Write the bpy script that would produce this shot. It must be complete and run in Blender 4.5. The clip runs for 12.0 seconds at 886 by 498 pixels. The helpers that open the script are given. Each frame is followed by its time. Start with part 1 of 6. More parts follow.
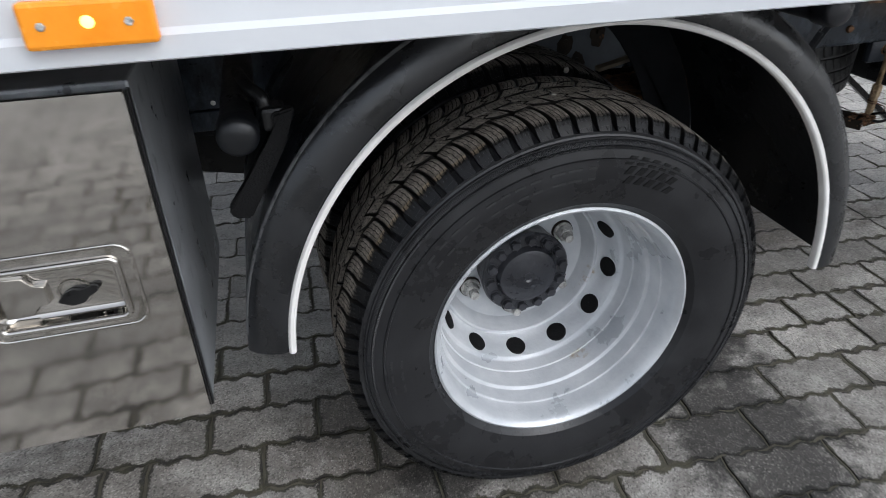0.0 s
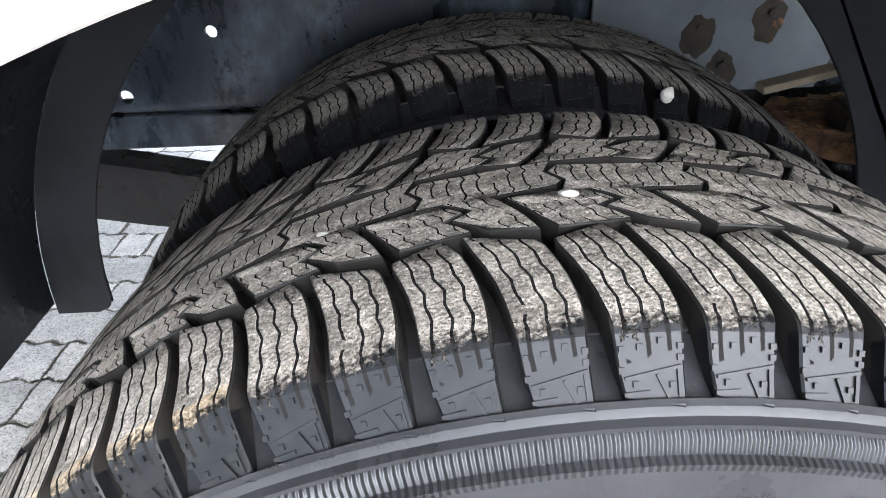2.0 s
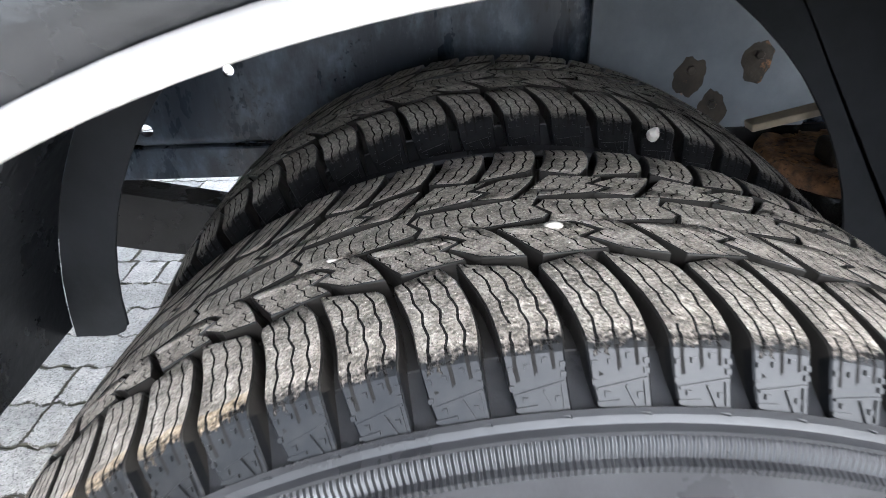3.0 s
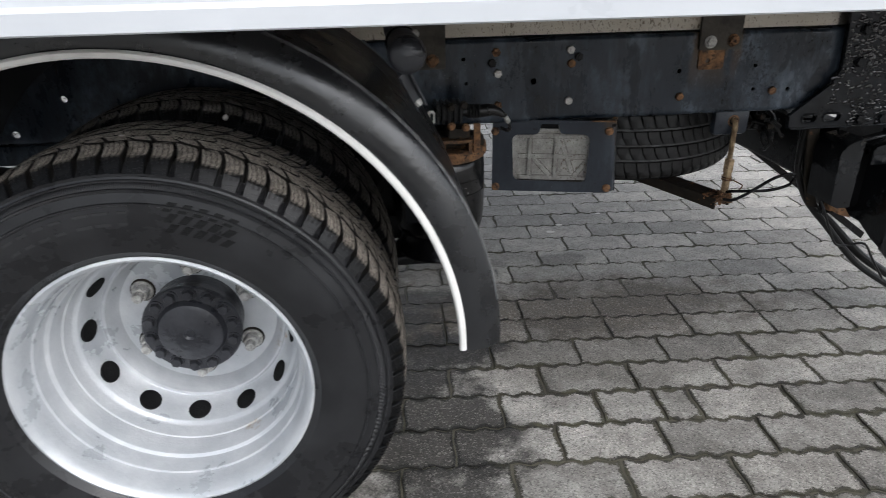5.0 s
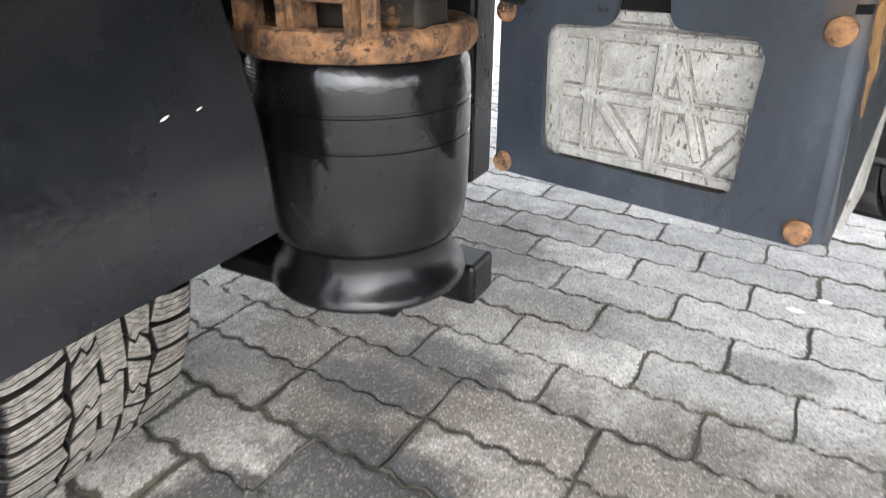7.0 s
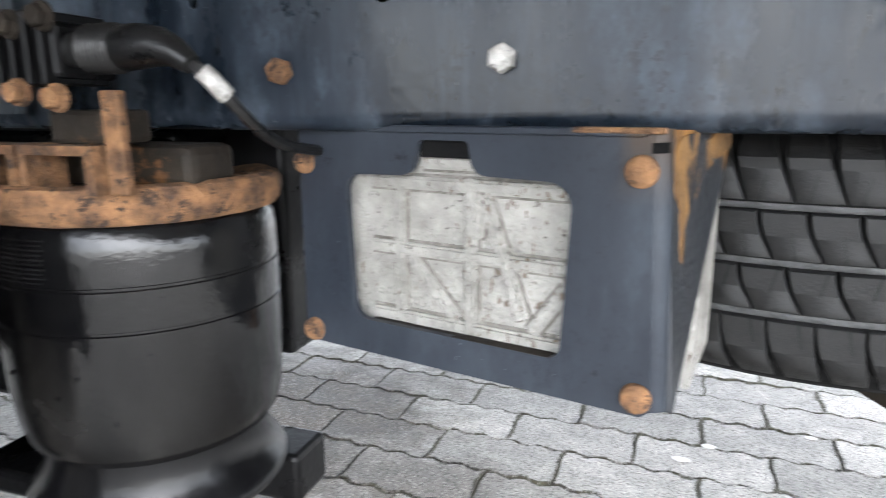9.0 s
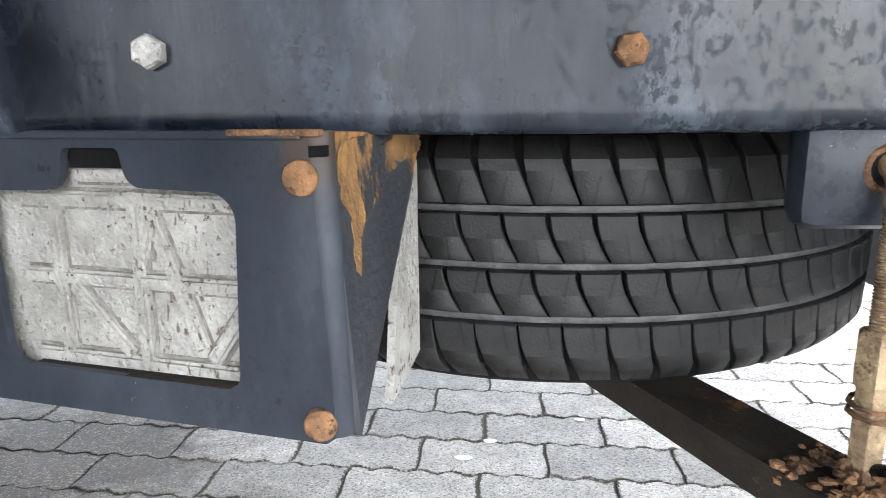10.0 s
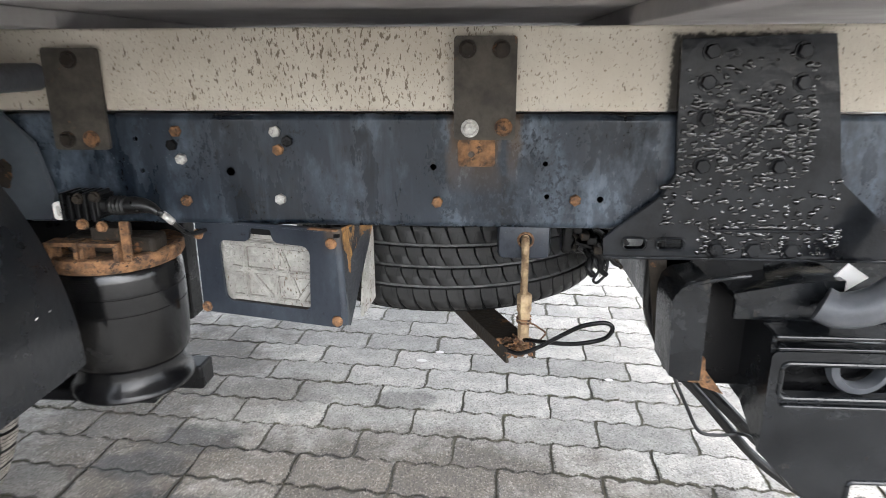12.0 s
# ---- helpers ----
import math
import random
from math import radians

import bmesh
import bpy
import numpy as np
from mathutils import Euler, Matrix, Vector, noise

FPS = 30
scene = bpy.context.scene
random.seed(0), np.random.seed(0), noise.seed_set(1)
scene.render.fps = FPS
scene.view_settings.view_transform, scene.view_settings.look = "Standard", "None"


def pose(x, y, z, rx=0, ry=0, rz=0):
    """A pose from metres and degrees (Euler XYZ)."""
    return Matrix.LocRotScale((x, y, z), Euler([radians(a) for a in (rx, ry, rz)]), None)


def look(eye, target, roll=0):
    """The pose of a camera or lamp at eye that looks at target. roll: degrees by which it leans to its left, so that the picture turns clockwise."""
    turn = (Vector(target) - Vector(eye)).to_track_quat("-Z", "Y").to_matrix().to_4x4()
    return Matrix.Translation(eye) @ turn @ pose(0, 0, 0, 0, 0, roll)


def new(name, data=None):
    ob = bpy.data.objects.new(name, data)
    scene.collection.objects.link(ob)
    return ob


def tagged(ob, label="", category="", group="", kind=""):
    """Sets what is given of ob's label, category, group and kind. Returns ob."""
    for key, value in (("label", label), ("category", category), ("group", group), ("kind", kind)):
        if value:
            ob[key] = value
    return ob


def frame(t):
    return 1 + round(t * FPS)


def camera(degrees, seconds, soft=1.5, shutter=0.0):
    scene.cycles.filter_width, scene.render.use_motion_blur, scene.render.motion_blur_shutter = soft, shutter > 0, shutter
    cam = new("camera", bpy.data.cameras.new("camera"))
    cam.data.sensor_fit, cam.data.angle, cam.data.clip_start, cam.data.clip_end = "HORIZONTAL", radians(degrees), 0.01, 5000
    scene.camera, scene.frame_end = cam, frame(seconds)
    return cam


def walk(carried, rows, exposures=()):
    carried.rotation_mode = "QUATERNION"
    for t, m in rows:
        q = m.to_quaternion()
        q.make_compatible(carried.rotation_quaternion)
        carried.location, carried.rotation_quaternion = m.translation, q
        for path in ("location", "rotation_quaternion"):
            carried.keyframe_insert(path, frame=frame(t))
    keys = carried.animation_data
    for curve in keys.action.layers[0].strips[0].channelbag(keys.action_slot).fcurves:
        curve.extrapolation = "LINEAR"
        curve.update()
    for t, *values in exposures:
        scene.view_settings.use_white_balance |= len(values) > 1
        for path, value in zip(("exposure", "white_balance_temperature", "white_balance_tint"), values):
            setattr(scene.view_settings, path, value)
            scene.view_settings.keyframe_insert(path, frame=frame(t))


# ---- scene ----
cam = camera(68.7, 12.0, soft=0.85, shutter=0.25)
PATH = [
    (0, (-0.454, -0.815, 1.134), (-0.021, 0.839, 0.097), -1.2),
    (0.5, (-0.305, -0.561, 1.07), (-0.005, 1.094, -0.011), -1.3),
    (1, (-0.154, -0.294, 1.011), (-0.009, 1.382, -0.071), -1.8),
    (1.5, (-0.093, -0.171, 0.952), (-0.029, 1.512, -0.127), -1.9),
    (2, (-0.077, -0.131, 0.935), (-0.049, 1.571, -0.115), -1.9),
    (2.5, (-0.073, -0.12, 0.932), (-0.06, 1.617, -0.059), -1.8),
    (2.7, (-0.074, -0.121, 0.933), (-0.065, 1.623, -0.046), -1.8),
    (4.3, (0.045, -0.745, 1.092), (0.168, 1.043, 0.206), -1.5),
    (4.5, (0.144, -0.825, 1.059), (0.298, 0.979, 0.21), -1.5),
    (5, (0.377, -0.892, 1.051), (0.557, 0.913, 0.209), -1.2),
    (5.5, (0.589, -0.747, 1.034), (0.727, 1.048, 0.163), -0.6),
    (6, (0.766, -0.476, 0.994), (0.493, 1.282, 0.079), -0.4),
    (6.5, (0.907, -0.144, 0.828), (0.258, 1.492, -0.122), -0.5),
    (7, (0.94, 0.128, 0.677), (0.105, 1.727, -0.188), 0.2),
    (7.2, (0.942, 0.171, 0.672), (0.054, 1.81, -0.054), 0.3),
    (8.8, (0.956, 0.228, 0.653), (0.194, 2.026, 0.223), -0.1),
    (9, (0.978, 0.252, 0.66), (0.356, 2.103, 0.23), -0.3),
    (9.5, (1.045, 0.301, 0.659), (0.748, 2.235, 0.244), -0.5),
    (10, (1.065, 0.311, 0.655), (0.976, 2.266, 0.243), -0.5),
    (10.5, (1.073, 0.277, 0.67), (1.086, 2.233, 0.251), -0.6),
    (11, (1.091, 0.089, 0.694), (1.138, 2.038, 0.245), -0.6),
    (11.5, (1.108, -0.153, 0.811), (1.141, 1.781, 0.301), -0.1),
    (12, (1.252, -0.447, 0.949), (1.118, 1.465, 0.378), -0.2),
]
EXPOSURES = [(0.0, 0.62, 6050, 10), (0.5, 0.95, 6120, 10), (1.0, 1.22, 6180, 10), (1.5, 2.9, 6200, 10), (2.0, 3.65, 5950, 10), (2.7, 3.9, 5900, 10), (4.3, 0.6, 6150, 10), (5.0, 0.88, 6200, 10), (5.5, 0.96, 6200, 10), (6.0, 1.4, 6150, 10), (6.5, 2.65, 6250, 10), (7.0, 3.06, 6300, 10), (9.0, 3.1, 6120, 10), (10.5, 2.87, 6150, 10), (11.5, 2.55, 6250, 10), (12.0, 2.68, 6270, 10)]
walk(cam, [(t, look(eye, target, roll)) for t, eye, target, roll in PATH], EXPOSURES)
# ---- world and light ----
world = bpy.data.worlds.new("sky")
scene.world = world
world.use_nodes = True
wn = world.node_tree.nodes
sky = wn.new("ShaderNodeTexSky")
sky.sky_type, sky.sun_disc = "NISHITA", False
sky.sun_elevation, sky.sun_rotation = radians(44.6), radians(145.3)
sky.air_density, sky.dust_density, sky.ozone_density = 1.0, 3.0, 1.5
cloud = wn.new("ShaderNodeHueSaturation")
cloud.inputs["Saturation"].default_value = 0.25
world.node_tree.links.new(sky.outputs[0], cloud.inputs["Color"])
world.node_tree.links.new(cloud.outputs[0], wn["Background"].inputs[0])
wn["Background"].inputs[1].default_value = 0.15
sun_data = bpy.data.lights.new("sun", "SUN")
sun_data.energy, sun_data.angle, sun_data.color = 0.45, radians(70), (1.0, 0.99, 0.97)
sun = new("sun", sun_data)
sun.matrix_world = look((2.6, -3.75, 4.5), (0, 0, 0))


# ---- materials ----
def surf(name, a, b, scale=8.0, rough=0.6, metal=0.0, bump=0.2, bscale=120.0, spot=None, spot_scale=20.0, spot_at=0.62, streak=1.0, rvar=0.15, island=0.0, spec=0.5):
    """Two mixed tones, an optional third in patches, fine relief and uneven gloss."""
    m = bpy.data.materials.new(name)
    m.use_nodes = True
    n, l = m.node_tree.nodes, m.node_tree.links
    p = n["Principled BSDF"]
    tc = n.new("ShaderNodeTexCoord")
    mp = n.new("ShaderNodeMapping")
    mp.inputs["Scale"].default_value = (1, 1, streak)
    l.new(tc.outputs["Object"], mp.inputs[0])
    n1 = n.new("ShaderNodeTexNoise")
    n1.inputs["Scale"].default_value, n1.inputs["Detail"].default_value, n1.inputs["Roughness"].default_value = scale, 8, 0.62
    l.new(mp.outputs[0], n1.inputs["Vector"])
    r1 = n.new("ShaderNodeValToRGB")
    r1.color_ramp.elements[0].position, r1.color_ramp.elements[1].position = 0.35, 0.68
    r1.color_ramp.elements[0].color, r1.color_ramp.elements[1].color = (*a, 1), (*b, 1)
    l.new(n1.outputs["Fac"], r1.inputs[0])
    col = r1.outputs[0]
    n2 = n.new("ShaderNodeTexNoise")
    n2.inputs["Scale"].default_value, n2.inputs["Detail"].default_value = bscale, 4
    l.new(tc.outputs["Object"], n2.inputs["Vector"])
    if spot:
        n3 = n.new("ShaderNodeTexNoise")
        n3.inputs["Scale"].default_value, n3.inputs["Detail"].default_value, n3.inputs["Roughness"].default_value = spot_scale, 6, 0.7
        l.new(mp.outputs[0], n3.inputs["Vector"])
        r3 = n.new("ShaderNodeValToRGB")
        r3.color_ramp.elements[0].position, r3.color_ramp.elements[1].position = spot_at, spot_at + 0.06
        l.new(n3.outputs["Fac"], r3.inputs[0])
        mx = n.new("ShaderNodeMixRGB")
        mx.inputs[2].default_value = (*spot, 1)
        l.new(r3.outputs[0], mx.inputs[0])
        l.new(col, mx.inputs[1])
        col = mx.outputs[0]
    if island:
        gi = n.new("ShaderNodeObjectInfo")
        ge = n.new("ShaderNodeNewGeometry")
        ad = n.new("ShaderNodeMath")
        ad.operation = "ADD"
        fr = n.new("ShaderNodeMath")
        fr.operation = "FRACT"
        l.new(gi.outputs["Random"], ad.inputs[0])
        l.new(ge.outputs["Random Per Island"], ad.inputs[1])
        l.new(ad.outputs[0], fr.inputs[0])
        hv = n.new("ShaderNodeHueSaturation")
        ma = n.new("ShaderNodeMapRange")
        ma.inputs["To Min"].default_value, ma.inputs["To Max"].default_value = 1 - island, 1 + island
        l.new(fr.outputs[0], ma.inputs["Value"])
        l.new(ma.outputs[0], hv.inputs["Value"])
        l.new(col, hv.inputs["Color"])
        col = hv.outputs[0]
    l.new(col, p.inputs["Base Color"])
    mr = n.new("ShaderNodeMapRange")
    mr.inputs["From Min"].default_value, mr.inputs["From Max"].default_value = 0.3, 0.7
    mr.inputs["To Min"].default_value, mr.inputs["To Max"].default_value = max(0.03, rough - rvar), min(1, rough + rvar)
    l.new(n1.outputs["Fac"], mr.inputs["Value"])
    l.new(mr.outputs[0], p.inputs["Roughness"])
    p.inputs["Metallic"].default_value = metal
    p.inputs["Specular IOR Level"].default_value = spec
    bp = n.new("ShaderNodeBump")
    bp.inputs["Strength"].default_value, bp.inputs["Distance"].default_value = bump, 0.004
    l.new(n2.outputs["Fac"], bp.inputs["Height"])
    l.new(bp.outputs[0], p.inputs["Normal"])
    return m


def stone_material():
    """Rough concrete: mixed aggregate grains, tone that differs stone by stone, edges under joint dirt and moss."""
    m = surf("concrete_paving_stone", (0.335, 0.320, 0.297), (0.52, 0.503, 0.473), 14, 0.72, 0, 0.0, 260, spot=(0.24, 0.22, 0.19), spot_scale=9, spot_at=0.62, island=0.22)
    n, l = m.node_tree.nodes, m.node_tree.links
    p = n["Principled BSDF"]
    col = p.inputs["Base Color"].links[0].from_socket
    ge = n.new("ShaderNodeNewGeometry")

    def op(kind, *vals):
        k = n.new("ShaderNodeMath")
        k.operation = kind
        for i, v in enumerate(vals):
            if isinstance(v, (int, float)):
                k.inputs[i].default_value = v
            else:
                l.new(v, k.inputs[i])
        return k.outputs[0]

    def noise_at(scale, detail, rough=0.6):
        k = n.new("ShaderNodeTexNoise")
        k.inputs["Scale"].default_value, k.inputs["Detail"].default_value, k.inputs["Roughness"].default_value = scale, detail, rough
        l.new(ge.outputs["Position"], k.inputs["Vector"])
        return k.outputs["Fac"]

    # grains
    vo = n.new("ShaderNodeTexVoronoi")
    vo.inputs["Scale"].default_value = 330
    wob = n.new("ShaderNodeVectorMath")
    wob.operation = "MULTIPLY_ADD"
    wn1 = n.new("ShaderNodeTexNoise")
    wn1.inputs["Scale"].default_value = 420
    l.new(ge.outputs["Position"], wn1.inputs["Vector"])
    l.new(wn1.outputs["Color"], wob.inputs[0])
    wob.inputs[1].default_value = (0.004, 0.004, 0.004)
    l.new(ge.outputs["Position"], wob.inputs[2])
    l.new(wob.outputs[0], vo.inputs["Vector"])
    sep = n.new("ShaderNodeSeparateColor")
    sep.name = "grain"
    l.new(vo.outputs["Color"], sep.inputs[0])
    grain = sep.outputs[0]
    gr = n.new("ShaderNodeValToRGB")
    gr.color_ramp.interpolation = "CONSTANT"
    e = gr.color_ramp.elements
    e[0].position, e[0].color = 0.0, (0.48, 0.47, 0.455, 1)
    e[1].position, e[1].color = 0.16, (0.86, 0.85, 0.83, 1)
    for at, c in ((0.36, (0.96, 0.95, 0.93, 1)), (0.62, (1.08, 1.07, 1.05, 1)), (0.80, (1.18, 1.16, 1.13, 1)), (0.94, (1.42, 1.40, 1.37, 1))):
        k = e.new(at)
        k.color = c
    l.new(grain, gr.inputs[0])
    mul = n.new("ShaderNodeMixRGB")
    mul.blend_type = "MULTIPLY"
    mul.inputs[0].default_value = 0.9
    l.new(col, mul.inputs[1])
    l.new(gr.outputs[0], mul.inputs[2])
    # dirt creeping over the edges
    uv, uz = n.new("ShaderNodeUVMap"), n.new("ShaderNodeUVMap")
    uv.uv_map, uz.uv_map = "place", "size"
    a, b = n.new("ShaderNodeSeparateXYZ"), n.new("ShaderNodeSeparateXYZ")
    l.new(uv.outputs[0], a.inputs[0])
    l.new(uz.outputs[0], b.inputs[0])
    wave = op("MULTIPLY", op("SINE", op("MULTIPLY_ADD", op("ADD", a.outputs["X"], b.outputs["X"]), 104.1, 0.4)), 0.0054)
    bow = op("MULTIPLY", op("SINE", op("MULTIPLY", op("ADD", a.outputs["Y"], b.outputs["Y"]), 52.8)), 0.0024)
    d = op("MINIMUM", op("SUBTRACT", b.outputs["X"], op("ABSOLUTE", op("SUBTRACT", a.outputs["X"], bow))), op("SUBTRACT", b.outputs["Y"], op("ABSOLUTE", op("SUBTRACT", a.outputs["Y"], wave))))
    rag = op("MULTIPLY_ADD", noise_at(120, 5, 0.75), 0.030, op("MULTIPLY_ADD", noise_at(6, 2), 0.016, -0.0155))
    far = n.new("ShaderNodeSeparateXYZ")
    l.new(ge.outputs["Position"], far.inputs[0])
    dry = n.new("ShaderNodeMapRange")
    dry.inputs["From Min"].default_value, dry.inputs["From Max"].default_value = 0.50, 1.05
    dry.inputs["To Max"].default_value = 0.0056
    l.new(far.outputs["Y"], dry.inputs["Value"])
    edge = n.new("ShaderNodeMapRange")
    edge.inputs["From Min"].default_value, edge.inputs["From Max"].default_value = -0.0012, 0.0016
    edge.inputs["To Min"].default_value, edge.inputs["To Max"].default_value = 1.0, 0.0
    l.new(op("ADD", op("SUBTRACT", d, rag), dry.outputs[0]), edge.inputs["Value"])
    dirt = n.new("ShaderNodeValToRGB")
    dirt.color_ramp.elements[0].position, dirt.color_ramp.elements[1].position = 0.40, 0.62
    dirt.color_ramp.elements[0].color, dirt.color_ramp.elements[1].color = (0.052, 0.045, 0.035, 1), (0.105, 0.100, 0.062, 1)
    l.new(noise_at(24, 5), dirt.inputs[0])
    mx = n.new("ShaderNodeMixRGB")
    l.new(edge.outputs[0], mx.inputs[0])
    l.new(mul.outputs[0], mx.inputs[1])
    l.new(dirt.outputs[0], mx.inputs[2])
    l.new(mx.outputs[0], p.inputs["Base Color"])
    bp = p.inputs["Normal"].links[0].from_node
    bp.inputs["Strength"].default_value, bp.inputs["Distance"].default_value = 0.8, 0.0025
    l.new(op("SUBTRACT", op("MULTIPLY_ADD", vo.outputs["Distance"], -0.55, op("MULTIPLY", grain, 0.45)), op("MULTIPLY", edge.outputs[0], 0.5)), bp.inputs["Height"])
    return m


M_WHITE = surf("white_coachwork", (0.535, 0.553, 0.575), (0.60, 0.614, 0.63), 3, 0.35, 0, 0.03, 60)
M_TRIM = surf("white_rubber_trim", (0.72, 0.70, 0.66), (0.82, 0.80, 0.77), 14, 0.5, 0, 0.05, 200)
M_PLASTIC = surf("black_mudguard_plastic", (0.005, 0.0058, 0.007), (0.0125, 0.0138, 0.016), 5, 0.30, 0, 0.22, 60, spot=(0.06, 0.06, 0.06), spot_scale=40, spot_at=0.74, spec=0.42, rvar=0.16)
M_RUBBER = surf("sidewall_rubber", (0.013, 0.013, 0.014), (0.026, 0.026, 0.027), 9, 0.55, 0, 0.1, 220, spot=(0.06, 0.055, 0.05), spot_scale=24, spot_at=0.72)
# recess shade put into the colour, for groove floors, vents and slots
M_RECESS = surf("groove_rubber", (0.004, 0.004, 0.0045), (0.010, 0.0098, 0.0095), 30, 0.8, 0, 0.3, 200, spec=0.12)
M_SPARE = surf("spare_tyre_rubber", (0.008, 0.008, 0.0083), (0.017, 0.0169, 0.0167), 90, 0.55, 0, 0.15, 420, spot=(0.028, 0.0275, 0.026), spot_scale=140, spot_at=0.64, spec=0.36, rvar=0.1)
M_RIM = surf("silver_wheel_paint", (0.42, 0.44, 0.46), (0.60, 0.61, 0.62), 9, 0.36, 0.25, 0.12, 160, spot=(0.36, 0.29, 0.21), spot_scale=8, spot_at=0.64)
M_HUB = surf("dark_hub_paint", (0.018, 0.019, 0.023), (0.04, 0.041, 0.047), 20, 0.36, 0.1, 0.5, 70)
M_RUST = surf("rusty_steel", (0.055, 0.028, 0.015), (0.29, 0.150, 0.068), 52, 0.92, 0.0, 1.0, 150, spot=(0.036, 0.021, 0.014), spot_scale=70, spot_at=0.555)
M_RODRUST = surf("tan_rusty_steel", (0.15, 0.095, 0.05), (0.43, 0.32, 0.19), 45, 0.8, 0.0, 0.8, 240, spot=(0.10, 0.05, 0.024), spot_scale=30, spot_at=0.60)
M_DARKRUST = surf("dark_rusty_steel", (0.016, 0.0135, 0.0115), (0.042, 0.034, 0.026), 22, 0.65, 0.1, 0.4, 120, spot=(0.15, 0.072, 0.032), spot_scale=26, spot_at=0.60, spec=0.18)
M_BRACKET = surf("weathered_brown_steel", (0.036, 0.032, 0.027), (0.088, 0.078, 0.066), 26, 0.7, 0.0, 0.5, 150, spot=(0.16, 0.085, 0.045), spot_scale=24, spot_at=0.63, spec=0.25)
M_ZINC = surf("zinc_bolt", (0.28, 0.27, 0.25), (0.66, 0.65, 0.62), 110, 0.5, 0.3, 0.6, 260, spot=(0.05, 0.045, 0.04), spot_scale=90, spot_at=0.60)
M_RAIL = surf("blue_black_chassis_paint", (0.0045, 0.007, 0.011), (0.019, 0.027, 0.040), 7, 0.30, 0.0, 0.05, 90, spot=(0.003, 0.0035, 0.004), spot_scale=50, spot_at=0.60, streak=0.35, rvar=0.24, spec=0.34)
M_PANEL = surf("grey_blue_bracket_paint", (0.017, 0.021, 0.029), (0.030, 0.036, 0.047), 6, 0.40, 0.0, 0.05, 150, spot=(0.008, 0.010, 0.013), spot_scale=60, spot_at=0.62, spec=0.35)
M_GUSSET = surf("rust_run_steel", (0.016, 0.018, 0.022), (0.034, 0.037, 0.042), 9, 0.5, 0.0, 0.4, 140, spot=(0.30, 0.145, 0.04), spot_scale=14, spot_at=0.535, streak=0.35)
M_CREAM = surf("cream_subframe_paint", (0.44, 0.39, 0.315), (0.60, 0.555, 0.475), 4, 0.6, 0, 0.4, 110, spot=(0.235, 0.185, 0.13), spot_scale=170, spot_at=0.585, streak=0.8)
M_CAST = surf("pale_cast_aluminium", (0.24, 0.232, 0.212), (0.42, 0.408, 0.378), 34, 0.8, 0.0, 1.0, 200, spot=(0.060, 0.050, 0.040), spot_scale=140, spot_at=0.60)
M_BELLOWS = surf("black_bellows_rubber", (0.0026, 0.0026, 0.003), (0.0070, 0.0068, 0.0067), 9, 0.21, 0, 0.12, 140, spot=(0.022, 0.019, 0.016), spot_scale=11, spot_at=0.64, spec=0.45, rvar=0.12)
M_GRIP = surf("pebbled_bellows_rubber", (0.003, 0.003, 0.0033), (0.010, 0.010, 0.010), 7, 0.15, 0, 0.4, 230, spec=0.9, rvar=0.05)
M_TAR = surf("tarred_black_plate", (0.0055, 0.006, 0.007), (0.015, 0.0165, 0.0195), 16, 0.16, 0.0, 0.45, 34, spec=0.25, rvar=0.08)
M_TARLIKE = surf("glossy_black_moulding", (0.0025, 0.0025, 0.003), (0.006, 0.006, 0.0065), 9, 0.24, 0, 0.10, 120, spec=0.25, rvar=0.07)
M_DROP = surf("glossy_tar_drop", (0.004, 0.004, 0.0045), (0.010, 0.010, 0.011), 30, 0.07, 0.0, 0.1, 200, rvar=0.04, spec=1.0)
M_BLACK = surf("black_painted_steel", (0.0022, 0.0022, 0.0025), (0.0065, 0.0065, 0.007), 8, 0.28, 0.0, 0.15, 120, spot=(0.02, 0.014, 0.010), spot_scale=18, spot_at=0.68, spec=0.2)
M_GLOSS = surf("glossy_black_paint", (0.0040, 0.0045, 0.0054), (0.0125, 0.0138, 0.0155), 12, 0.20, 0.0, 0.30, 38, spot=(0.034, 0.030, 0.026), spot_scale=22, spot_at=0.63, spec=0.32, rvar=0.14)
M_HOSE = surf("black_hose", (0.0045, 0.0045, 0.0048), (0.011, 0.011, 0.0112), 30, 0.38, 0, 0.2, 200, spec=0.4)
M_STEEL = surf("polished_stainless_steel", (0.50, 0.475, 0.44), (0.59, 0.57, 0.535), 4, 0.07, 1.0, 0.02, 40, rvar=0.03)
M_BOXSIDE = surf("galvanised_box_side", (0.30, 0.315, 0.33), (0.50, 0.515, 0.53), 16, 0.38, 0.55, 0.10, 70, spot=(0.25, 0.26, 0.27), spot_scale=34, spot_at=0.58, streak=0.6)
M_STONE = stone_material()
M_UNDER = surf("grey_floor_underside", (0.20, 0.19, 0.19), (0.34, 0.325, 0.32), 5, 0.7, 0, 0.2, 60)
M_AMBER = surf("amber_lens", (0.85, 0.26, 0.01), (0.92, 0.34, 0.02), 20, 0.2, 0, 0.05, 200)
M_ELBOW = surf("grey_worn_rubber", (0.045, 0.048, 0.055), (0.105, 0.110, 0.120), 14, 0.45, 0.1, 0.2, 120)
M_GLOW = bpy.data.materials.new("lit_amber_bulb")
M_GLOW.use_nodes = True
M_GLOW.node_tree.nodes["Principled BSDF"].inputs["Base Color"].default_value = (1.0, 0.6, 0.1, 1)
M_GLOW.node_tree.nodes["Principled BSDF"].inputs["Emission Color"].default_value = (1.0, 0.62, 0.12, 1)
M_GLOW.node_tree.nodes["Principled BSDF"].inputs["Emission Strength"].default_value = 3.0
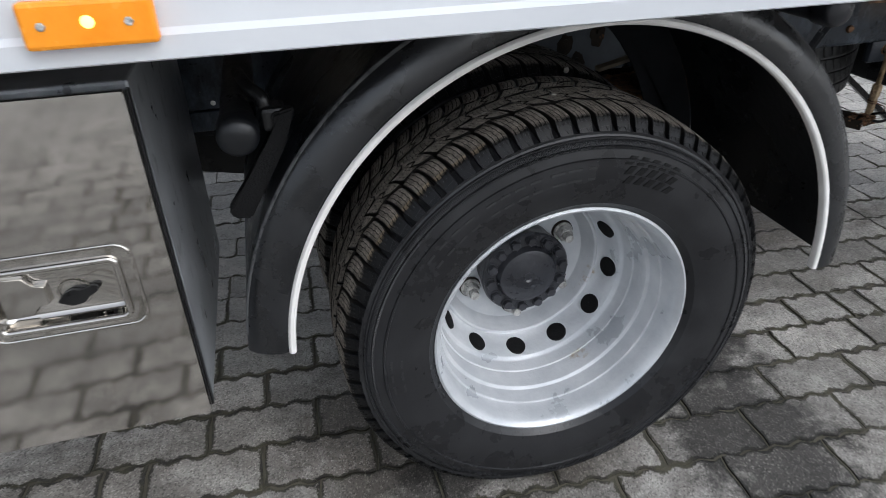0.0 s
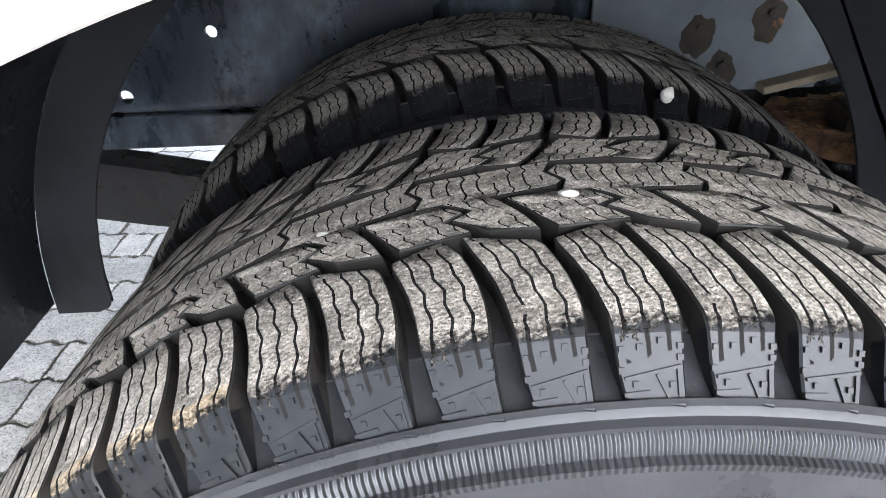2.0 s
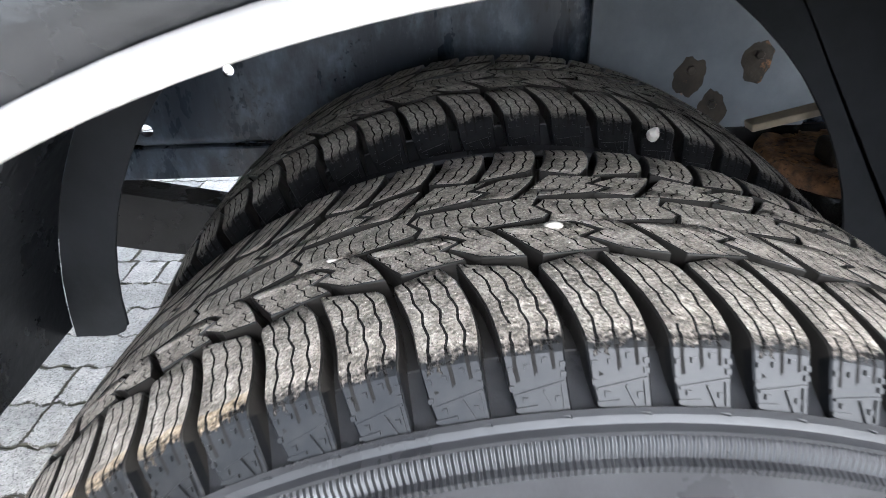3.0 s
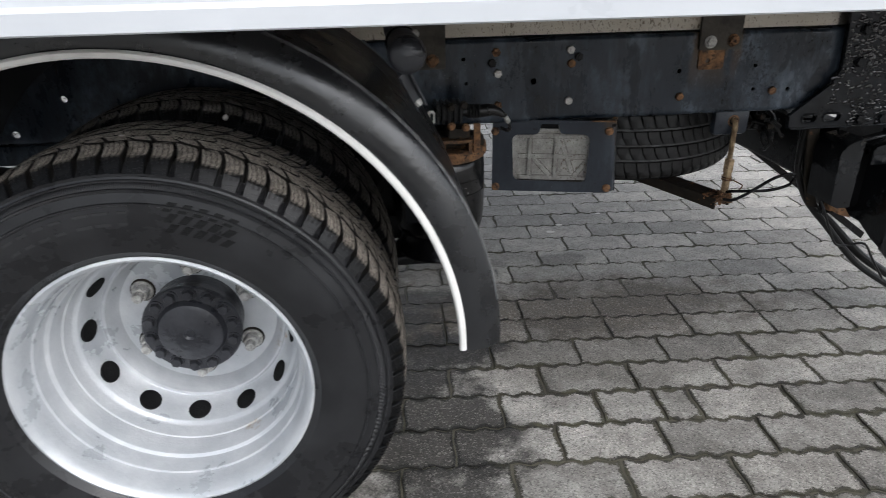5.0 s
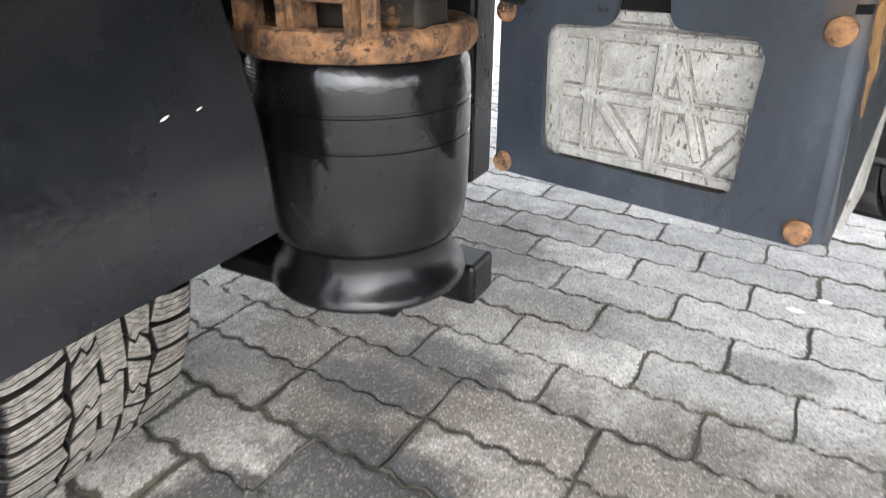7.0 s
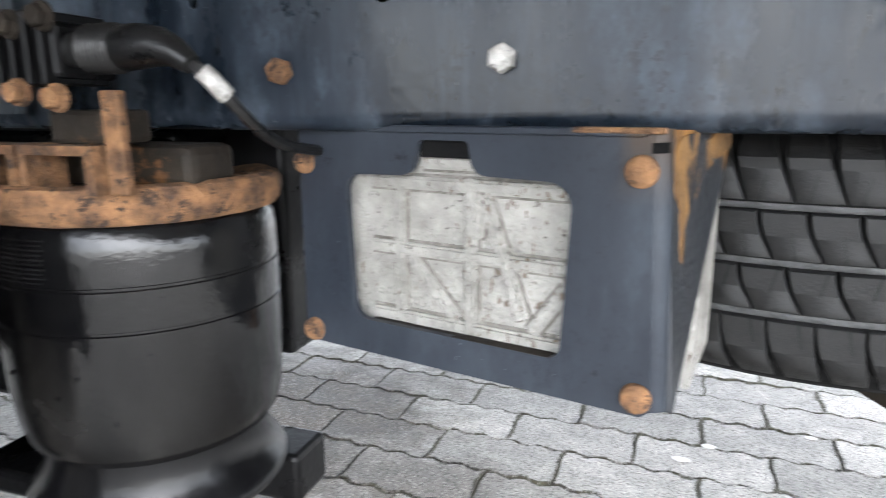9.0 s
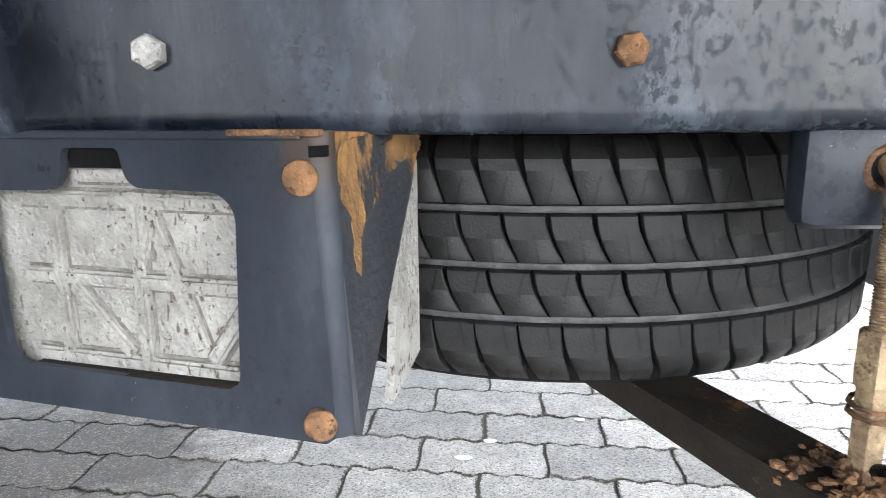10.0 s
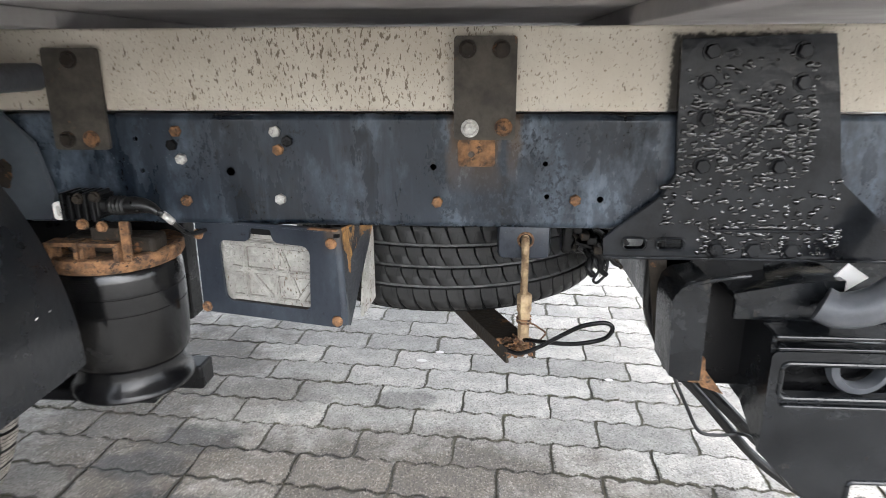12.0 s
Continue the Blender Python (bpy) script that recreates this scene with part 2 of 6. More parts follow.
M_TAN = surf("tan_plastic", (0.12, 0.095, 0.065), (0.22, 0.18, 0.125), 20, 0.7, 0, 0.2, 120)
M_GUIDE = surf("blue_grey_guide_plate", (0.050, 0.060, 0.072), (0.090, 0.104, 0.120), 9, 0.5, 0.0, 0.1, 120, spot=(0.16, 0.085, 0.045), spot_scale=16, spot_at=0.63, spec=0.4)
M_ORANGE = surf("orange_surface_rust", (0.050, 0.030, 0.018), (0.33, 0.175, 0.055), 34, 0.8, 0.0, 0.6, 180, spot=(0.018, 0.019, 0.022), spot_scale=30, spot_at=0.52, streak=0.35)
M_RIBSHADE = surf("brown_grime", (0.11, 0.10, 0.085), (0.25, 0.238, 0.215), 60, 0.9, 0, 0.5, 260, spot=(0.26, 0.25, 0.225), spot_scale=90, spot_at=0.52)
M_CREASE = surf("rubbed_grey_plastic", (0.060, 0.061, 0.063), (0.150, 0.150, 0.150), 60, 0.38, 0, 0.3, 200, spot=(0.012, 0.0125, 0.014), spot_scale=45, spot_at=0.60, spec=0.5)
M_SIDEFACE = surf("sun_faded_black_plastic", (0.0045, 0.005, 0.006), (0.012, 0.0128, 0.0145), 11, 0.28, 0, 0.12, 110, spot=(0.035, 0.036, 0.038), spot_scale=70, spot_at=0.72, spec=0.7, rvar=0.18)
M_PEBBLE = surf("pale_pebble", (0.30, 0.27, 0.24), (0.50, 0.47, 0.42), 80, 0.8, 0, 0.4, 300)


def stained_and_dimmed(m, blots, colour, shine, soft=4.0):
    """Damp and oily stains of their own shape, and painted dimming, on the ground: (x, y, radius x, radius y, depth).
    """
    n, l = m.node_tree.nodes, m.node_tree.links
    p = n["Principled BSDF"]
    col = p.inputs["Base Color"].links[0].from_socket
    rough = p.inputs["Roughness"].links[0].from_socket

    def op(kind, *vals):
        k = n.new("ShaderNodeMath")
        k.operation = kind
        for i, v in enumerate(vals):
            if isinstance(v, (int, float)):
                k.inputs[i].default_value = v
            else:
                l.new(v, k.inputs[i])
        return k.outputs[0]

    ge, sx = n.new("ShaderNodeNewGeometry"), n.new("ShaderNodeSeparateXYZ")
    l.new(ge.outputs["Position"], sx.inputs[0])
    ns = n.new("ShaderNodeTexNoise")
    ns.inputs["Scale"].default_value, ns.inputs["Detail"].default_value, ns.inputs["Roughness"].default_value = 7.0, 9, 0.72
    l.new(ge.outputs["Position"], ns.inputs["Vector"])
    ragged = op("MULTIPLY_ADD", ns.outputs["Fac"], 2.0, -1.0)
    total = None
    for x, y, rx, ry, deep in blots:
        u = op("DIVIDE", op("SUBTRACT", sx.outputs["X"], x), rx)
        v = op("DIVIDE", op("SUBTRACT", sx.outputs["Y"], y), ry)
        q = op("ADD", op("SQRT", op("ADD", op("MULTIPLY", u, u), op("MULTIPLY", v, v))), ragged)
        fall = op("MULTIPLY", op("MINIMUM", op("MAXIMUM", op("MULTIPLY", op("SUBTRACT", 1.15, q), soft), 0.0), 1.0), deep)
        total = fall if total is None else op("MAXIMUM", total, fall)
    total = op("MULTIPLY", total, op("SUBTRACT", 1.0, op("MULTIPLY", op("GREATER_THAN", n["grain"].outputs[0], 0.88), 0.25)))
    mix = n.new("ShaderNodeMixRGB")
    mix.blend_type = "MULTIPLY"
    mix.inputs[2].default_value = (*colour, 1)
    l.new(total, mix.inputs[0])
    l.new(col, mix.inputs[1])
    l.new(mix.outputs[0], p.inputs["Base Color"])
    l.new(op("MULTIPLY_ADD", total, -shine, rough), p.inputs["Roughness"])


def weathered(m, haze, brown=(), wet=1.0):
    """Dried haze and painted sky reflection in patches, clusters of dark water spots and brown runs at (x, half width,
    z top, z bottom) on chassis paint.
    """
    n, l = m.node_tree.nodes, m.node_tree.links
    p = n["Principled BSDF"]
    col = p.inputs["Base Color"].links[0].from_socket
    rough = p.inputs["Roughness"].links[0].from_socket

    def op(kind, *vals):
        k = n.new("ShaderNodeMath")
        k.operation = kind
        for i, v in enumerate(vals):
            if isinstance(v, (int, float)):
                k.inputs[i].default_value = v
            else:
                l.new(v, k.inputs[i])
        return k.outputs[0]

    def noise_at(scale, detail, stretch=1.0):
        ge, mp, k = n.new("ShaderNodeNewGeometry"), n.new("ShaderNodeMapping"), n.new("ShaderNodeTexNoise")
        mp.inputs["Scale"].default_value = (1, 1, stretch)
        l.new(ge.outputs["Position"], mp.inputs[0])
        l.new(mp.outputs[0], k.inputs["Vector"])
        k.inputs["Scale"].default_value, k.inputs["Detail"].default_value, k.inputs["Roughness"].default_value = scale, detail, 0.65
        return k.outputs["Fac"]

    def ramp(v, a, b):
        return op("MINIMUM", op("MAXIMUM", op("MULTIPLY", op("SUBTRACT", v, a), 1 / (b - a)), 0.0), 1.0)

    def lay(base, colour, fac):
        mx = n.new("ShaderNodeMixRGB")
        mx.inputs[2].default_value = (*colour, 1)
        l.new(fac, mx.inputs[0])
        l.new(base, mx.inputs[1])
        return mx.outputs[0]

    cloud = ramp(noise_at(9, 8, 0.5), 0.47, 0.64)
    streaks = ramp(noise_at(26, 5, 0.10), 0.52, 0.70)
    film = op("MULTIPLY", op("MAXIMUM", cloud, op("MULTIPLY", streaks, 0.35)), 0.95)
    mottle = ramp(noise_at(48, 8, 0.6), 0.45, 0.58)
    film = op("MULTIPLY", film, op("MULTIPLY_ADD", mottle, 0.45, 0.55))
    col = lay(col, haze, film)
    g0, s0 = n.new("ShaderNodeNewGeometry"), n.new("ShaderNodeSeparateXYZ")
    l.new(g0.outputs["Position"], s0.inputs[0])
    patch = ramp(op("SUBTRACT", op("MULTIPLY_ADD", noise_at(14, 4, 0.6), 0.5, -0.10), op("ABSOLUTE", op("SUBTRACT", s0.outputs["X"], 1.28))), -0.03, 0.06)
    zone = op("MAXIMUM", ramp(noise_at(4, 4), 0.56, 0.70), op("MULTIPLY", patch, wet))
    pits = op("MULTIPLY", ramp(noise_at(150, 6, 0.7), 0.52, 0.57), op("MULTIPLY", zone, wet))
    col = lay(col, tuple(0.30 * c for c in haze), pits)
    spots = op("MULTIPLY", op("MULTIPLY", ramp(noise_at(150, 2), 0.57, 0.64), ramp(noise_at(7, 3), 0.50, 0.60)), 0.6 * wet)
    col = lay(col, (0.004, 0.005, 0.006), spots)
    pale = op("MULTIPLY", ramp(noise_at(240, 2), 0.70, 0.74), ramp(noise_at(5, 3), 0.50, 0.60))
    col = lay(col, (0.14, 0.15, 0.16), pale)
    ge, sx = n.new("ShaderNodeNewGeometry"), n.new("ShaderNodeSeparateXYZ")
    l.new(ge.outputs["Position"], sx.inputs[0])
    for x, w, top, low in brown:
        side = ramp(op("ADD", op("SUBTRACT", w, op("ABSOLUTE", op("SUBTRACT", sx.outputs["X"], x))), op("MULTIPLY_ADD", noise_at(40, 5, 0.3), 0.05, -0.027)), -0.004, 0.008)
        run = op("MULTIPLY", ramp(sx.outputs["Z"], low, top), op("MULTIPLY", side, 0.85))
        col = lay(col, (0.070, 0.045, 0.026), run)
    l.new(col, p.inputs["Base Color"])
    l.new(op("MULTIPLY_ADD", op("MAXIMUM", pits, op("MULTIPLY", spots, 0.35)), -0.22, 0.34), p.inputs["Specular IOR Level"])
    l.new(op("ADD", rough, op("MULTIPLY_ADD", film, 0.16, op("MULTIPLY", spots, -0.12))), p.inputs["Roughness"])


def oversprayed(m, x0, x1, z0):
    """Black tar that was sprayed past the edges of a plate on to the beam behind it."""
    n, l = m.node_tree.nodes, m.node_tree.links
    p = n["Principled BSDF"]
    col = p.inputs["Base Color"].links[0].from_socket
    ge, sx, ns = n.new("ShaderNodeNewGeometry"), n.new("ShaderNodeSeparateXYZ"), n.new("ShaderNodeTexNoise")
    l.new(ge.outputs["Position"], sx.inputs[0])
    l.new(ge.outputs["Position"], ns.inputs["Vector"])
    ns.inputs["Scale"].default_value, ns.inputs["Detail"].default_value, ns.inputs["Roughness"].default_value = 70, 8, 0.75

    def op(kind, *vals):
        k = n.new("ShaderNodeMath")
        k.operation = kind
        for i, v in enumerate(vals):
            if isinstance(v, (int, float)):
                k.inputs[i].default_value = v
            else:
                l.new(v, k.inputs[i])
        return k.outputs[0]

    side = op("SUBTRACT", op("ABSOLUTE", op("SUBTRACT", sx.outputs["X"], (x0 + x1) / 2)), (x1 - x0) / 2)
    out = op("MAXIMUM", side, op("SUBTRACT", sx.outputs["Z"], z0))
    reach = op("MULTIPLY_ADD", ns.outputs["Fac"], 0.034, op("SUBTRACT", -0.0075, out))
    fac = op("MINIMUM", op("MAXIMUM", op("MULTIPLY", reach, 140.0), 0.0), 0.92)
    mx = n.new("ShaderNodeMixRGB")
    mx.inputs[2].default_value = (0.012, 0.010, 0.009, 1)
    l.new(fac, mx.inputs[0])
    l.new(col, mx.inputs[1])
    l.new(mx.outputs[0], p.inputs["Base Color"])


def specked(m, x, half):
    """Road dirt thrown up in short brown flecks, thickest round one place along the beam."""
    n, l = m.node_tree.nodes, m.node_tree.links
    p = n["Principled BSDF"]
    col = p.inputs["Base Color"].links[0].from_socket
    ge, sx, mp = n.new("ShaderNodeNewGeometry"), n.new("ShaderNodeSeparateXYZ"), n.new("ShaderNodeMapping")
    l.new(ge.outputs["Position"], sx.inputs[0])
    l.new(ge.outputs["Position"], mp.inputs[0])
    mp.inputs["Rotation"].default_value = (0, 0.35, 0)
    mp.inputs["Scale"].default_value = (1, 1, 0.45)

    def op(kind, *vals):
        k = n.new("ShaderNodeMath")
        k.operation = kind
        for i, v in enumerate(vals):
            if isinstance(v, (int, float)):
                k.inputs[i].default_value = v
            else:
                l.new(v, k.inputs[i])
        return k.outputs[0]

    def noise_at(scale, detail):
        k = n.new("ShaderNodeTexNoise")
        k.inputs["Scale"].default_value, k.inputs["Detail"].default_value = scale, detail
        l.new(mp.outputs[0], k.inputs["Vector"])
        return k.outputs["Fac"]

    u = op("DIVIDE", op("SUBTRACT", sx.outputs["X"], x), half)
    thick = op("SUBTRACT", op("MULTIPLY_ADD", noise_at(9, 4), 0.10, 0.035), op("MULTIPLY", op("MULTIPLY", u, u), 0.055))
    fac = op("MULTIPLY", op("ADD", op("SUBTRACT", noise_at(190, 3), 0.668), op("MAXIMUM", thick, 0.0)), 16.0)
    mx = n.new("ShaderNodeMixRGB")
    mx.inputs[2].default_value = (0.115, 0.080, 0.052, 1)
    l.new(op("MINIMUM", op("MAXIMUM", fac, 0.0), 0.85), mx.inputs[0])
    l.new(col, mx.inputs[1])
    l.new(mx.outputs[0], p.inputs["Base Color"])


specked(M_CREAM, 0.98, 0.34)
specked(M_CAST, 0.95, 0.10)
oversprayed(M_CREAM, 1.568, 1.814, 0.978)
# rail film raised and blued: reflected sky put into its colour
weathered(M_RAIL, (0.102, 0.127, 0.160), ((1.225, 0.050, 0.80, 0.70), (1.30, 0.014, 0.81, 0.72)))
weathered(M_PANEL, (0.042, 0.051, 0.064), ((0.976, 0.026, 0.650, 0.596),), wet=0.35)

# black oil and wet patches
stained_and_dimmed(M_STONE, [(0.46, 0.33, 0.22, 0.22, 0.97), (0.48, -0.02, 0.17, 0.26, 0.9), (0.45, 0.555, 0.13, 0.08, 0.97), (0.53, 0.665, 0.16, 0.10, 0.95), (0.42, 0.86, 0.12, 0.06, 0.8), (0.50, 0.98, 0.12, 0.07, 0.7), (1.02, 1.20, 0.10, 0.05, 0.5), (-0.24, 0.07, 0.10, 0.07, 0.8)], (0.13, 0.125, 0.12), 0.12, 2.6)
# broad dimming of the open ground, its light balance put into the stone colour
stained_and_dimmed(M_STONE, [(0.5, -1.0, 3.2, 1.45, 1.0)], (0.48, 0.475, 0.470), 0.05, 1.2)
# brown damp dirt; at negative x painted shade, last two painted light balance
stained_and_dimmed(M_STONE, [(0.44, 0.84, 0.32, 0.30, 1.0), (0.62, 0.72, 0.22, 0.14, 0.8), (1.0, 0.84, 0.78, 0.25, 0.9), (0.50, 1.15, 0.28, 0.25, 0.55), (0.28, 1.05, 0.32, 0.35, 0.9), (0.27, 1.45, 0.36, 0.34, 0.95), (0.60, 1.22, 0.20, 0.14, 0.7), (0.20, 0.75, 0.25, 0.35, 0.7), (-0.35, 0.25, 0.25, 0.30, 0.8), (-0.62, 0.35, 0.30, 0.20, 0.5), (0.0, 0.3, 0.35, 0.45, 0.8), (-0.95, 0.20, 0.35, 0.25, 0.6), (1.75, -0.05, 1.10, 0.62, 0.42), (1.15, 0.60, 0.75, 0.22, 0.45)], (0.24, 0.205, 0.17), 0.1, 1.5)


def tread_material(name, dust, rubbed=False):
    """Worn tread: dusty lands with zigzag sipes, cleaner flanks; u is metres round the tyre, v metres across it, both times ten."""
    m = surf(name, tuple(0.36 * c for c in dust), dust, 95, 0.85, 0, 0.55, 700, spot=tuple(min(0.75, c * 1.8) for c in dust), spot_scale=620, spot_at=0.60)
    n, l = m.node_tree.nodes, m.node_tree.links
    p = n["Principled BSDF"]
    col = p.inputs["Base Color"].links[0].from_socket
    bump = p.inputs["Normal"].links[0].from_node
    uv = n.new("ShaderNodeUVMap")
    sx = n.new("ShaderNodeSeparateXYZ")
    l.new(uv.outputs[0], sx.inputs[0])

    def op(kind, a, b=None, c=None):
        k = n.new("ShaderNodeMath")
        k.operation = kind
        for i, v in enumerate((a, b, c)):
            if v is None:
                continue
            if isinstance(v, (int, float)):
                k.inputs[i].default_value = v
            else:
                l.new(v, k.inputs[i])
        return k.outputs[0]

    U, V = sx.outputs["X"], sx.outputs["Y"]
    near = lambda a, c, w: op("LESS_THAN", op("ABSOLUTE", op("SUBTRACT", a, c)), w)
    gap = n.new("ShaderNodeTexNoise")
    gap.inputs["Scale"].default_value = 55
    l.new(n["Texture Coordinate"].outputs["Object"], gap.inputs["Vector"])
    G = gap.outputs["Fac"]
    zig = op("PINGPONG", V, 0.045)
    u = op("MULTIPLY_ADD", G, 0.03, op("MULTIPLY_ADD", zig, 0.42, U))
    middle = op("MULTIPLY", op("LESS_THAN", op("FRACT", op("DIVIDE", u, 0.075)), 0.12), op("LESS_THAN", V, 0.515))
    wave = op("MULTIPLY_ADD", op("PINGPONG", op("MINIMUM", V, 1.06), 0.08), 0.17, U)
    wave = op("MULTIPLY_ADD", G, 0.025, wave)
    slit = None
    for c in (-0.072, 0.006, 0.084):
        k = op("MAXIMUM", op("MULTIPLY", near(wave, c + 0.012, 0.0062), op("LESS_THAN", V, 1.07)), op("MULTIPLY", near(wave, c + 0.012, 0.0085), op("GREATER_THAN", V, 1.06)))
        slit = k if slit is None else op("MAXIMUM", slit, k)
    slit = op("MULTIPLY", slit, op("MULTIPLY", op("GREATER_THAN", V, 0.53), op("LESS_THAN", op("MULTIPLY_ADD", U, 0.25, V), 1.20)))
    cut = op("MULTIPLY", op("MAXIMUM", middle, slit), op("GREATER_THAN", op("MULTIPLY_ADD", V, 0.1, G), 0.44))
    crumb = n.new("ShaderNodeTexNoise")
    crumb.inputs["Scale"].default_value, crumb.inputs["Detail"].default_value = 420, 5
    l.new(n["Texture Coordinate"].outputs["Object"], crumb.inputs["Vector"])
    edge = n.new("ShaderNodeMapRange")
    edge.inputs["From Min"].default_value, edge.inputs["From Max"].default_value = 1.18, 1.245
    edge.inputs["To Min"].default_value, edge.inputs["To Max"].default_value = 1.0, 0.0
    l.new(op("MULTIPLY_ADD", crumb.outputs["Fac"], 0.16, op("MULTIPLY_ADD", G, 0.14, V)), edge.inputs["Value"])
    land = edge.outputs[0]
    # caked brown dirt in patches over the worn lands
    caked, cr = n.new("ShaderNodeTexNoise"), n.new("ShaderNodeMapRange")
    caked.inputs["Scale"].default_value, caked.inputs["Detail"].default_value = 17, 6
    caked.inputs["Roughness"].default_value = 0.7
    l.new(n["Texture Coordinate"].outputs["Object"], caked.inputs["Vector"])
    cr.inputs["From Min"].default_value, cr.inputs["From Max"].default_value, cr.inputs["To Max"].default_value = 0.50, 0.72, 0.5
    l.new(caked.outputs["Fac"], cr.inputs["Value"])
    mk = n.new("ShaderNodeMixRGB")
    l.new(cr.outputs[0], mk.inputs[0])
    l.new(col, mk.inputs[1])
    mk.inputs[2].default_value = (0.085, 0.068, 0.052, 1)
    # single grains of grit
    grit, gs, gm = n.new("ShaderNodeTexVoronoi"), n.new("ShaderNodeSeparateColor"), n.new("ShaderNodeMixRGB")
    grit.inputs["Scale"].default_value = 950
    l.new(n["Texture Coordinate"].outputs["Object"], grit.inputs["Vector"])
    l.new(grit.outputs["Color"], gs.inputs[0])
    tone = n.new("ShaderNodeValToRGB")
    tone.color_ramp.elements[0].position, tone.color_ramp.elements[1].position = 0.1, 0.95
    tone.color_ramp.elements[0].color, tone.color_ramp.elements[1].color = (0.62, 0.61, 0.59, 1), (1.22, 1.20, 1.18, 1)
    l.new(gs.outputs[0], tone.inputs[0])
    gm.blend_type = "MULTIPLY"
    gm.inputs[0].default_value = 1.0
    l.new(mk.outputs[0], gm.inputs[1])
    l.new(tone.outputs[0], gm.inputs[2])
    col = gm.outputs[0]
    clean = op("SUBTRACT", 1.0, land)
    l.new(op("MULTIPLY", op("MULTIPLY_ADD", clean, -0.09, 0.27), op("SUBTRACT", 1.0, cut)), p.inputs["Specular IOR Level"])
    if rubbed:
        ge, gx = n.new("ShaderNodeNewGeometry"), n.new("ShaderNodeSeparateXYZ")
        l.new(ge.outputs["Position"], gx.inputs[0])
        zone = op("MULTIPLY", op("LESS_THAN", op("ABSOLUTE", op("SUBTRACT", gx.outputs["X"], -0.25)), 0.10), op("LESS_THAN", gx.outputs["Y"], 0.08))
        lip = op("MULTIPLY", op("GREATER_THAN", op("MULTIPLY_ADD", G, 0.14, V), 1.075), zone)
        mc = n.new("ShaderNodeMixRGB")
        l.new(op("MULTIPLY", lip, 0.38), mc.inputs[0])
        l.new(col, mc.inputs[1])
        mc.inputs[2].default_value = (0.42, 0.30, 0.16, 1)
        col = mc.outputs[0]
    m1, m2 = n.new("ShaderNodeMixRGB"), n.new("ShaderNodeMixRGB")
    # grey dust that clings to the flanks
    cling, cl = n.new("ShaderNodeTexNoise"), n.new("ShaderNodeValToRGB")
    cling.inputs["Scale"].default_value, cling.inputs["Detail"].default_value, cling.inputs["Roughness"].default_value = 110, 9, 0.8
    l.new(n["Texture Coordinate"].outputs["Object"], cling.inputs["Vector"])
    cl.color_ramp.elements[0].position, cl.color_ramp.elements[1].position = 0.42, 0.72
    cl.color_ramp.elements[0].color, cl.color_ramp.elements[1].color = (0.0026, 0.0030, 0.0038, 1), (0.0115, 0.0113, 0.011, 1)
    l.new(cling.outputs["Fac"], cl.inputs[0])
    l.new(cl.outputs[0], m1.inputs[2])
    l.new(clean, m1.inputs[0])
    l.new(col, m1.inputs[1])
    wall = n.new("ShaderNodeMixRGB")
    wall.inputs[2].default_value = (0.019, 0.0172, 0.0152, 1)
    l.new(op("MULTIPLY", op("GREATER_THAN", V, 3.0), 0.9), wall.inputs[0])
    l.new(m1.outputs[0], wall.inputs[1])
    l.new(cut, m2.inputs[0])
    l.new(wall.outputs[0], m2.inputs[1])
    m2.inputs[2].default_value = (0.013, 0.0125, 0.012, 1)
    l.new(m2.outputs[0], p.inputs["Base Color"])
    b2 = n.new("ShaderNodeBump")
    b2.inputs["Strength"].default_value, b2.inputs["Distance"].default_value = 0.9, 0.002
    rough_land = op("MULTIPLY", op("MULTIPLY", crumb.outputs["Fac"], 1.1), land)
    l.new(op("ADD", op("SUBTRACT", 1.0, cut), rough_land), b2.inputs["Height"])
    l.new(bump.outputs[0], b2.inputs["Normal"])
    bump.inputs["Strength"].default_value = 0.5
    l.new(op("MULTIPLY", bump.inputs["Height"].links[0].from_socket, land), bump.inputs["Height"])
    l.new(b2.outputs[0], p.inputs["Normal"])
    l.new(op("SUBTRACT", 0.86, op("MULTIPLY", clean, 0.57)), p.inputs["Roughness"])
    return m


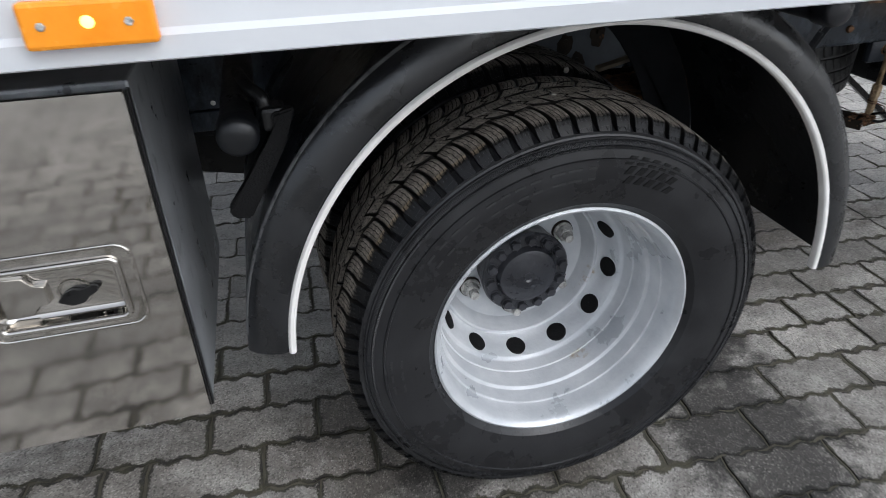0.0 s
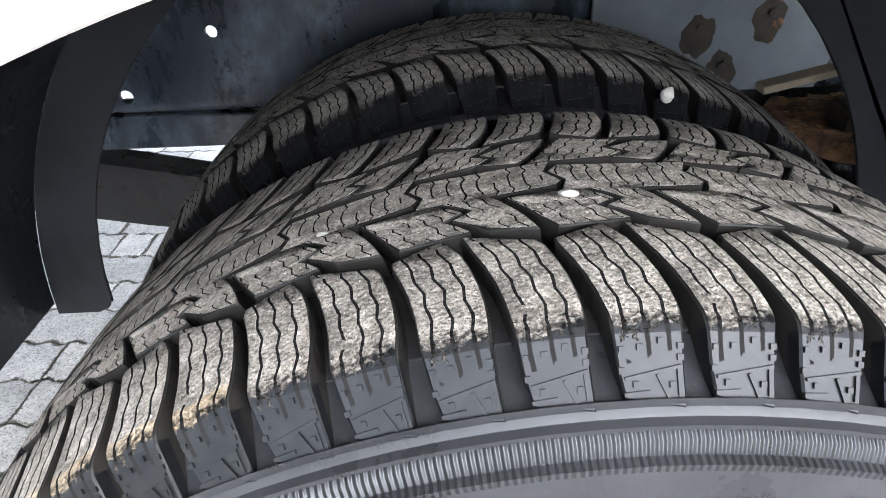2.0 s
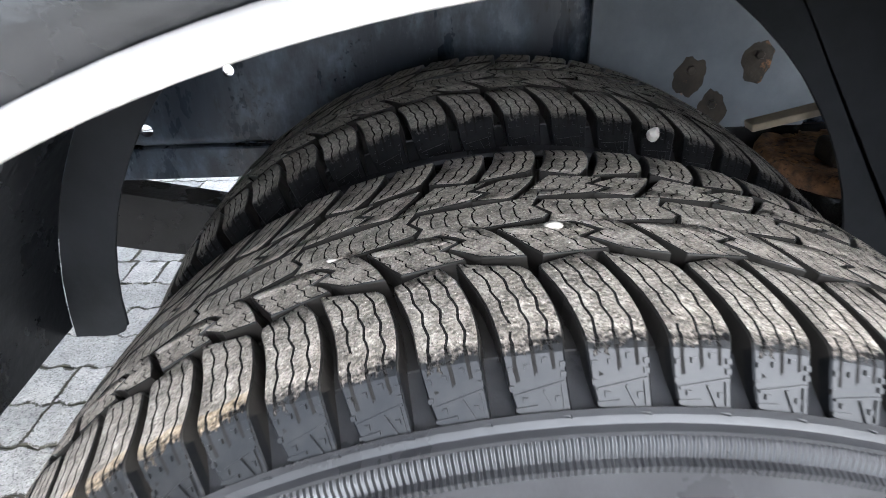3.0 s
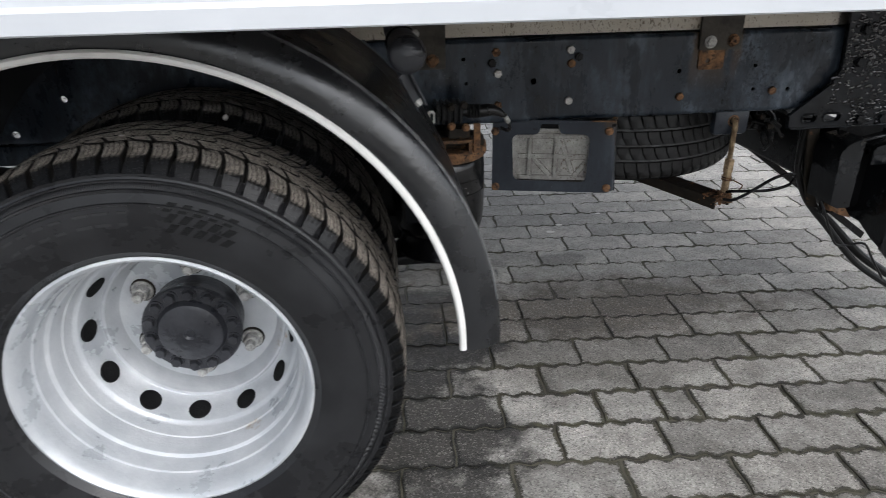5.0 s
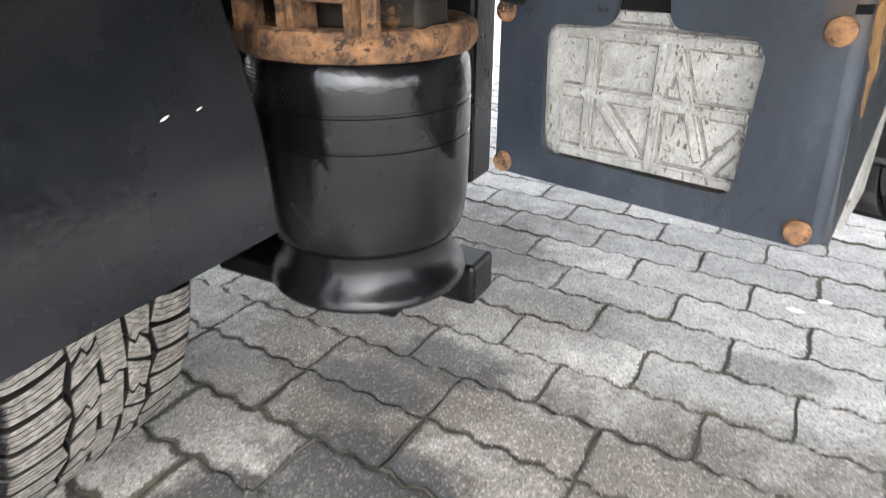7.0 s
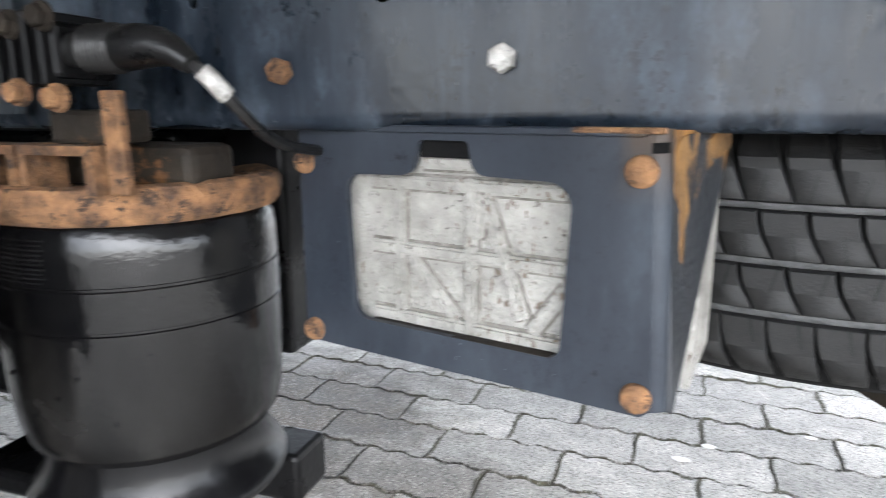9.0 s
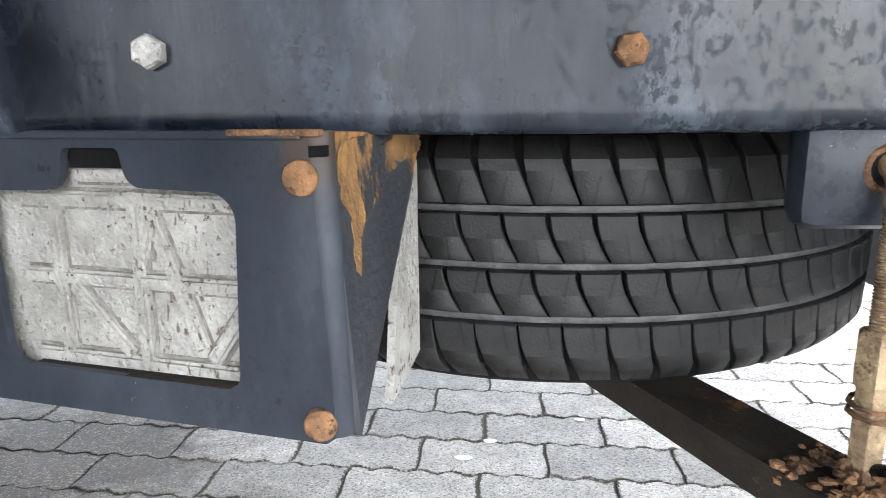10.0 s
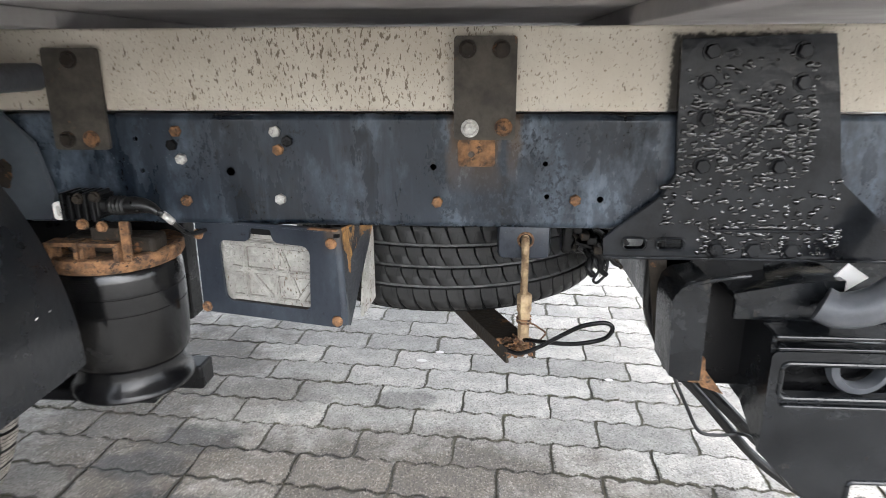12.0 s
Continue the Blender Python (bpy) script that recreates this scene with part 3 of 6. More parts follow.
def sidewall_material():
    """Sidewall rubber with a band of fine radial serration."""
    m = surf("serrated_sidewall_rubber", (0.0105, 0.0105, 0.0115), (0.0235, 0.024, 0.0255), 9, 0.32, 0, 0.06, 220, spot=(0.042, 0.038, 0.034), spot_scale=22, spot_at=0.72, spec=0.5)
    n, l = m.node_tree.nodes, m.node_tree.links
    p = n["Principled BSDF"]
    old = p.inputs["Normal"].links[0].from_node
    tc, sx = n.new("ShaderNodeTexCoord"), n.new("ShaderNodeSeparateXYZ")
    l.new(tc.outputs["Object"], sx.inputs[0])

    def op(kind, *vals):
        k = n.new("ShaderNodeMath")
        k.operation = kind
        for i, v in enumerate(vals):
            if isinstance(v, (int, float)):
                k.inputs[i].default_value = v
            else:
                l.new(v, k.inputs[i])
        return k.outputs[0]

    x, z = op("SUBTRACT", sx.outputs["X"], -0.003), op("SUBTRACT", sx.outputs["Z"], 0.389)
    r = op("SQRT", op("ADD", op("MULTIPLY", x, x), op("MULTIPLY", z, z)))
    dusty = n.new("ShaderNodeMixRGB")
    dusty.inputs[2].default_value = (0.026, 0.0235, 0.0205, 1)
    l.new(op("MINIMUM", op("MAXIMUM", op("MULTIPLY_ADD", r, 125.0, -48.6), 0.0), 0.9), dusty.inputs[0])
    l.new(p.inputs["Base Color"].links[0].from_socket, dusty.inputs[1])
    l.new(dusty.outputs[0], p.inputs["Base Color"])
    band = op("MULTIPLY", op("GREATER_THAN", r, 0.356), op("LESS_THAN", r, 0.3695))
    wave = op("SINE", op("MULTIPLY", op("ARCTAN2", z, x), 760.0))
    b2 = n.new("ShaderNodeBump")
    b2.inputs["Strength"].default_value, b2.inputs["Distance"].default_value = 0.7, 0.001
    l.new(op("SUBTRACT", 0.31, op("MULTIPLY", op("MINIMUM", op("MAXIMUM", op("MULTIPLY_ADD", r, 55.0, -20.6), 0.0), 1.0), 0.04)), p.inputs["Specular IOR Level"])
    l.new(op("MULTIPLY", wave, band), b2.inputs["Height"])
    l.new(old.outputs[0], b2.inputs["Normal"])
    l.new(b2.outputs[0], p.inputs["Normal"])
    return m


def slit_material():
    """Road tyre rubber with a short slit in the middle of each block; u and v are metres times ten."""
    m = M_SPARE
    n, l = m.node_tree.nodes, m.node_tree.links
    p = n["Principled BSDF"]
    col = p.inputs["Base Color"].links[0].from_socket
    uv, sx = n.new("ShaderNodeUVMap"), n.new("ShaderNodeSeparateXYZ")
    l.new(uv.outputs[0], sx.inputs[0])

    def op(kind, *vals):
        k = n.new("ShaderNodeMath")
        k.operation = kind
        for i, v in enumerate(vals):
            if isinstance(v, (int, float)):
                k.inputs[i].default_value = v
            else:
                l.new(v, k.inputs[i])
        return k.outputs[0]

    line = op("ABSOLUTE", op("SUBTRACT", op("MULTIPLY_ADD", op("PINGPONG", sx.outputs["Y"], 0.4), 0.22, sx.outputs["X"]), 0.165))
    cut = op("MULTIPLY", op("LESS_THAN", line, 0.013), op("GREATER_THAN", op("PINGPONG", op("ADD", sx.outputs["Y"], 0.1), 0.22), 0.09))
    mx = n.new("ShaderNodeMixRGB")
    mx.inputs[2].default_value = (0.003, 0.003, 0.003, 1)
    l.new(cut, mx.inputs[0])
    l.new(col, mx.inputs[1])
    l.new(mx.outputs[0], p.inputs["Base Color"])
    b2 = n.new("ShaderNodeBump")
    b2.inputs["Strength"].default_value, b2.inputs["Distance"].default_value = 0.8, 0.002
    l.new(op("SUBTRACT", 1.0, cut), b2.inputs["Height"])
    l.new(p.inputs["Normal"].links[0].from_node.outputs[0], b2.inputs["Normal"])
    l.new(b2.outputs[0], p.inputs["Normal"])


slit_material()
M_LINER = surf("matt_mudguard_liner", (0.011, 0.012, 0.0135), (0.027, 0.029, 0.032), 7, 0.7, 0, 0.1, 120, spot=(0.03, 0.03, 0.03), spot_scale=50, spot_at=0.74, spec=0.15)
M_SIDEWALL = sidewall_material()
M_EMBLEM = surf("matt_moulded_rubber", (0.004, 0.004, 0.0042), (0.009, 0.009, 0.009), 40, 0.8, 0, 0.5, 400, spec=0.2)
M_DUSTGROOVE = surf("dusty_groove_floor", (0.024, 0.0245, 0.0245), (0.095, 0.096, 0.095), 50, 0.6, 0, 0.3, 200)
M_TREAD = tread_material("worn_tread_rubber", (0.43, 0.388, 0.338), True)
M_TREAD_IN = tread_material("inner_tread_rubber", (0.38, 0.355, 0.32))


# ---- building helpers ----
def thing(name, at, label, category, group="", kind=""):
    ob = new(name)
    ob.empty_display_size = 0.05
    ob.matrix_basis = Matrix.Translation(at)
    return tagged(ob, label, category, group, kind)


def base_of(ob):
    m = Matrix.Identity(4)
    while ob:
        m = ob.matrix_basis @ m if ob.parent is None else ob.matrix_parent_inverse @ ob.matrix_basis @ m
        ob = ob.parent
    return m


def part(name, bm, material, parent, label="", smooth=False, kind=""):
    """Links a bmesh, given in world metres, as one mesh under a thing or a part."""
    me = bpy.data.meshes.new(name)
    bmesh.ops.recalc_face_normals(bm, faces=bm.faces)
    if smooth:
        for f in bm.faces:
            f.smooth = True
        for e in bm.edges:
            if len(e.link_faces) == 2 and e.calc_face_angle(0) > 0.6:
                e.smooth = False
    bm.to_mesh(me)
    bm.free()
    me.materials.append(material)
    ob = new(name, me)
    if parent:
        ob.parent = parent
        ob.matrix_parent_inverse = base_of(parent).inverted()
    return tagged(ob, label, kind=kind)


def piece(name, me, m, parent):
    """One more object on a shared mesh, at the world pose m."""
    ob = new(name, me)
    ob.parent = parent
    ob.matrix_parent_inverse = base_of(parent).inverted()
    ob.matrix_basis = m
    return ob


def add_box(bm, x0, x1, y0, y1, z0, z1, bevel=0.0, m=None):
    got = bmesh.ops.create_cube(bm, size=1)
    for v in got["verts"]:
        v.co = Vector(((x0 + x1) / 2 + v.co.x * (x1 - x0), (y0 + y1) / 2 + v.co.y * (y1 - y0), (z0 + z1) / 2 + v.co.z * (z1 - z0)))
    if m:
        for v in got["verts"]:
            v.co = m @ v.co
    if bevel:
        es = list({e for v in got["verts"] for e in v.link_edges})
        bmesh.ops.bevel(bm, geom=es, offset=bevel, segments=2, affect="EDGES", profile=0.5)
    return bm


def box(*a, **k):
    return add_box(bmesh.new(), *a, **k)


def add_prism(bm, outline, at, depth, m):
    """A flat outline of (u, v) pairs, from w = at to at + depth, laid into the world by m."""
    lo = [bm.verts.new(m @ Vector((u, v, at))) for u, v in outline]
    hi = [bm.verts.new(m @ Vector((u, v, at + depth))) for u, v in outline]
    n = len(outline)
    bm.faces.new(lo)
    bm.faces.new(hi[::-1])
    for i in range(n):
        bm.faces.new((lo[i], hi[i], hi[(i + 1) % n], lo[(i + 1) % n]))
    return bm


XZ = Matrix(((1, 0, 0, 0), (0, 0, 1, 0), (0, 1, 0, 0), (0, 0, 0, 1)))  # u to x, v to z, w to y


def add_lathe(bm, profile, centre, axis="y", seg=64, a0=0.0, a1=360.0, closed=False):
    """Turns a profile of (radius, height) pairs about an axis through centre."""
    full = abs(a1 - a0) >= 359.9
    rings = []
    for i in range(seg if full else seg + 1):
        a = radians(a0 + (a1 - a0) * i / seg)
        c, s = math.cos(a), math.sin(a)
        ring = []
        for r, h in profile:
            p = (r * c, h, r * s) if axis == "y" else (r * c, r * s, h)
            ring.append(bm.verts.new(Vector(centre) + Vector(p)))
        rings.append(ring)
    k = len(profile)
    for i in range(seg):
        p, q = rings[i], rings[(i + 1) % len(rings)]
        for j in range(k if closed else k - 1):
            bm.faces.new((p[j], q[j], q[(j + 1) % k], p[(j + 1) % k]))
    if closed and not full:
        bm.faces.new(rings[0])
        bm.faces.new(rings[-1][::-1])
    return bm


def smooth_line(pts, n=8):
    """A Catmull-Rom line through the points."""
    P = [Vector(p) for p in pts]
    P = [P[0] * 2 - P[1]] + P + [P[-1] * 2 - P[-2]]
    out = []
    for i in range(1, len(P) - 2):
        a, b, c, d = P[i - 1:i + 3]
        for k in range(n):
            t = k / n
            out.append(0.5 * (2 * b + (c - a) * t + (2 * a - 5 * b + 4 * c - d) * t * t + (3 * b - a - 3 * c + d) * t ** 3))
    return out + [P[-2]]


def add_pipe(bm, pts, r, seg=10, radii=None):
    P = [Vector(p) for p in pts]
    up = Vector((0.31, 0.17, 0.93))
    rings = []
    for i, p in enumerate(P):
        d = (P[min(i + 1, len(P) - 1)] - P[max(i - 1, 0)]).normalized()
        u = d.cross(up).normalized()
        v = d.cross(u)
        rr = radii[i] if radii else r
        rings.append([bm.verts.new(p + (u * math.cos(2 * math.pi * k / seg) + v * math.sin(2 * math.pi * k / seg)) * rr) for k in range(seg)])
    for a, b in zip(rings, rings[1:]):
        for k in range(seg):
            bm.faces.new((a[k], b[k], b[(k + 1) % seg], a[(k + 1) % seg]))
    bm.faces.new(rings[0])
    bm.faces.new(rings[-1][::-1])
    return bm


def pipe(pts, r, seg=10, soft=0):
    return add_pipe(bmesh.new(), smooth_line(pts, soft) if soft else pts, r, seg)


def bolt(x, y, z, r=0.011, h=0.009, turn=10, washer=True):
    """A hexagon head on a wall that faces -y, with a washer."""
    bm = bmesh.new()
    if washer:
        add_lathe(bm, [(0.0001, -0.0025), (r * 1.22, -0.0025), (r * 1.3, 0.001)], (x, y, z), seg=18)
    ring = lambda rr, yy: [bm.verts.new((x + rr * math.cos(radians(60 * k + turn)), yy, z + rr * math.sin(radians(60 * k + turn)))) for k in range(6)]
    a, b, c = ring(r, y), ring(r, y - h * 0.8), ring(r * 0.86, y - h)
    for p, q in ((a, b), (b, c)):
        for k in range(6):
            bm.faces.new((p[k], q[k], q[(k + 1) % 6], p[(k + 1) % 6]))
    bm.faces.new(c)
    return bm


def rounded(x0, x1, y0, y1, r, n=4):
    out = []
    for cx, cy, a in ((x1 - r, y1 - r, 0), (x0 + r, y1 - r, 90), (x0 + r, y0 + r, 180), (x1 - r, y0 + r, 270)):
        out += [(cx + r * math.cos(radians(a + 90 * k / n)), cy + r * math.sin(radians(a + 90 * k / n))) for k in range(n + 1)]
    return out


def plate_with_holes(bm, outline, holes, at, depth, m):
    """A plate with holes that go through, from an outline and hole outlines in (u, v)."""
    def fill(w):
        es = []
        rings = []
        for loop in (outline, *holes):
            vs = [bm.verts.new(m @ Vector((u, v, w))) for u, v in loop]
            es += [bm.edges.new((vs[i], vs[(i + 1) % len(vs)])) for i in range(len(vs))]
            rings.append(vs)
        bmesh.ops.triangle_fill(bm, edges=es, use_beauty=True)
        return rings
    for p, q in zip(fill(at), fill(at + depth)):
        for i in range(len(p)):
            bm.faces.new((p[i], q[i], q[(i + 1) % len(p)], p[(i + 1) % len(p)]))
    return bm


def circle(u, v, r, n=14):
    return [(u + r * math.cos(2 * math.pi * k / n), v + r * math.sin(2 * math.pi * k / n)) for k in range(n)]


# ---- ground ----
ROW, LEN, TURN = 0.1228, 0.2455, radians(-3.89)


def ground_material():
    m = bpy.data.materials.new("joint_sand_and_far_paving")
    m.use_nodes = True
    n, l = m.node_tree.nodes, m.node_tree.links
    p = n["Principled BSDF"]
    tc = n.new("ShaderNodeTexCoord")
    ln = n.new("ShaderNodeVectorMath")
    ln.operation = "LENGTH"
    l.new(tc.outputs["Object"], ln.inputs[0])
    mr = n.new("ShaderNodeMapRange")
    mr.inputs["From Min"].default_value, mr.inputs["From Max"].default_value = 7.5, 10.0
    l.new(ln.outputs["Value"], mr.inputs["Value"])
    ns = n.new("ShaderNodeTexNoise")
    ns.inputs["Scale"].default_value, ns.inputs["Detail"].default_value = 18, 8
    l.new(tc.outputs["Object"], ns.inputs["Vector"])
    near, far, mx = n.new("ShaderNodeValToRGB"), n.new("ShaderNodeValToRGB"), n.new("ShaderNodeMixRGB")
    near.color_ramp.elements[0].color, near.color_ramp.elements[1].color = (0.060, 0.054, 0.040, 1), (0.150, 0.142, 0.104, 1)
    far.color_ramp.elements[0].color, far.color_ramp.elements[1].color = (0.17, 0.165, 0.155, 1), (0.27, 0.26, 0.25, 1)
    l.new(ns.outputs["Fac"], near.inputs[0])
    l.new(ns.outputs["Fac"], far.inputs[0])
    l.new(mr.outputs[0], mx.inputs[0])
    l.new(near.outputs[0], mx.inputs[1])
    l.new(far.outputs[0], mx.inputs[2])
    l.new(mx.outputs[0], p.inputs["Base Color"])
    p.inputs["Roughness"].default_value = 0.9
    bp = n.new("ShaderNodeBump")
    bp.inputs["Strength"].default_value, bp.inputs["Distance"].default_value = 0.6, 0.004
    n2 = n.new("ShaderNodeTexNoise")
    n2.inputs["Scale"].default_value = 160
    l.new(tc.outputs["Object"], n2.inputs["Vector"])
    l.new(n2.outputs["Fac"], bp.inputs["Height"])
    l.new(bp.outputs[0], p.inputs["Normal"])
    return m


gbm = bmesh.new()
gv = [gbm.verts.new(v) for v in ((-300, -300, -0.004), (300, -300, -0.004), (300, 300, -0.004), (-300, 300, -0.004))]
gbm.faces.new(gv)
ground = part("ground", gbm, ground_material(), None)
tagged(ground, "damp joint sand with moss between paving stones", "ground", kind="structure")

# ---- truck ----
WEB = 0.722
truck = thing("truck", (0, 0.8, 0), "white box truck with blue-black chassis frame and cream subframe", "truck")

# body: side skirt with a pressed crease, floor underside, cross members
SK_Y, SK_Z = -0.162, 0.9752
bm = bmesh.new()
add_prism(bm, [(SK_Y, SK_Z + 0.001), (SK_Y - 0.003, SK_Z + 0.003), (SK_Y - 0.004, SK_Z + 0.024), (SK_Y + 0.002, SK_Z + 0.030), (SK_Y + 0.002, 2.6), (SK_Y + 0.03, 2.6), (SK_Y + 0.03, SK_Z)],
          -5.5, 7.85, Matrix(((0, 0, 1, 0), (1, 0, 0, 0), (0, 1, 0, 0), (0, 0, 0, 1))))
part("side_panel", bm, M_WHITE, truck, "white painted side panel with pressed lower edge")
part("floor_underside", box(-5.5, 2.35, SK_Y + 0.03, 2.4, 1.03, 1.12), M_UNDER, truck)
part("far_side_panel", box(-5.5, 2.35, 2.4, 2.43, 0.98, 2.6), M_WHITE, truck)
part("rear_panel", box(2.35, 2.38, SK_Y, 2.43, 0.98, 2.6), M_WHITE, truck)
part("front_panel", box(-5.53, -5.5, SK_Y, 2.43, 0.98, 2.6), M_WHITE, truck)
part("roof", box(-5.5, 2.35, SK_Y, 2.43, 2.6, 2.63), M_WHITE, truck)
for x in (-4.6, -3.4, -2.3, -1.35, -0.62, 0.45, 1.52):
    part("cross_member", box(x - 0.03, x + 0.03, SK_Y + 0.03, 2.4, 0.998, 1.03, bevel=0.003), M_UNDER, truck)


def rail(web, face, x0, x1, z0, z1, holes, name):
    """A channel: a web with holes and two flanges that point inwards."""
    bm = bmesh.new()
    r = 0.013
    out = [(web + 0.052 * face, z0), (web + r * face, z0)] + [(web + (r - r * math.sin(radians(a))) * face, z0 + r - r * math.cos(radians(a))) for a in (11.25, 22.5, 33.75, 45, 56.25, 67.5, 78.75)] + [(web, z0 + r), (web, z0 + r + 0.001)]
    low = Matrix(((0, 0, 1, 0), (1, 0, 0, 0), (0, 1, 0, 0), (0, 0, 0, 1)))
    inner = [(y + 0.007 * face * min(1.0, (i - 1) / 8) if i > 1 else y, z + 0.007 * max(0, 9 - i) / 8 if i > 0 else z + 0.007) for i, (y, z) in enumerate(out)]
    add_prism(bm, out + inner[::-1], x0, x1 - x0, low)
    top = [(y, z0 + z1 - z) for y, z in out]
    tin = [(y, z0 + z1 - z) for y, z in inner]
    add_prism(bm, top + tin[::-1], x0, x1 - x0, low)
    plate_with_holes(bm, [(x0, z0 + r + 0.001), (x1, z0 + r + 0.001), (x1, z1 - r - 0.001), (x0, z1 - r - 0.001)], [circle(x, z, rr) for x, z, rr in holes], min(web, web + 0.007 * face), 0.007, XZ)
    return part(name, bm, M_RAIL, truck, smooth=True)


RZ0, RZ1 = 0.641, 0.850
rail(WEB, 1, -5.2, 2.3, RZ0, RZ1, [(0.774, 0.744, 0.0085), (1.153, 0.755, 0.006), (1.36, 0.702, 0.005), (1.355, 0.762, 0.005), (1.456, 0.698, 0.006), (0.598, 0.803, 0.005), (0.604, 0.744, 0.005), (-0.348, 0.746, 0.008), (-0.477, 0.666, 0.0095)], "chassis_rail")
rail(1.49, -1, -5.2, 2.3, RZ0, RZ1, [(0.3, 0.75, 0.006)], "chassis_rail")
bm = box(-5.2, 2.3, WEB + 0.006, WEB + 0.066, RZ1 + 0.004, 0.998, bevel=0.004)
part("subframe_beam", bm, M_CREAM, truck, "cream painted subframe beam with dirt specks")
part("subframe_beam", box(-5.2, 2.3, 1.42, 1.48, RZ1 + 0.004, 0.998, bevel=0.004), M_CREAM, truck)
for x in (-3.2, -1.9, -0.7, 0.42, 1.72):
    part("frame_cross_tube", box(x - 0.04, x + 0.04, WEB + 0.01, 1.48, 0.70, 0.80, bevel=0.01), M_BLACK, truck)

# unseen dark plate added behind the web; keeps the rail holes dark
part("wiring_duct", box(0.50, 1.56, WEB + 0.045, WEB + 0.060, 0.66, 0.85, bevel=0.003), M_BLACK, truck)
RUSTY = [(1.16, 0.691), (1.411, 0.697), (0.684, 0.688), (0.678, 0.818), (0.868, 0.785)]
ZINCS = [(0.864, 0.818), (0.866, 0.693), (0.683, 0.767)]
BLACKS = [(0.668, 0.793), (0.886, 0.801)]
for pts, mt, lb in ((RUSTY, M_RUST, "rusty hexagon bolt"), (ZINCS, M_ZINC, "pale zinc hexagon bolt"), (BLACKS, M_BLACK, "black painted bolt")):
    for i, (x, z) in enumerate(pts):
        part("bolt", bolt(x, WEB, z, 0.0108, 0.009, 10 + 17 * i, False), mt, truck, lb)

# mounting brackets between rail and subframe
def bracket(x0, x1, z0, z1, y, mt, bolts):
    bm = bmesh.new()
    plate_with_holes(bm, rounded(x0, x1, z0, z1, 0.006, 3), [], y, 0.009, XZ)
    b = part("subframe_bracket", bm, mt, truck, "dark rusty flat steel bracket")
    for i, (x, z, bt) in enumerate(bolts):
        part("bolt", bolt(x, y, z, 0.0125, 0.009, 20 * i), bt, b)
    return b


bracket(1.191, 1.299, 0.806, 0.982, WEB - 0.011, M_BRACKET, [(1.219, 0.826, M_ZINC), (1.278, 0.828, M_RUST), (1.214, 0.960, M_DARKRUST), (1.272, 0.960, M_DARKRUST)])
bracket(0.449, 0.553, 0.784, 0.965, WEB - 0.011, M_BRACKET, [(0.475, 0.803, M_DARKRUST), (0.521, 0.804, M_RUST), (0.50, 0.945, M_DARKRUST)])
bm = bmesh.new()
ragged = [(u + 0.004 * noise.noise(Vector((u * 70, v * 70, 1))), v + 0.004 * noise.noise(Vector((u * 70, v * 70, 5)))) for u, v in rounded(1.196, 1.266, 0.757, 0.806, 0.008, 8)]
plate_with_holes(bm, ragged, [circle(1.222, 0.779, 0.006)], WEB - 0.004, 0.004, XZ)
part("rust_patch", bm, M_RUST, truck, "rust blistered lower tab with a hole")

# ---- wheels ----
AX, AZ = -0.003, 0.389


def standing(bm):
    """Flattens what lies below the ground into a contact patch."""
    for v in bm.verts:
        v.co.z = max(v.co.z, 0.0015)
    return bm


def lug_crown(half, big):
    """Tread crown that rolls over a rounded shoulder at across = half into the flank."""
    step, line, r, y = 0.0005, [], big, 0.0
    for i in range(320):
        line.append((r, y))
        t = i * step
        a = radians(3.2 * (t / 0.05) ** 1.2) if t < half - 0.006 else radians(min(57.0, 8.0 + 49.0 * (t - half + 0.006) / 0.009))
        r, y = r - step * math.sin(a), y + step * math.cos(a)

    def f(t):
        q = min(318.0, abs(t) / step)
        k = int(q)
        (r0, y0), (r1, y1) = line[k], line[k + 1]
        return r0 + (r1 - r0) * (q - k), (1 if t >= 0 else -1) * (y0 + (y1 - y0) * (q - k))
    return f


def tyre_profile(c, half, big, rim):
    """Half sections from the outer bead over the crown to the inner bead, as (radius, y)."""
    side = [(rim, half * 0.74), (rim + 0.006, half * 0.83), (rim + 0.016, half * 0.885), (rim + 0.018, half * 0.905), (rim + 0.025, half * 0.92), (rim + 0.045, half * 0.975), (rim + 0.070, half), (rim + 0.090, half * 0.992), (rim + 0.0965, half * 0.985), (rim + 0.0975, half * 1.0), (rim + 0.1005, half * 1.0), (rim + 0.1015, half * 0.978), (rim + 0.116, half * 0.955), (rim + 0.117, half * 0.972), (rim + 0.120, half * 0.972), (rim + 0.121, half * 0.945), (rim + 0.126, half * 0.930), (rim + 0.1285, half * 0.905), (rim + 0.1295, half * 0.918), (rim + 0.1315, half * 0.918), (rim + 0.1325, half * 0.893), (rim + 0.1370, half * 0.875), (rim + 0.1385, half * 0.872), (rim + 0.1400, half * 0.885)]
    crown = lug_crown(0.1085, big)
    for t, deep in ((0.138, 0.0010), (0.134, 0.0040), (0.128, 0.0075), (0.120, 0.0115), (0.114, 0.0140), (0.111, 0.0146), (0.108, 0.0145), (0.105, 0.0138), (0.101, 0.0126), (0.095, 0.0112), (0.080, 0.0112), (0.045, 0.0112)):
        (r, y), (r1, y1) = crown(t), crown(t + 0.001)
        w = math.atan2(r - r1, y1 - y)
        side.append((r - deep * math.cos(w), y - deep * math.sin(w)))
    return [(r, c - y) for r, y in side] + [(r, c + y) for r, y in side[::-1]]


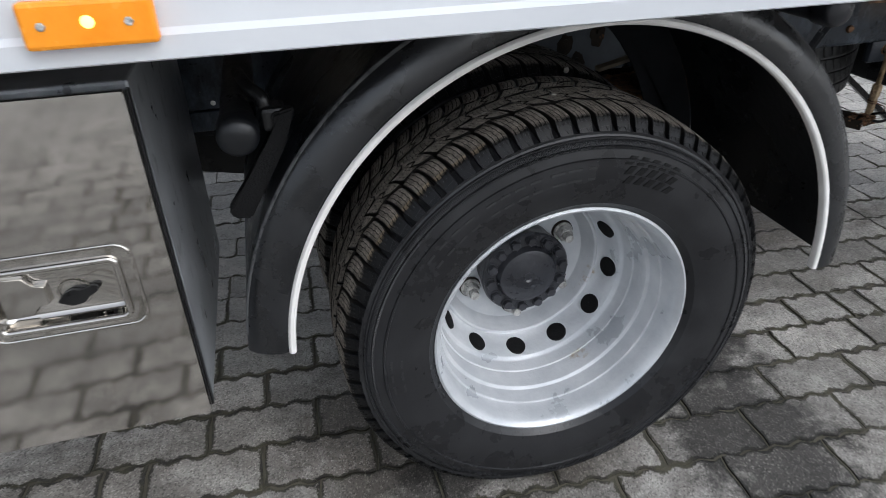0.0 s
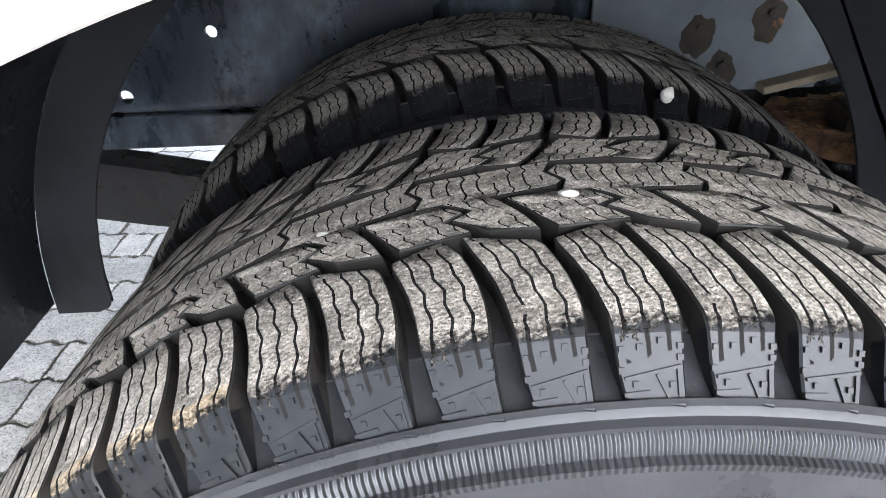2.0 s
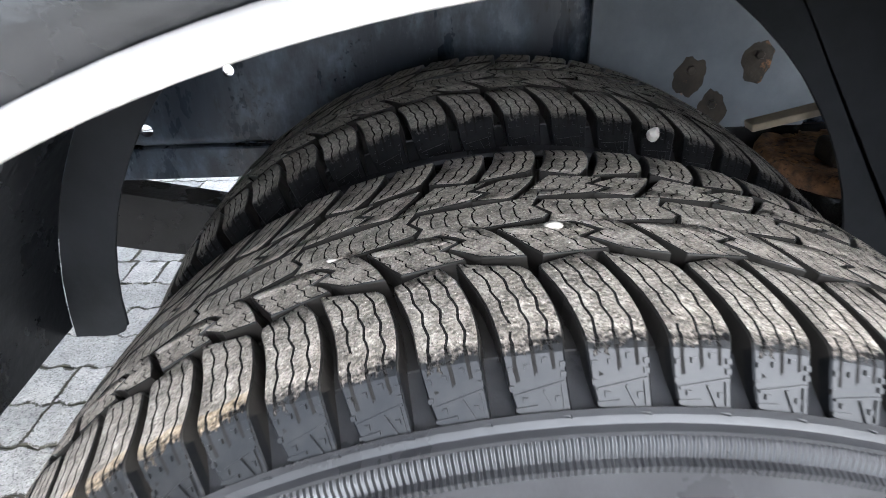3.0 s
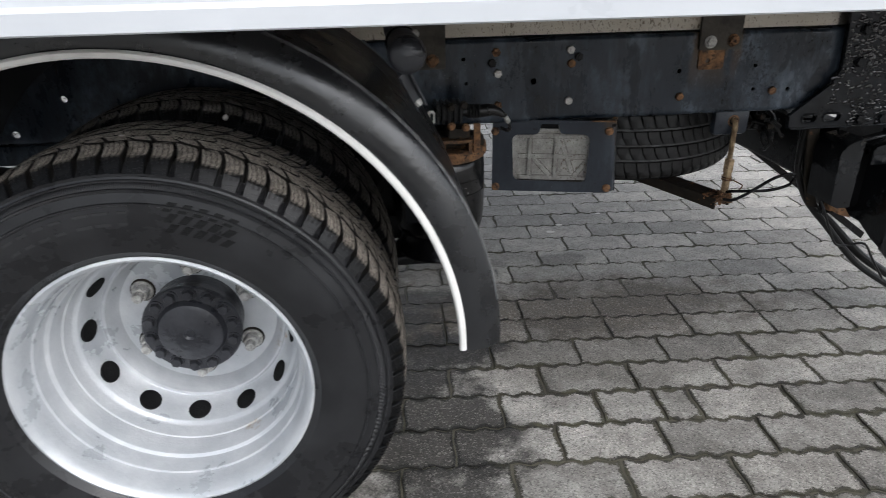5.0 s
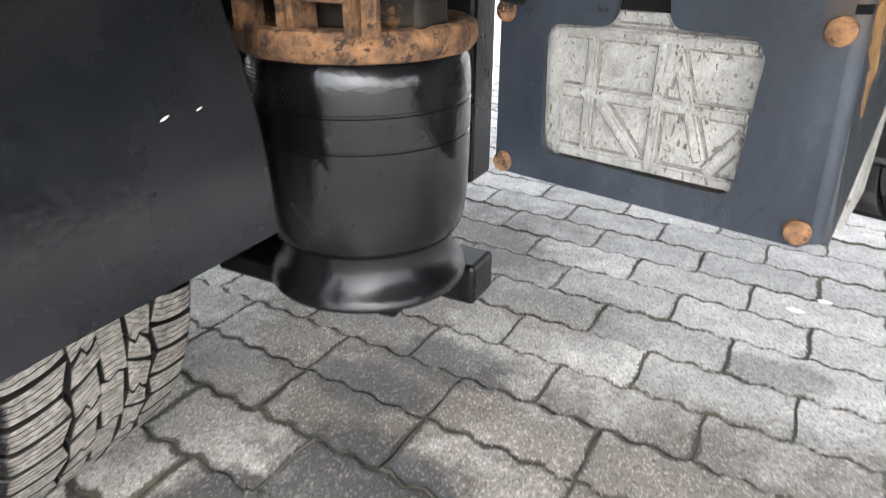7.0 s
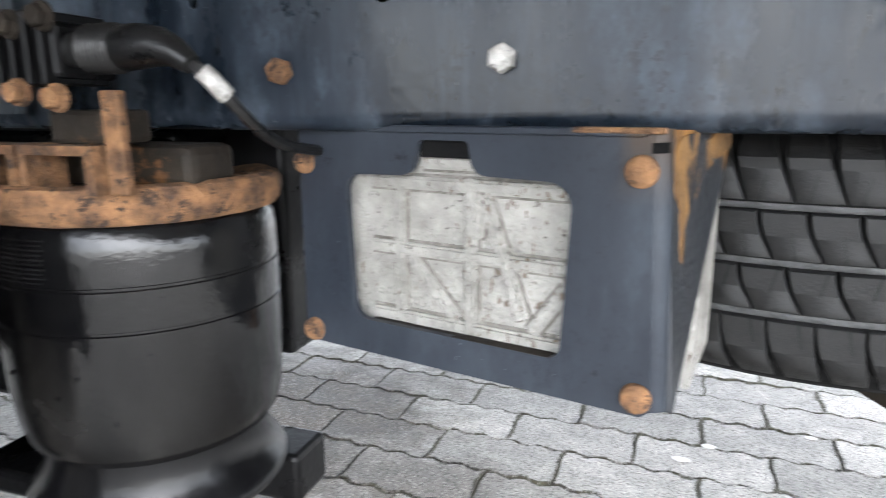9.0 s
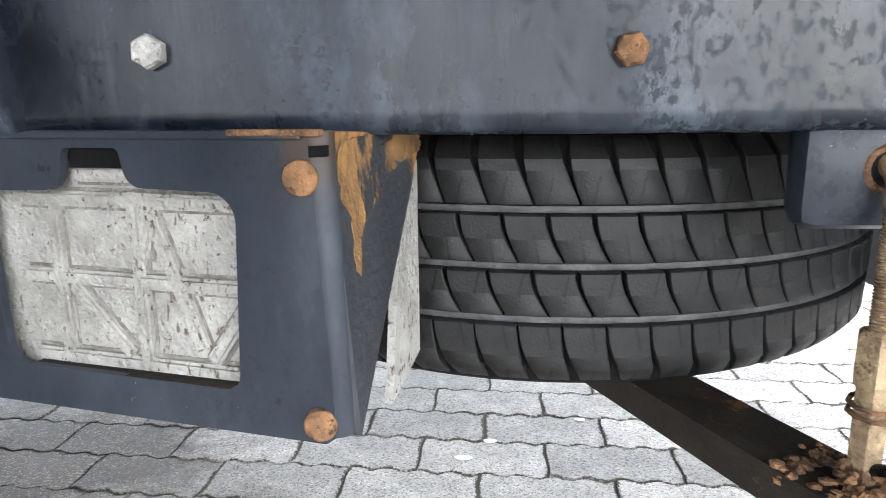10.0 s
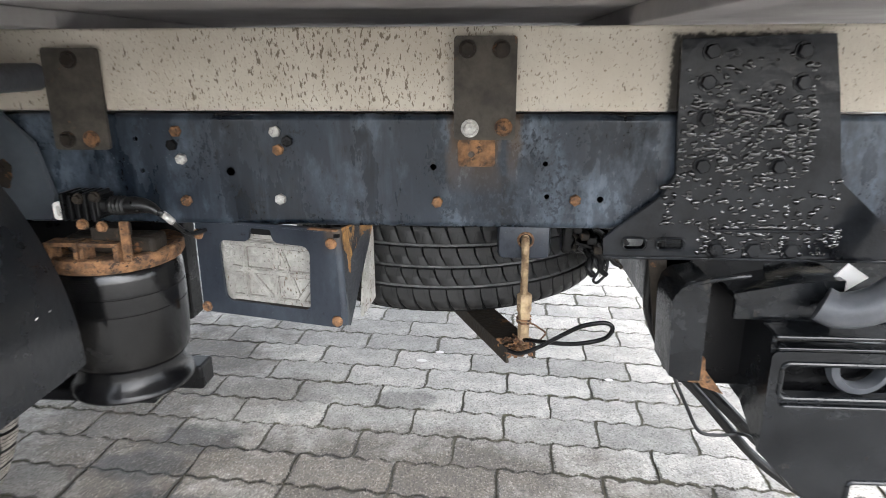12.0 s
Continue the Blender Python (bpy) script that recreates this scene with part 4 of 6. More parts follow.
def rim_profile(c):
    """The outer wheel's dish, from the flange to the mounting face, as (radius, y)."""
    line = [(0.224, 0.058), (0.236, 0.052), (0.2395, 0.044), (0.238, 0.037), (0.234, 0.0355), (0.229, 0.040), (0.2245, 0.050), (0.2215, 0.064), (0.2195, 0.080), (0.2185, 0.083), (0.2150, 0.084), (0.2140, 0.087), (0.2130, 0.110), (0.2120, 0.113), (0.2060, 0.116), (0.2045, 0.120), (0.2035, 0.150), (0.2025, 0.154), (0.2000, 0.155), (0.1990, 0.158), (0.1965, 0.176),
            (0.1940, 0.180), (0.1900, 0.184), (0.1885, 0.186), (0.1800, 0.212), (0.1715, 0.236), (0.1695, 0.2375), (0.1670, 0.2365), (0.1655, 0.2345), (0.1620, 0.2355), (0.1550, 0.248), (0.1510, 0.262), (0.1470, 0.2675), (0.1440, 0.268), (0.060, 0.268)]
    return [(r * 1.038, 0.044 + (y - 0.044) * (1.107 if y > 0.044 else 1.0)) for r, y in line]


outer = thing("rear_wheel", (AX, 0.155, 0), "outer rear truck wheel with worn winter tyre and deep silver rim", "wheel", "rear dual wheels")
inner = thing("rear_wheel", (AX, 0.455, 0), "inner rear truck wheel with black winter tyre behind the outer one", "wheel", "rear dual wheels")
TR = 0.410
t_out = part("tyre", standing(add_lathe(bmesh.new(), tyre_profile(0.155, 0.140, TR, 0.241), (AX, 0, AZ), seg=128)), M_SIDEWALL, outer, "black tyre with worn dusty tread", smooth=True)
t_in = part("tyre", standing(add_lathe(bmesh.new(), tyre_profile(0.455, 0.140, TR - 0.001, 0.241), (AX, 0, AZ), seg=128)), M_SIDEWALL, inner, "black tyre with winter tread", smooth=True)
rim_ob = part("rim", add_lathe(bmesh.new(), rim_profile(0), (AX, 0, AZ), seg=96), M_RIM, outer, "silver painted steel rim with round vent holes", smooth=True)
part("rim", add_lathe(bmesh.new(), [(0.232, 0.345), (0.236, 0.340), (0.238, 0.347), (0.228, 0.36), (0.215, 0.39), (0.205, 0.50), (0.236, 0.562)], (AX, 0, AZ), seg=64), M_RIM, inner, "silver inner rim", smooth=True)
# closed dark discs; the shade inside each vent is in their colour
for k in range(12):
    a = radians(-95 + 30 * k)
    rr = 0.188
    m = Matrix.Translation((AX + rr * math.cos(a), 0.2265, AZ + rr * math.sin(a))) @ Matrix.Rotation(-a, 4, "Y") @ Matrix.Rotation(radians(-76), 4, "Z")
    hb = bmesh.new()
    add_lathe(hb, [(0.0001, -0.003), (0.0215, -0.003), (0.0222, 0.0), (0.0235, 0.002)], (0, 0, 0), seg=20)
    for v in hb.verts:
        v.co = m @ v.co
    part("vent_hole", hb, M_RECESS, rim_ob, "dark disc standing for a vent hole", smooth=True)
for k in range(6):
    a = radians(87 + 60 * k)
    x, z = AX + 0.116 * math.cos(a), AZ + 0.116 * math.sin(a)
    nb = bolt(x, 0.286, z, 0.017, 0.020, 12 * k)
    add_lathe(nb, [(0.0001, -0.036), (0.009, -0.036), (0.010, -0.033), (0.010, -0.01)], (x, 0.286, z), seg=14)
    part("wheel_nut", nb, M_ZINC, rim_ob, "worn steel wheel nut")
    part("nut_collar", add_lathe(bmesh.new(), [(0.024, 0.2915), (0.023, 0.286), (0.017, 0.2845)], (x, 0, z), seg=20), M_DARKRUST, rim_ob, "dark rusty nut collar", smooth=True)
bm = bmesh.new()
add_lathe(bm, [(0.088, 0.268), (0.086, 0.232), (0.093, 0.228), (0.0945, 0.210), (0.0915, 0.206), (0.066, 0.205), (0.064, 0.200), (0.060, 0.193), (0.050, 0.189), (0.012, 0.188), (0.008, 0.191), (0.0001, 0.191)], (AX, 0.024, AZ), seg=56)
hub = part("hub", bm, M_HUB, outer, "dark painted hub with axle flange", smooth=True)
for k in range(14):
    a = 2 * math.pi * (k + 0.3) / 14
    part("hub_bolt", bolt(AX + 0.079 * math.cos(a), 0.230, AZ + 0.079 * math.sin(a), 0.0108, 0.012, 25 * k), M_HUB, hub)



# ---- tread blocks ----
def block_mesh(name, left, right, crown, depth, material, skew=0.0008, lean=None, marks=()):
    """One block: left and right edges as (round, across) pairs in metres; crown gives (radius, y) for across."""
    k = len(left)
    vs, fs, uvs = [], [], []

    def put(s, t, dr, inset):
        r, y = crown(t)
        r1, y1 = crown(abs(t) + 0.001)
        ra, ya = crown(abs(t))
        w = math.atan2(ra - r1, y1 - ya)
        y -= dr * math.sin(w) * (1 if t > 0 else -1)
        dr *= math.cos(w)
        a = s / 0.4
        vs.append(((r - dr) * math.sin(a), y, (r - dr) * math.cos(a)))
        uvs.append(((s - (lean(t) if lean else 0.0)) * 10, abs(t) * 10 if dr < 0.0005 else 6.0))
        return len(vs) - 1

    def ring(dr, inset):
        L, R = [], []
        for i in range(k):
            e = inset if 0 < i < k - 1 else 0.0
            (sl, tl), (sr, tr) = left[i], right[i]
            ti = inset * (1 if i == 0 else -1 if i == k - 1 else 0) * (1 if left[-1][1] > left[0][1] else -1)
            L.append(put(sl + inset, tl + ti, dr, e))
            R.append(put(sr - inset, tr + ti, dr, e))
        return L, R

    tl, tr = ring(0.0, skew)
    ml, mr_ = ring(0.0009, 0.0)
    bl, br = ring(depth, -0.0008)
    for i in range(k - 1):
        fs.append((tl[i], tr[i], tr[i + 1], tl[i + 1]))
    for (al, ar), (cl, cr) in (((tl, tr), (ml, mr_)), ((ml, mr_), (bl, br))):
        loop_a = al + ar[::-1]
        loop_c = cl + cr[::-1]
        for i in range(2 * k):
            j = (i + 1) % (2 * k)
            fs.append((loop_a[i], loop_a[j], loop_c[j], loop_c[i]))
    for s0, t0, s1, t1, w in marks:
        d = Vector((s1 - s0, t1 - t0)).normalized() * w
        q = [(s0 - d.y, t0 + d.x), (s1 - d.y, t1 + d.x), (s1 + d.y, t1 - d.x), (s0 + d.y, t0 - d.x)]
        side = 1 if left[-1][1] > 0 else -1
        hi = [put(s, side * t, -0.0009, 0) for s, t in q]
        lo = [put(s, side * t, 0.001, 0) for s, t in q]
        fs.append(tuple(hi))
        fs += [(hi[i], hi[(i + 1) % 4], lo[(i + 1) % 4], lo[i]) for i in range(4)]
    me = bpy.data.meshes.new(name)
    me.from_pydata(vs, [], fs)
    for f in me.polygons[:k - 4]:
        f.use_smooth = True
    lay = me.uv_layers.new()
    for lp in me.loops:
        lay.data[lp.index].uv = uvs[lp.vertex_index]
    me.materials.append(material)
    return me


def groove(t):
    """How far the cross grooves lean round the tyre at a distance across."""
    return -4.2 * max(0.0, 0.105 - abs(t)) ** 2 + 0.0022 * max(0.0, abs(t) - 0.118) / 0.02


def winter_tread(c, big, count, tyre, material, reach, group_label):
    """All blocks of a tyre: those of the upper part as pieces, the rest joined."""
    crown = lug_crown(0.1085, big)
    p = 2 * math.pi * 0.4 / count
    meshes = []

    def zig(s):
        """Distance across at which the zigzag groove between the rows runs."""
        return 0.0482 + 0.0042 * (1 - 2 * abs(((s / p - 0.5) / 2) % 1.0 * 2 - 1))

    def row(name, ts, gap, kinks, start, stop, turn, tl=None, tr=None):
        """A block between two grooves; ts across, gap half widths, kinks shift both edges."""
        left = [(start + groove(t) + k + g, t) for t, g, k in zip(tl or ts, gap, kinks[0])]
        right = [(stop + groove(t) + k - g, t) for t, g, k in zip(tr or ts, gap, kinks[1])]
        return block_mesh(name, left, right, crown, 0.0165 if name == "shoulder_block" else 0.012, material, lean=lambda t: groove(t) + (start + stop) / 2, marks=turn)

    for side in (-1, 1):
        put = lambda ts: [side * t for t in ts]
        ts = [0.060, 0.070, 0.081, 0.091, 0.099, 0.1030, 0.1055, 0.1080, 0.1115, 0.1240]
        gaps = [0.0040, 0.0023, 0.0025, 0.0028, 0.0031, 0.0034, 0.0037, 0.0039, 0.0041, 0.0044, 0.0048, 0.0056]
        for start in (-0.5 * p, 0.5 * p):
            stop = start + p
            tl = put([zig(start) + 0.0030] + ts + [0.1350])
            tr = put([zig(stop) + 0.0030] + ts + [0.1385])
            c0 = (start + stop) / 2 + groove(0.124)
            bars = [(c0 - 0.010, 0.1275, c0 + 0.011, 0.1235, 0.0006), (c0 + 0.002, 0.1262, c0 + 0.006, 0.1345, 0.0006), (c0 - 0.0105, 0.1330, c0 - 0.001, 0.1325, 0.0007), (c0 + 0.0095, 0.1245, c0 + 0.0100, 0.1340, 0.0004)]
            bars += [(c0 + u - 0.0011, t, c0 + u + 0.0011, t, 0.0011) for u, t in ((0.0105, 0.1165), (-0.0105, 0.1170), (0.0035, 0.1145), (-0.0040, 0.1165), (0.0105, 0.1205), (-0.0110, 0.1245), (-0.0060, 0.1295), (0.0075, 0.1300))]
            meshes.append((row("shoulder_block", ts, gaps, ([0] * 12, [0] * 12), start, stop, bars, tl, tr), count // 2, 0.0 if side < 0 else 0.25))
        notch = [0.0, 0.0040, 0.0060, -0.0070, -0.0030, 0.0]
        flat = [0.0] * 6
        mid = [0.0215, 0.0265, 0.0325, 0.0375]
        ends = ((0.0186, 0.0158), (0.0158, 0.0140)) if side < 0 else ((0.0155, 0.0185), (0.0185, 0.0160))
        for start, stop, kinks, end in ((-0.60 * p, 0.60 * p, (flat, notch), ends[0]), (0.60 * p, 1.40 * p, (notch, flat), ends[1])):
            tl = put([end[0]] + mid + [zig(start + 0.3 * p) - 0.0030])
            tr = put([end[1]] + mid + [zig(stop + 0.3 * p) - 0.0030])
            meshes.append((row("tread_block", mid, [0.0024, 0.0018, 0.0020, 0.0022, 0.0024, 0.0038], kinks, start, stop, (), tl, tr), count // 2, 0.15 if side < 0 else 0.40))
    zl = [(-p + 0.0006, -0.0166), (-p + 0.004, -0.006), (-p - 0.003, 0.004), (-p + 0.002, 0.0115)]
    zr = [(p - 0.0006, -0.0115), (p + 0.0025, -0.006), (p - 0.0045, 0.004), (p + 0.0005, 0.0166)]
    meshes.append((block_mesh("centre_block", zl, zr, crown, 0.011, material), count // 2, 0.3))
    rv, rf, ru = [], [], []
    for me, n, shift in meshes:
        for i in range(n):
            a = 360.0 * (i + shift) / n
            a = (a + 180) % 360 - 180
            m = Matrix.Translation((AX, c, AZ)) @ Matrix.Rotation(radians(a), 4, "Y")
            if abs(a + 8) < reach:
                piece(me.name.split(".")[0], me, m, tyre)
            else:
                n0 = len(rv)
                rv += [(q.x, q.y, max(q.z, 0.001)) for q in (m @ v.co for v in me.vertices)]
                rf += [tuple(n0 + j for j in f.vertices) for f in me.polygons]
                ru += [tuple(d.uv) for d in me.uv_layers[0].data]
    me = bpy.data.meshes.new("tread_rest")
    me.from_pydata(rv, [], rf)
    lay = me.uv_layers.new()
    for k, u in enumerate(ru):
        lay.data[k].uv = u
    me.materials.append(material)
    tagged(piece("lower_tread", me, Matrix.Identity(4), tyre), group_label, kind="stuff")


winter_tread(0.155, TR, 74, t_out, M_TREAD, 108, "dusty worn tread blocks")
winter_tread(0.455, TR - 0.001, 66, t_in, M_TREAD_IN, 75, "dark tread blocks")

# stones caught in the tread
for x, y, z, s, sx, sz in ((-0.014, 0.134, 0.7990, 0.0036, 1.4, 0.45), (-0.130, 0.142, 0.7775, 0.0030, 1.4, 0.45), (0.1008, 0.3325, 0.7752, 0.0062, 0.85, 0.95)):
    pb = bmesh.new()
    bmesh.ops.create_icosphere(pb, subdivisions=2, radius=s)
    for v in pb.verts:
        v.co = Vector((v.co.x * sx, v.co.y * 0.8, v.co.z * sz)) * (1 + 0.25 * noise.noise(v.co * 300)) + Vector((x, y, z))
    ob = part("pebble", pb, M_PEBBLE, None)
    tagged(ob, "small pale pebble stuck in the tyre tread", "pebble", "pebbles in the tread")

for x, y, s in ((1.102, 1.521, 0.011), (1.048, 1.454, 0.013), (1.30, 1.62, 0.009), (1.63, 1.36, 0.010)):
    fb = bmesh.new()
    bmesh.ops.create_icosphere(fb, subdivisions=2, radius=s)
    for v in fb.verts:
        v.co = Vector((v.co.x * (1.3 + 0.5 * noise.noise(v.co * 200)), v.co.y * 0.8, 0.0025 + v.co.z * 0.16)) + Vector((x, y, 0))
    tagged(part("paint_flake", fb, M_TRIM, None), "small white paint flake lying on the paving", "flake", "flakes on the paving")

# raised marks on the sidewall: plain bars in place of lettering, and a slanted block emblem
def on_wall(u, r, lift=0.0):
    """A place on the outer sidewall: u degrees clockwise from the top, r from the axle."""
    y = 0.0155 + max(0.0, abs(r - 0.312) - 0.01) ** 2 * 5.5 - lift
    a = radians(u)
    return Vector((AX + r * math.sin(a), y, AZ + r * math.cos(a)))


def wall_mark(name, corners, lift, mt, label=""):
    mb = bmesh.new()
    top = [mb.verts.new(on_wall(u, r, lift)) for u, r in corners]
    low = [mb.verts.new(on_wall(u, r, -0.002)) for u, r in corners]
    mb.faces.new(top)
    for i in range(len(top)):
        mb.faces.new((top[i], low[i], low[(i + 1) % len(top)], top[(i + 1) % len(top)]))
    return part(name, mb, mt, t_out, label)


for i in range(5):
    for j in range(3):
        u0, r0 = 12.6 + 3.7 * i + 0.6 * j, 0.347 - 0.016 * j
        wall_mark("emblem_bar", [(u0, r0), (u0 + 2.1, r0), (u0 + 0.6, r0 - 0.0135), (u0 - 1.5, r0 - 0.0135)], 0.0014, M_EMBLEM, "raised slanted emblem bar")
for u0, w in ((-30, 3), (-25.5, 3), (-21, 3), (-16.5, 3), (-10.5, 4.0), (-5.5, 4.0), (0.5, 2.2), (-52, 3), (-47, 3), (-42, 3), (-37, 3), (150, 3), (155, 3), (160, 3), (165, 3), (170, 3), (-100, 3), (-95, 3), (-90, 3)):
    for r in (0.330, 0.312):
        wall_mark("letter_bar", [(u0, r), (u0 + w, r), (u0 + w, r - 0.004), (u0, r - 0.004)], 0.0011, M_RUBBER, "raised bar in place of tyre lettering")

# ---- mudguard ----
guard = thing("mudguard", (0, 0.27, 0.45), "black plastic mudguard arch with white rubber edge trim", "mudguard")
GX, GZ, GY = 0.006, 0.4450, 0.015
LIPX, LIPZ, LIPR = -0.022, 0.470, 0.455


def arch(profile, x, z, a0, a1, seg):
    """A profile of (radius, y) swept over an arch from angle a0 to a1."""
    bm = bmesh.new()
    rings = []
    for i in range(seg + 1):
        a = a0 + (a1 - a0) * i / seg
        c, s = math.cos(radians(a)), math.sin(radians(a))
        rings.append([bm.verts.new((x + r * c, y, z + r * s)) for r, y in profile])
    k = len(profile)
    for p, q in zip(rings, rings[1:]):
        for j in range(k):
            bm.faces.new((p[j], q[j], q[(j + 1) % k], p[(j + 1) % k]))
    bm.faces.new(rings[0])
    bm.faces.new(rings[-1][::-1])
    return bm


prof = [(0.4948, 0.000), (0.502, -0.0024), (0.513, -0.0030), (0.523, -0.0018), (0.534, 0.0012), (0.5435, 0.0056), (0.5515, 0.0112), (0.5570, 0.0165), (0.5586, 0.0195), (0.5588, 0.0225), (0.558, 0.030), (0.558, 0.500), (0.557, 0.514), (0.553, 0.514), (0.554, 0.500), (0.554, 0.032), (0.553, 0.022), (0.548, 0.015), (0.541, 0.0100), (0.530, 0.0050), (0.508, 0.001), (0.4948, 0.006)]
prof = [(r, y + GY) for r, y in prof]
part("shell", arch(prof[8:16] + [(0.5555, 0.0195 + GY)], GX, GZ, 177.2, -0.6, 110), M_PLASTIC, guard, smooth=True)
# near the shell's black; specular raised to give the face its sheen
part("side_face", arch(prof[:9] + prof[16:], GX, GZ, 177.2, -0.6, 110), M_SIDEFACE, guard, "black side face with a stronger sheen", smooth=True)
bm = bmesh.new()
ring = [(LIPX + LIPR * math.cos(radians(a)), LIPZ + LIPR * math.sin(radians(a))) for a in range(0, 181, 5)]
lip = [(LIPX + LIPR, 0.46)] + ring + [(LIPX - LIPR, 0.475), (LIPX - LIPR - 0.006, 0.462), (LIPX - LIPR - 0.02, 0.456)]
top = [(GX - 0.553, 0.456)] + [(GX + 0.553 * math.cos(radians(a)), GZ + 0.553 * math.sin(radians(a))) for a in range(175, -1, -5)] + [(GX + 0.553, 0.46)]
add_prism(bm, lip + top, 0.530, 0.005, XZ)
part("back_panel", bm, M_LINER, guard)
tp = [(0.4838, -0.002), (0.4850, -0.0068), (0.4875, -0.0088), (0.4925, -0.0088), (0.4950, -0.0065), (0.4960, -0.0025), (0.4935, -0.001), (0.4930, 0.008), (0.4855, 0.008)]
tp = [(r + 0.0016, y + GY) for r, y in tp]
part("edge_trim", arch(tp, GX, GZ, 177, -0.2, 110), M_TRIM, guard, "white rubber edge trim", smooth=True)

# crease strip: its rubbed edge and its highlight put into the colour
for a0, a1 in ((174, 108), (66, 8)):
    wp = [(0.5558, 0.0150 + GY), (0.5582, 0.0176 + GY), (0.5592, 0.0198 + GY), (0.5594, 0.0222 + GY), (0.5570, 0.0205 + GY)]
    part("worn_crease", arch(wp, GX, GZ, a0, a1, 50), M_CREASE, guard, "pale strip for the crease's rub and highlight", smooth=True)
for x, y, z, l in ((0.5662, 0.430, 0.5645, 0.0042), (0.5662, 0.461, 0.5645, 0.0030), (0.5662, 0.285, 0.558, 0.0040), (0.5662, 0.08, 0.545, 0.011), (0.5662, 0.10, 0.541, 0.005)):
    sb = bmesh.new()
    bmesh.ops.create_icosphere(sb, subdivisions=1, radius=1)
    for v in sb.verts:
        v.co = Vector((x + v.co.x * 0.0006 - 0.0004, y + v.co.y * l * (1 + 0.3 * noise.noise(v.co * 3)), z + v.co.z * l * 0.32 + v.co.y * l * 0.3))
    part("scuff", sb, M_TRIM if y > 0.4 else M_ELBOW, guard, "pale scuff mark")

# ---- storage box ----
sbox = thing("storage_box", (-1.0, 0.2, 0.417), "stainless steel storage box with recessed latch under the body", "storage box")
BX, BY, BZ0, BZ1 = -0.613, -0.025, 0.417, 0.926
part("body", box(-1.45, BX, BY + 0.020, 0.46, BZ0 + 0.01, BZ1 - 0.006, bevel=0.004), M_BOXSIDE, sbox)
DISH = rounded(-0.838, -0.680, 0.616, 0.705, 0.010, 5)
bm = bmesh.new()
plate_with_holes(bm, rounded(-1.44, BX - 0.004, BZ0, BZ1 - 0.012, 0.004, 2), [DISH], BY - 0.004, 0.012, XZ)
door = part("door", bm, M_STEEL, sbox, "mirror-bright stainless steel door")
# pressed step round the latch, rolled bead, sloping pan
step = rounded(-0.852, -0.660, 0.602, 0.7235, 0.020, 6)
part("pressed_edge", add_pipe(bmesh.new(), [(u, BY - 0.0038, v) for u, v in step + step[:2]], 0.0024, 10), M_STEEL, door, smooth=True)
part("latch_frame", add_pipe(bmesh.new(), [(u, BY - 0.0052, v) for u, v in DISH + DISH[:2]], 0.0046, 12), M_STEEL, door, "bright rolled latch surround", smooth=True)
bm = bmesh.new()
loops = [[bm.verts.new((u, y, v)) for u, v in rounded(-0.838 + d, -0.680 - d, 0.616 + d, 0.705 - d, 0.010, 5)] for d, y in ((0.002, BY - 0.003), (0.004, BY + 0.006), (0.0075, BY + 0.012), (0.0115, BY + 0.014))]
for p, q in zip(loops, loops[1:]):
    for k in range(len(p)):
        bm.faces.new((p[k], p[(k + 1) % len(p)], q[(k + 1) % len(p)], q[k]))
bm.faces.new(loops[-1])
part("latch_dish", bm, M_STEEL, door, "deep pressed latch pan", smooth=True)
part("escutcheon", add_lathe(bmesh.new(), [(0.0165, BY + 0.0145), (0.0175, BY + 0.0118), (0.0200, BY + 0.0115), (0.0215, BY + 0.0145)], (-0.744, 0, 0.653), seg=32), M_STEEL, door, smooth=True)
bm = add_prism(bmesh.new(), [(-0.7665, 0.6440), (-0.757, 0.655), (-0.745, 0.6605), (-0.733, 0.657), (-0.720, 0.6625), (-0.713, 0.660), (-0.716, 0.652), (-0.729, 0.6480), (-0.733, 0.639), (-0.750, 0.636)], BY + 0.006, 0.008, XZ)
bmesh.ops.bevel(bm, geom=list(bm.edges), offset=0.0012, segments=2, affect="EDGES")
part("keyhole", bm, M_HOSE, door, "black keyhole flap")
bm = add_prism(bmesh.new(), [(-0.829, 0.690), (-0.796, 0.688), (-0.788, 0.674), (-0.774, 0.672), (-0.774, 0.645), (-0.789, 0.645), (-0.797, 0.631), (-0.829, 0.630)], BY + 0.005, 0.010, XZ)
bmesh.ops.bevel(bm, geom=list(bm.edges), offset=0.0011, segments=2, affect="EDGES")
part("latch_handle", bm, M_STEEL, door, "folding latch handle", smooth=True)

part("door_seal", box(BX - 0.0035, BX - 0.0005, BY + 0.0085, BY + 0.0195, BZ0 + 0.004, BZ1 - 0.014), M_HOSE, sbox, "black rubber door seal")

# ---- side marker lamp ----
lamp = thing("side_marker_lamp", (-0.63, SK_Y, 1.0), "lit amber side marker lamp screwed to the white panel", "lamp")
lens = part("lens", box(-0.652, -0.543, SK_Y - 0.018, SK_Y - 0.002, 0.996, 1.036, bevel=0.004), M_AMBER, lamp)
for x in (-0.635, -0.565):
    part("screw", bolt(x, SK_Y - 0.018, 1.0165, 0.004, 0.002, 0, False), M_ZINC, lens)
part("bulb", add_lathe(bmesh.new(), [(0.0001, -0.0012), (0.004, -0.001), (0.0055, 0.0)], (-0.598, SK_Y - 0.0182, 1.018), seg=16), M_GLOW, lens, "lit yellow bulb", smooth=True)

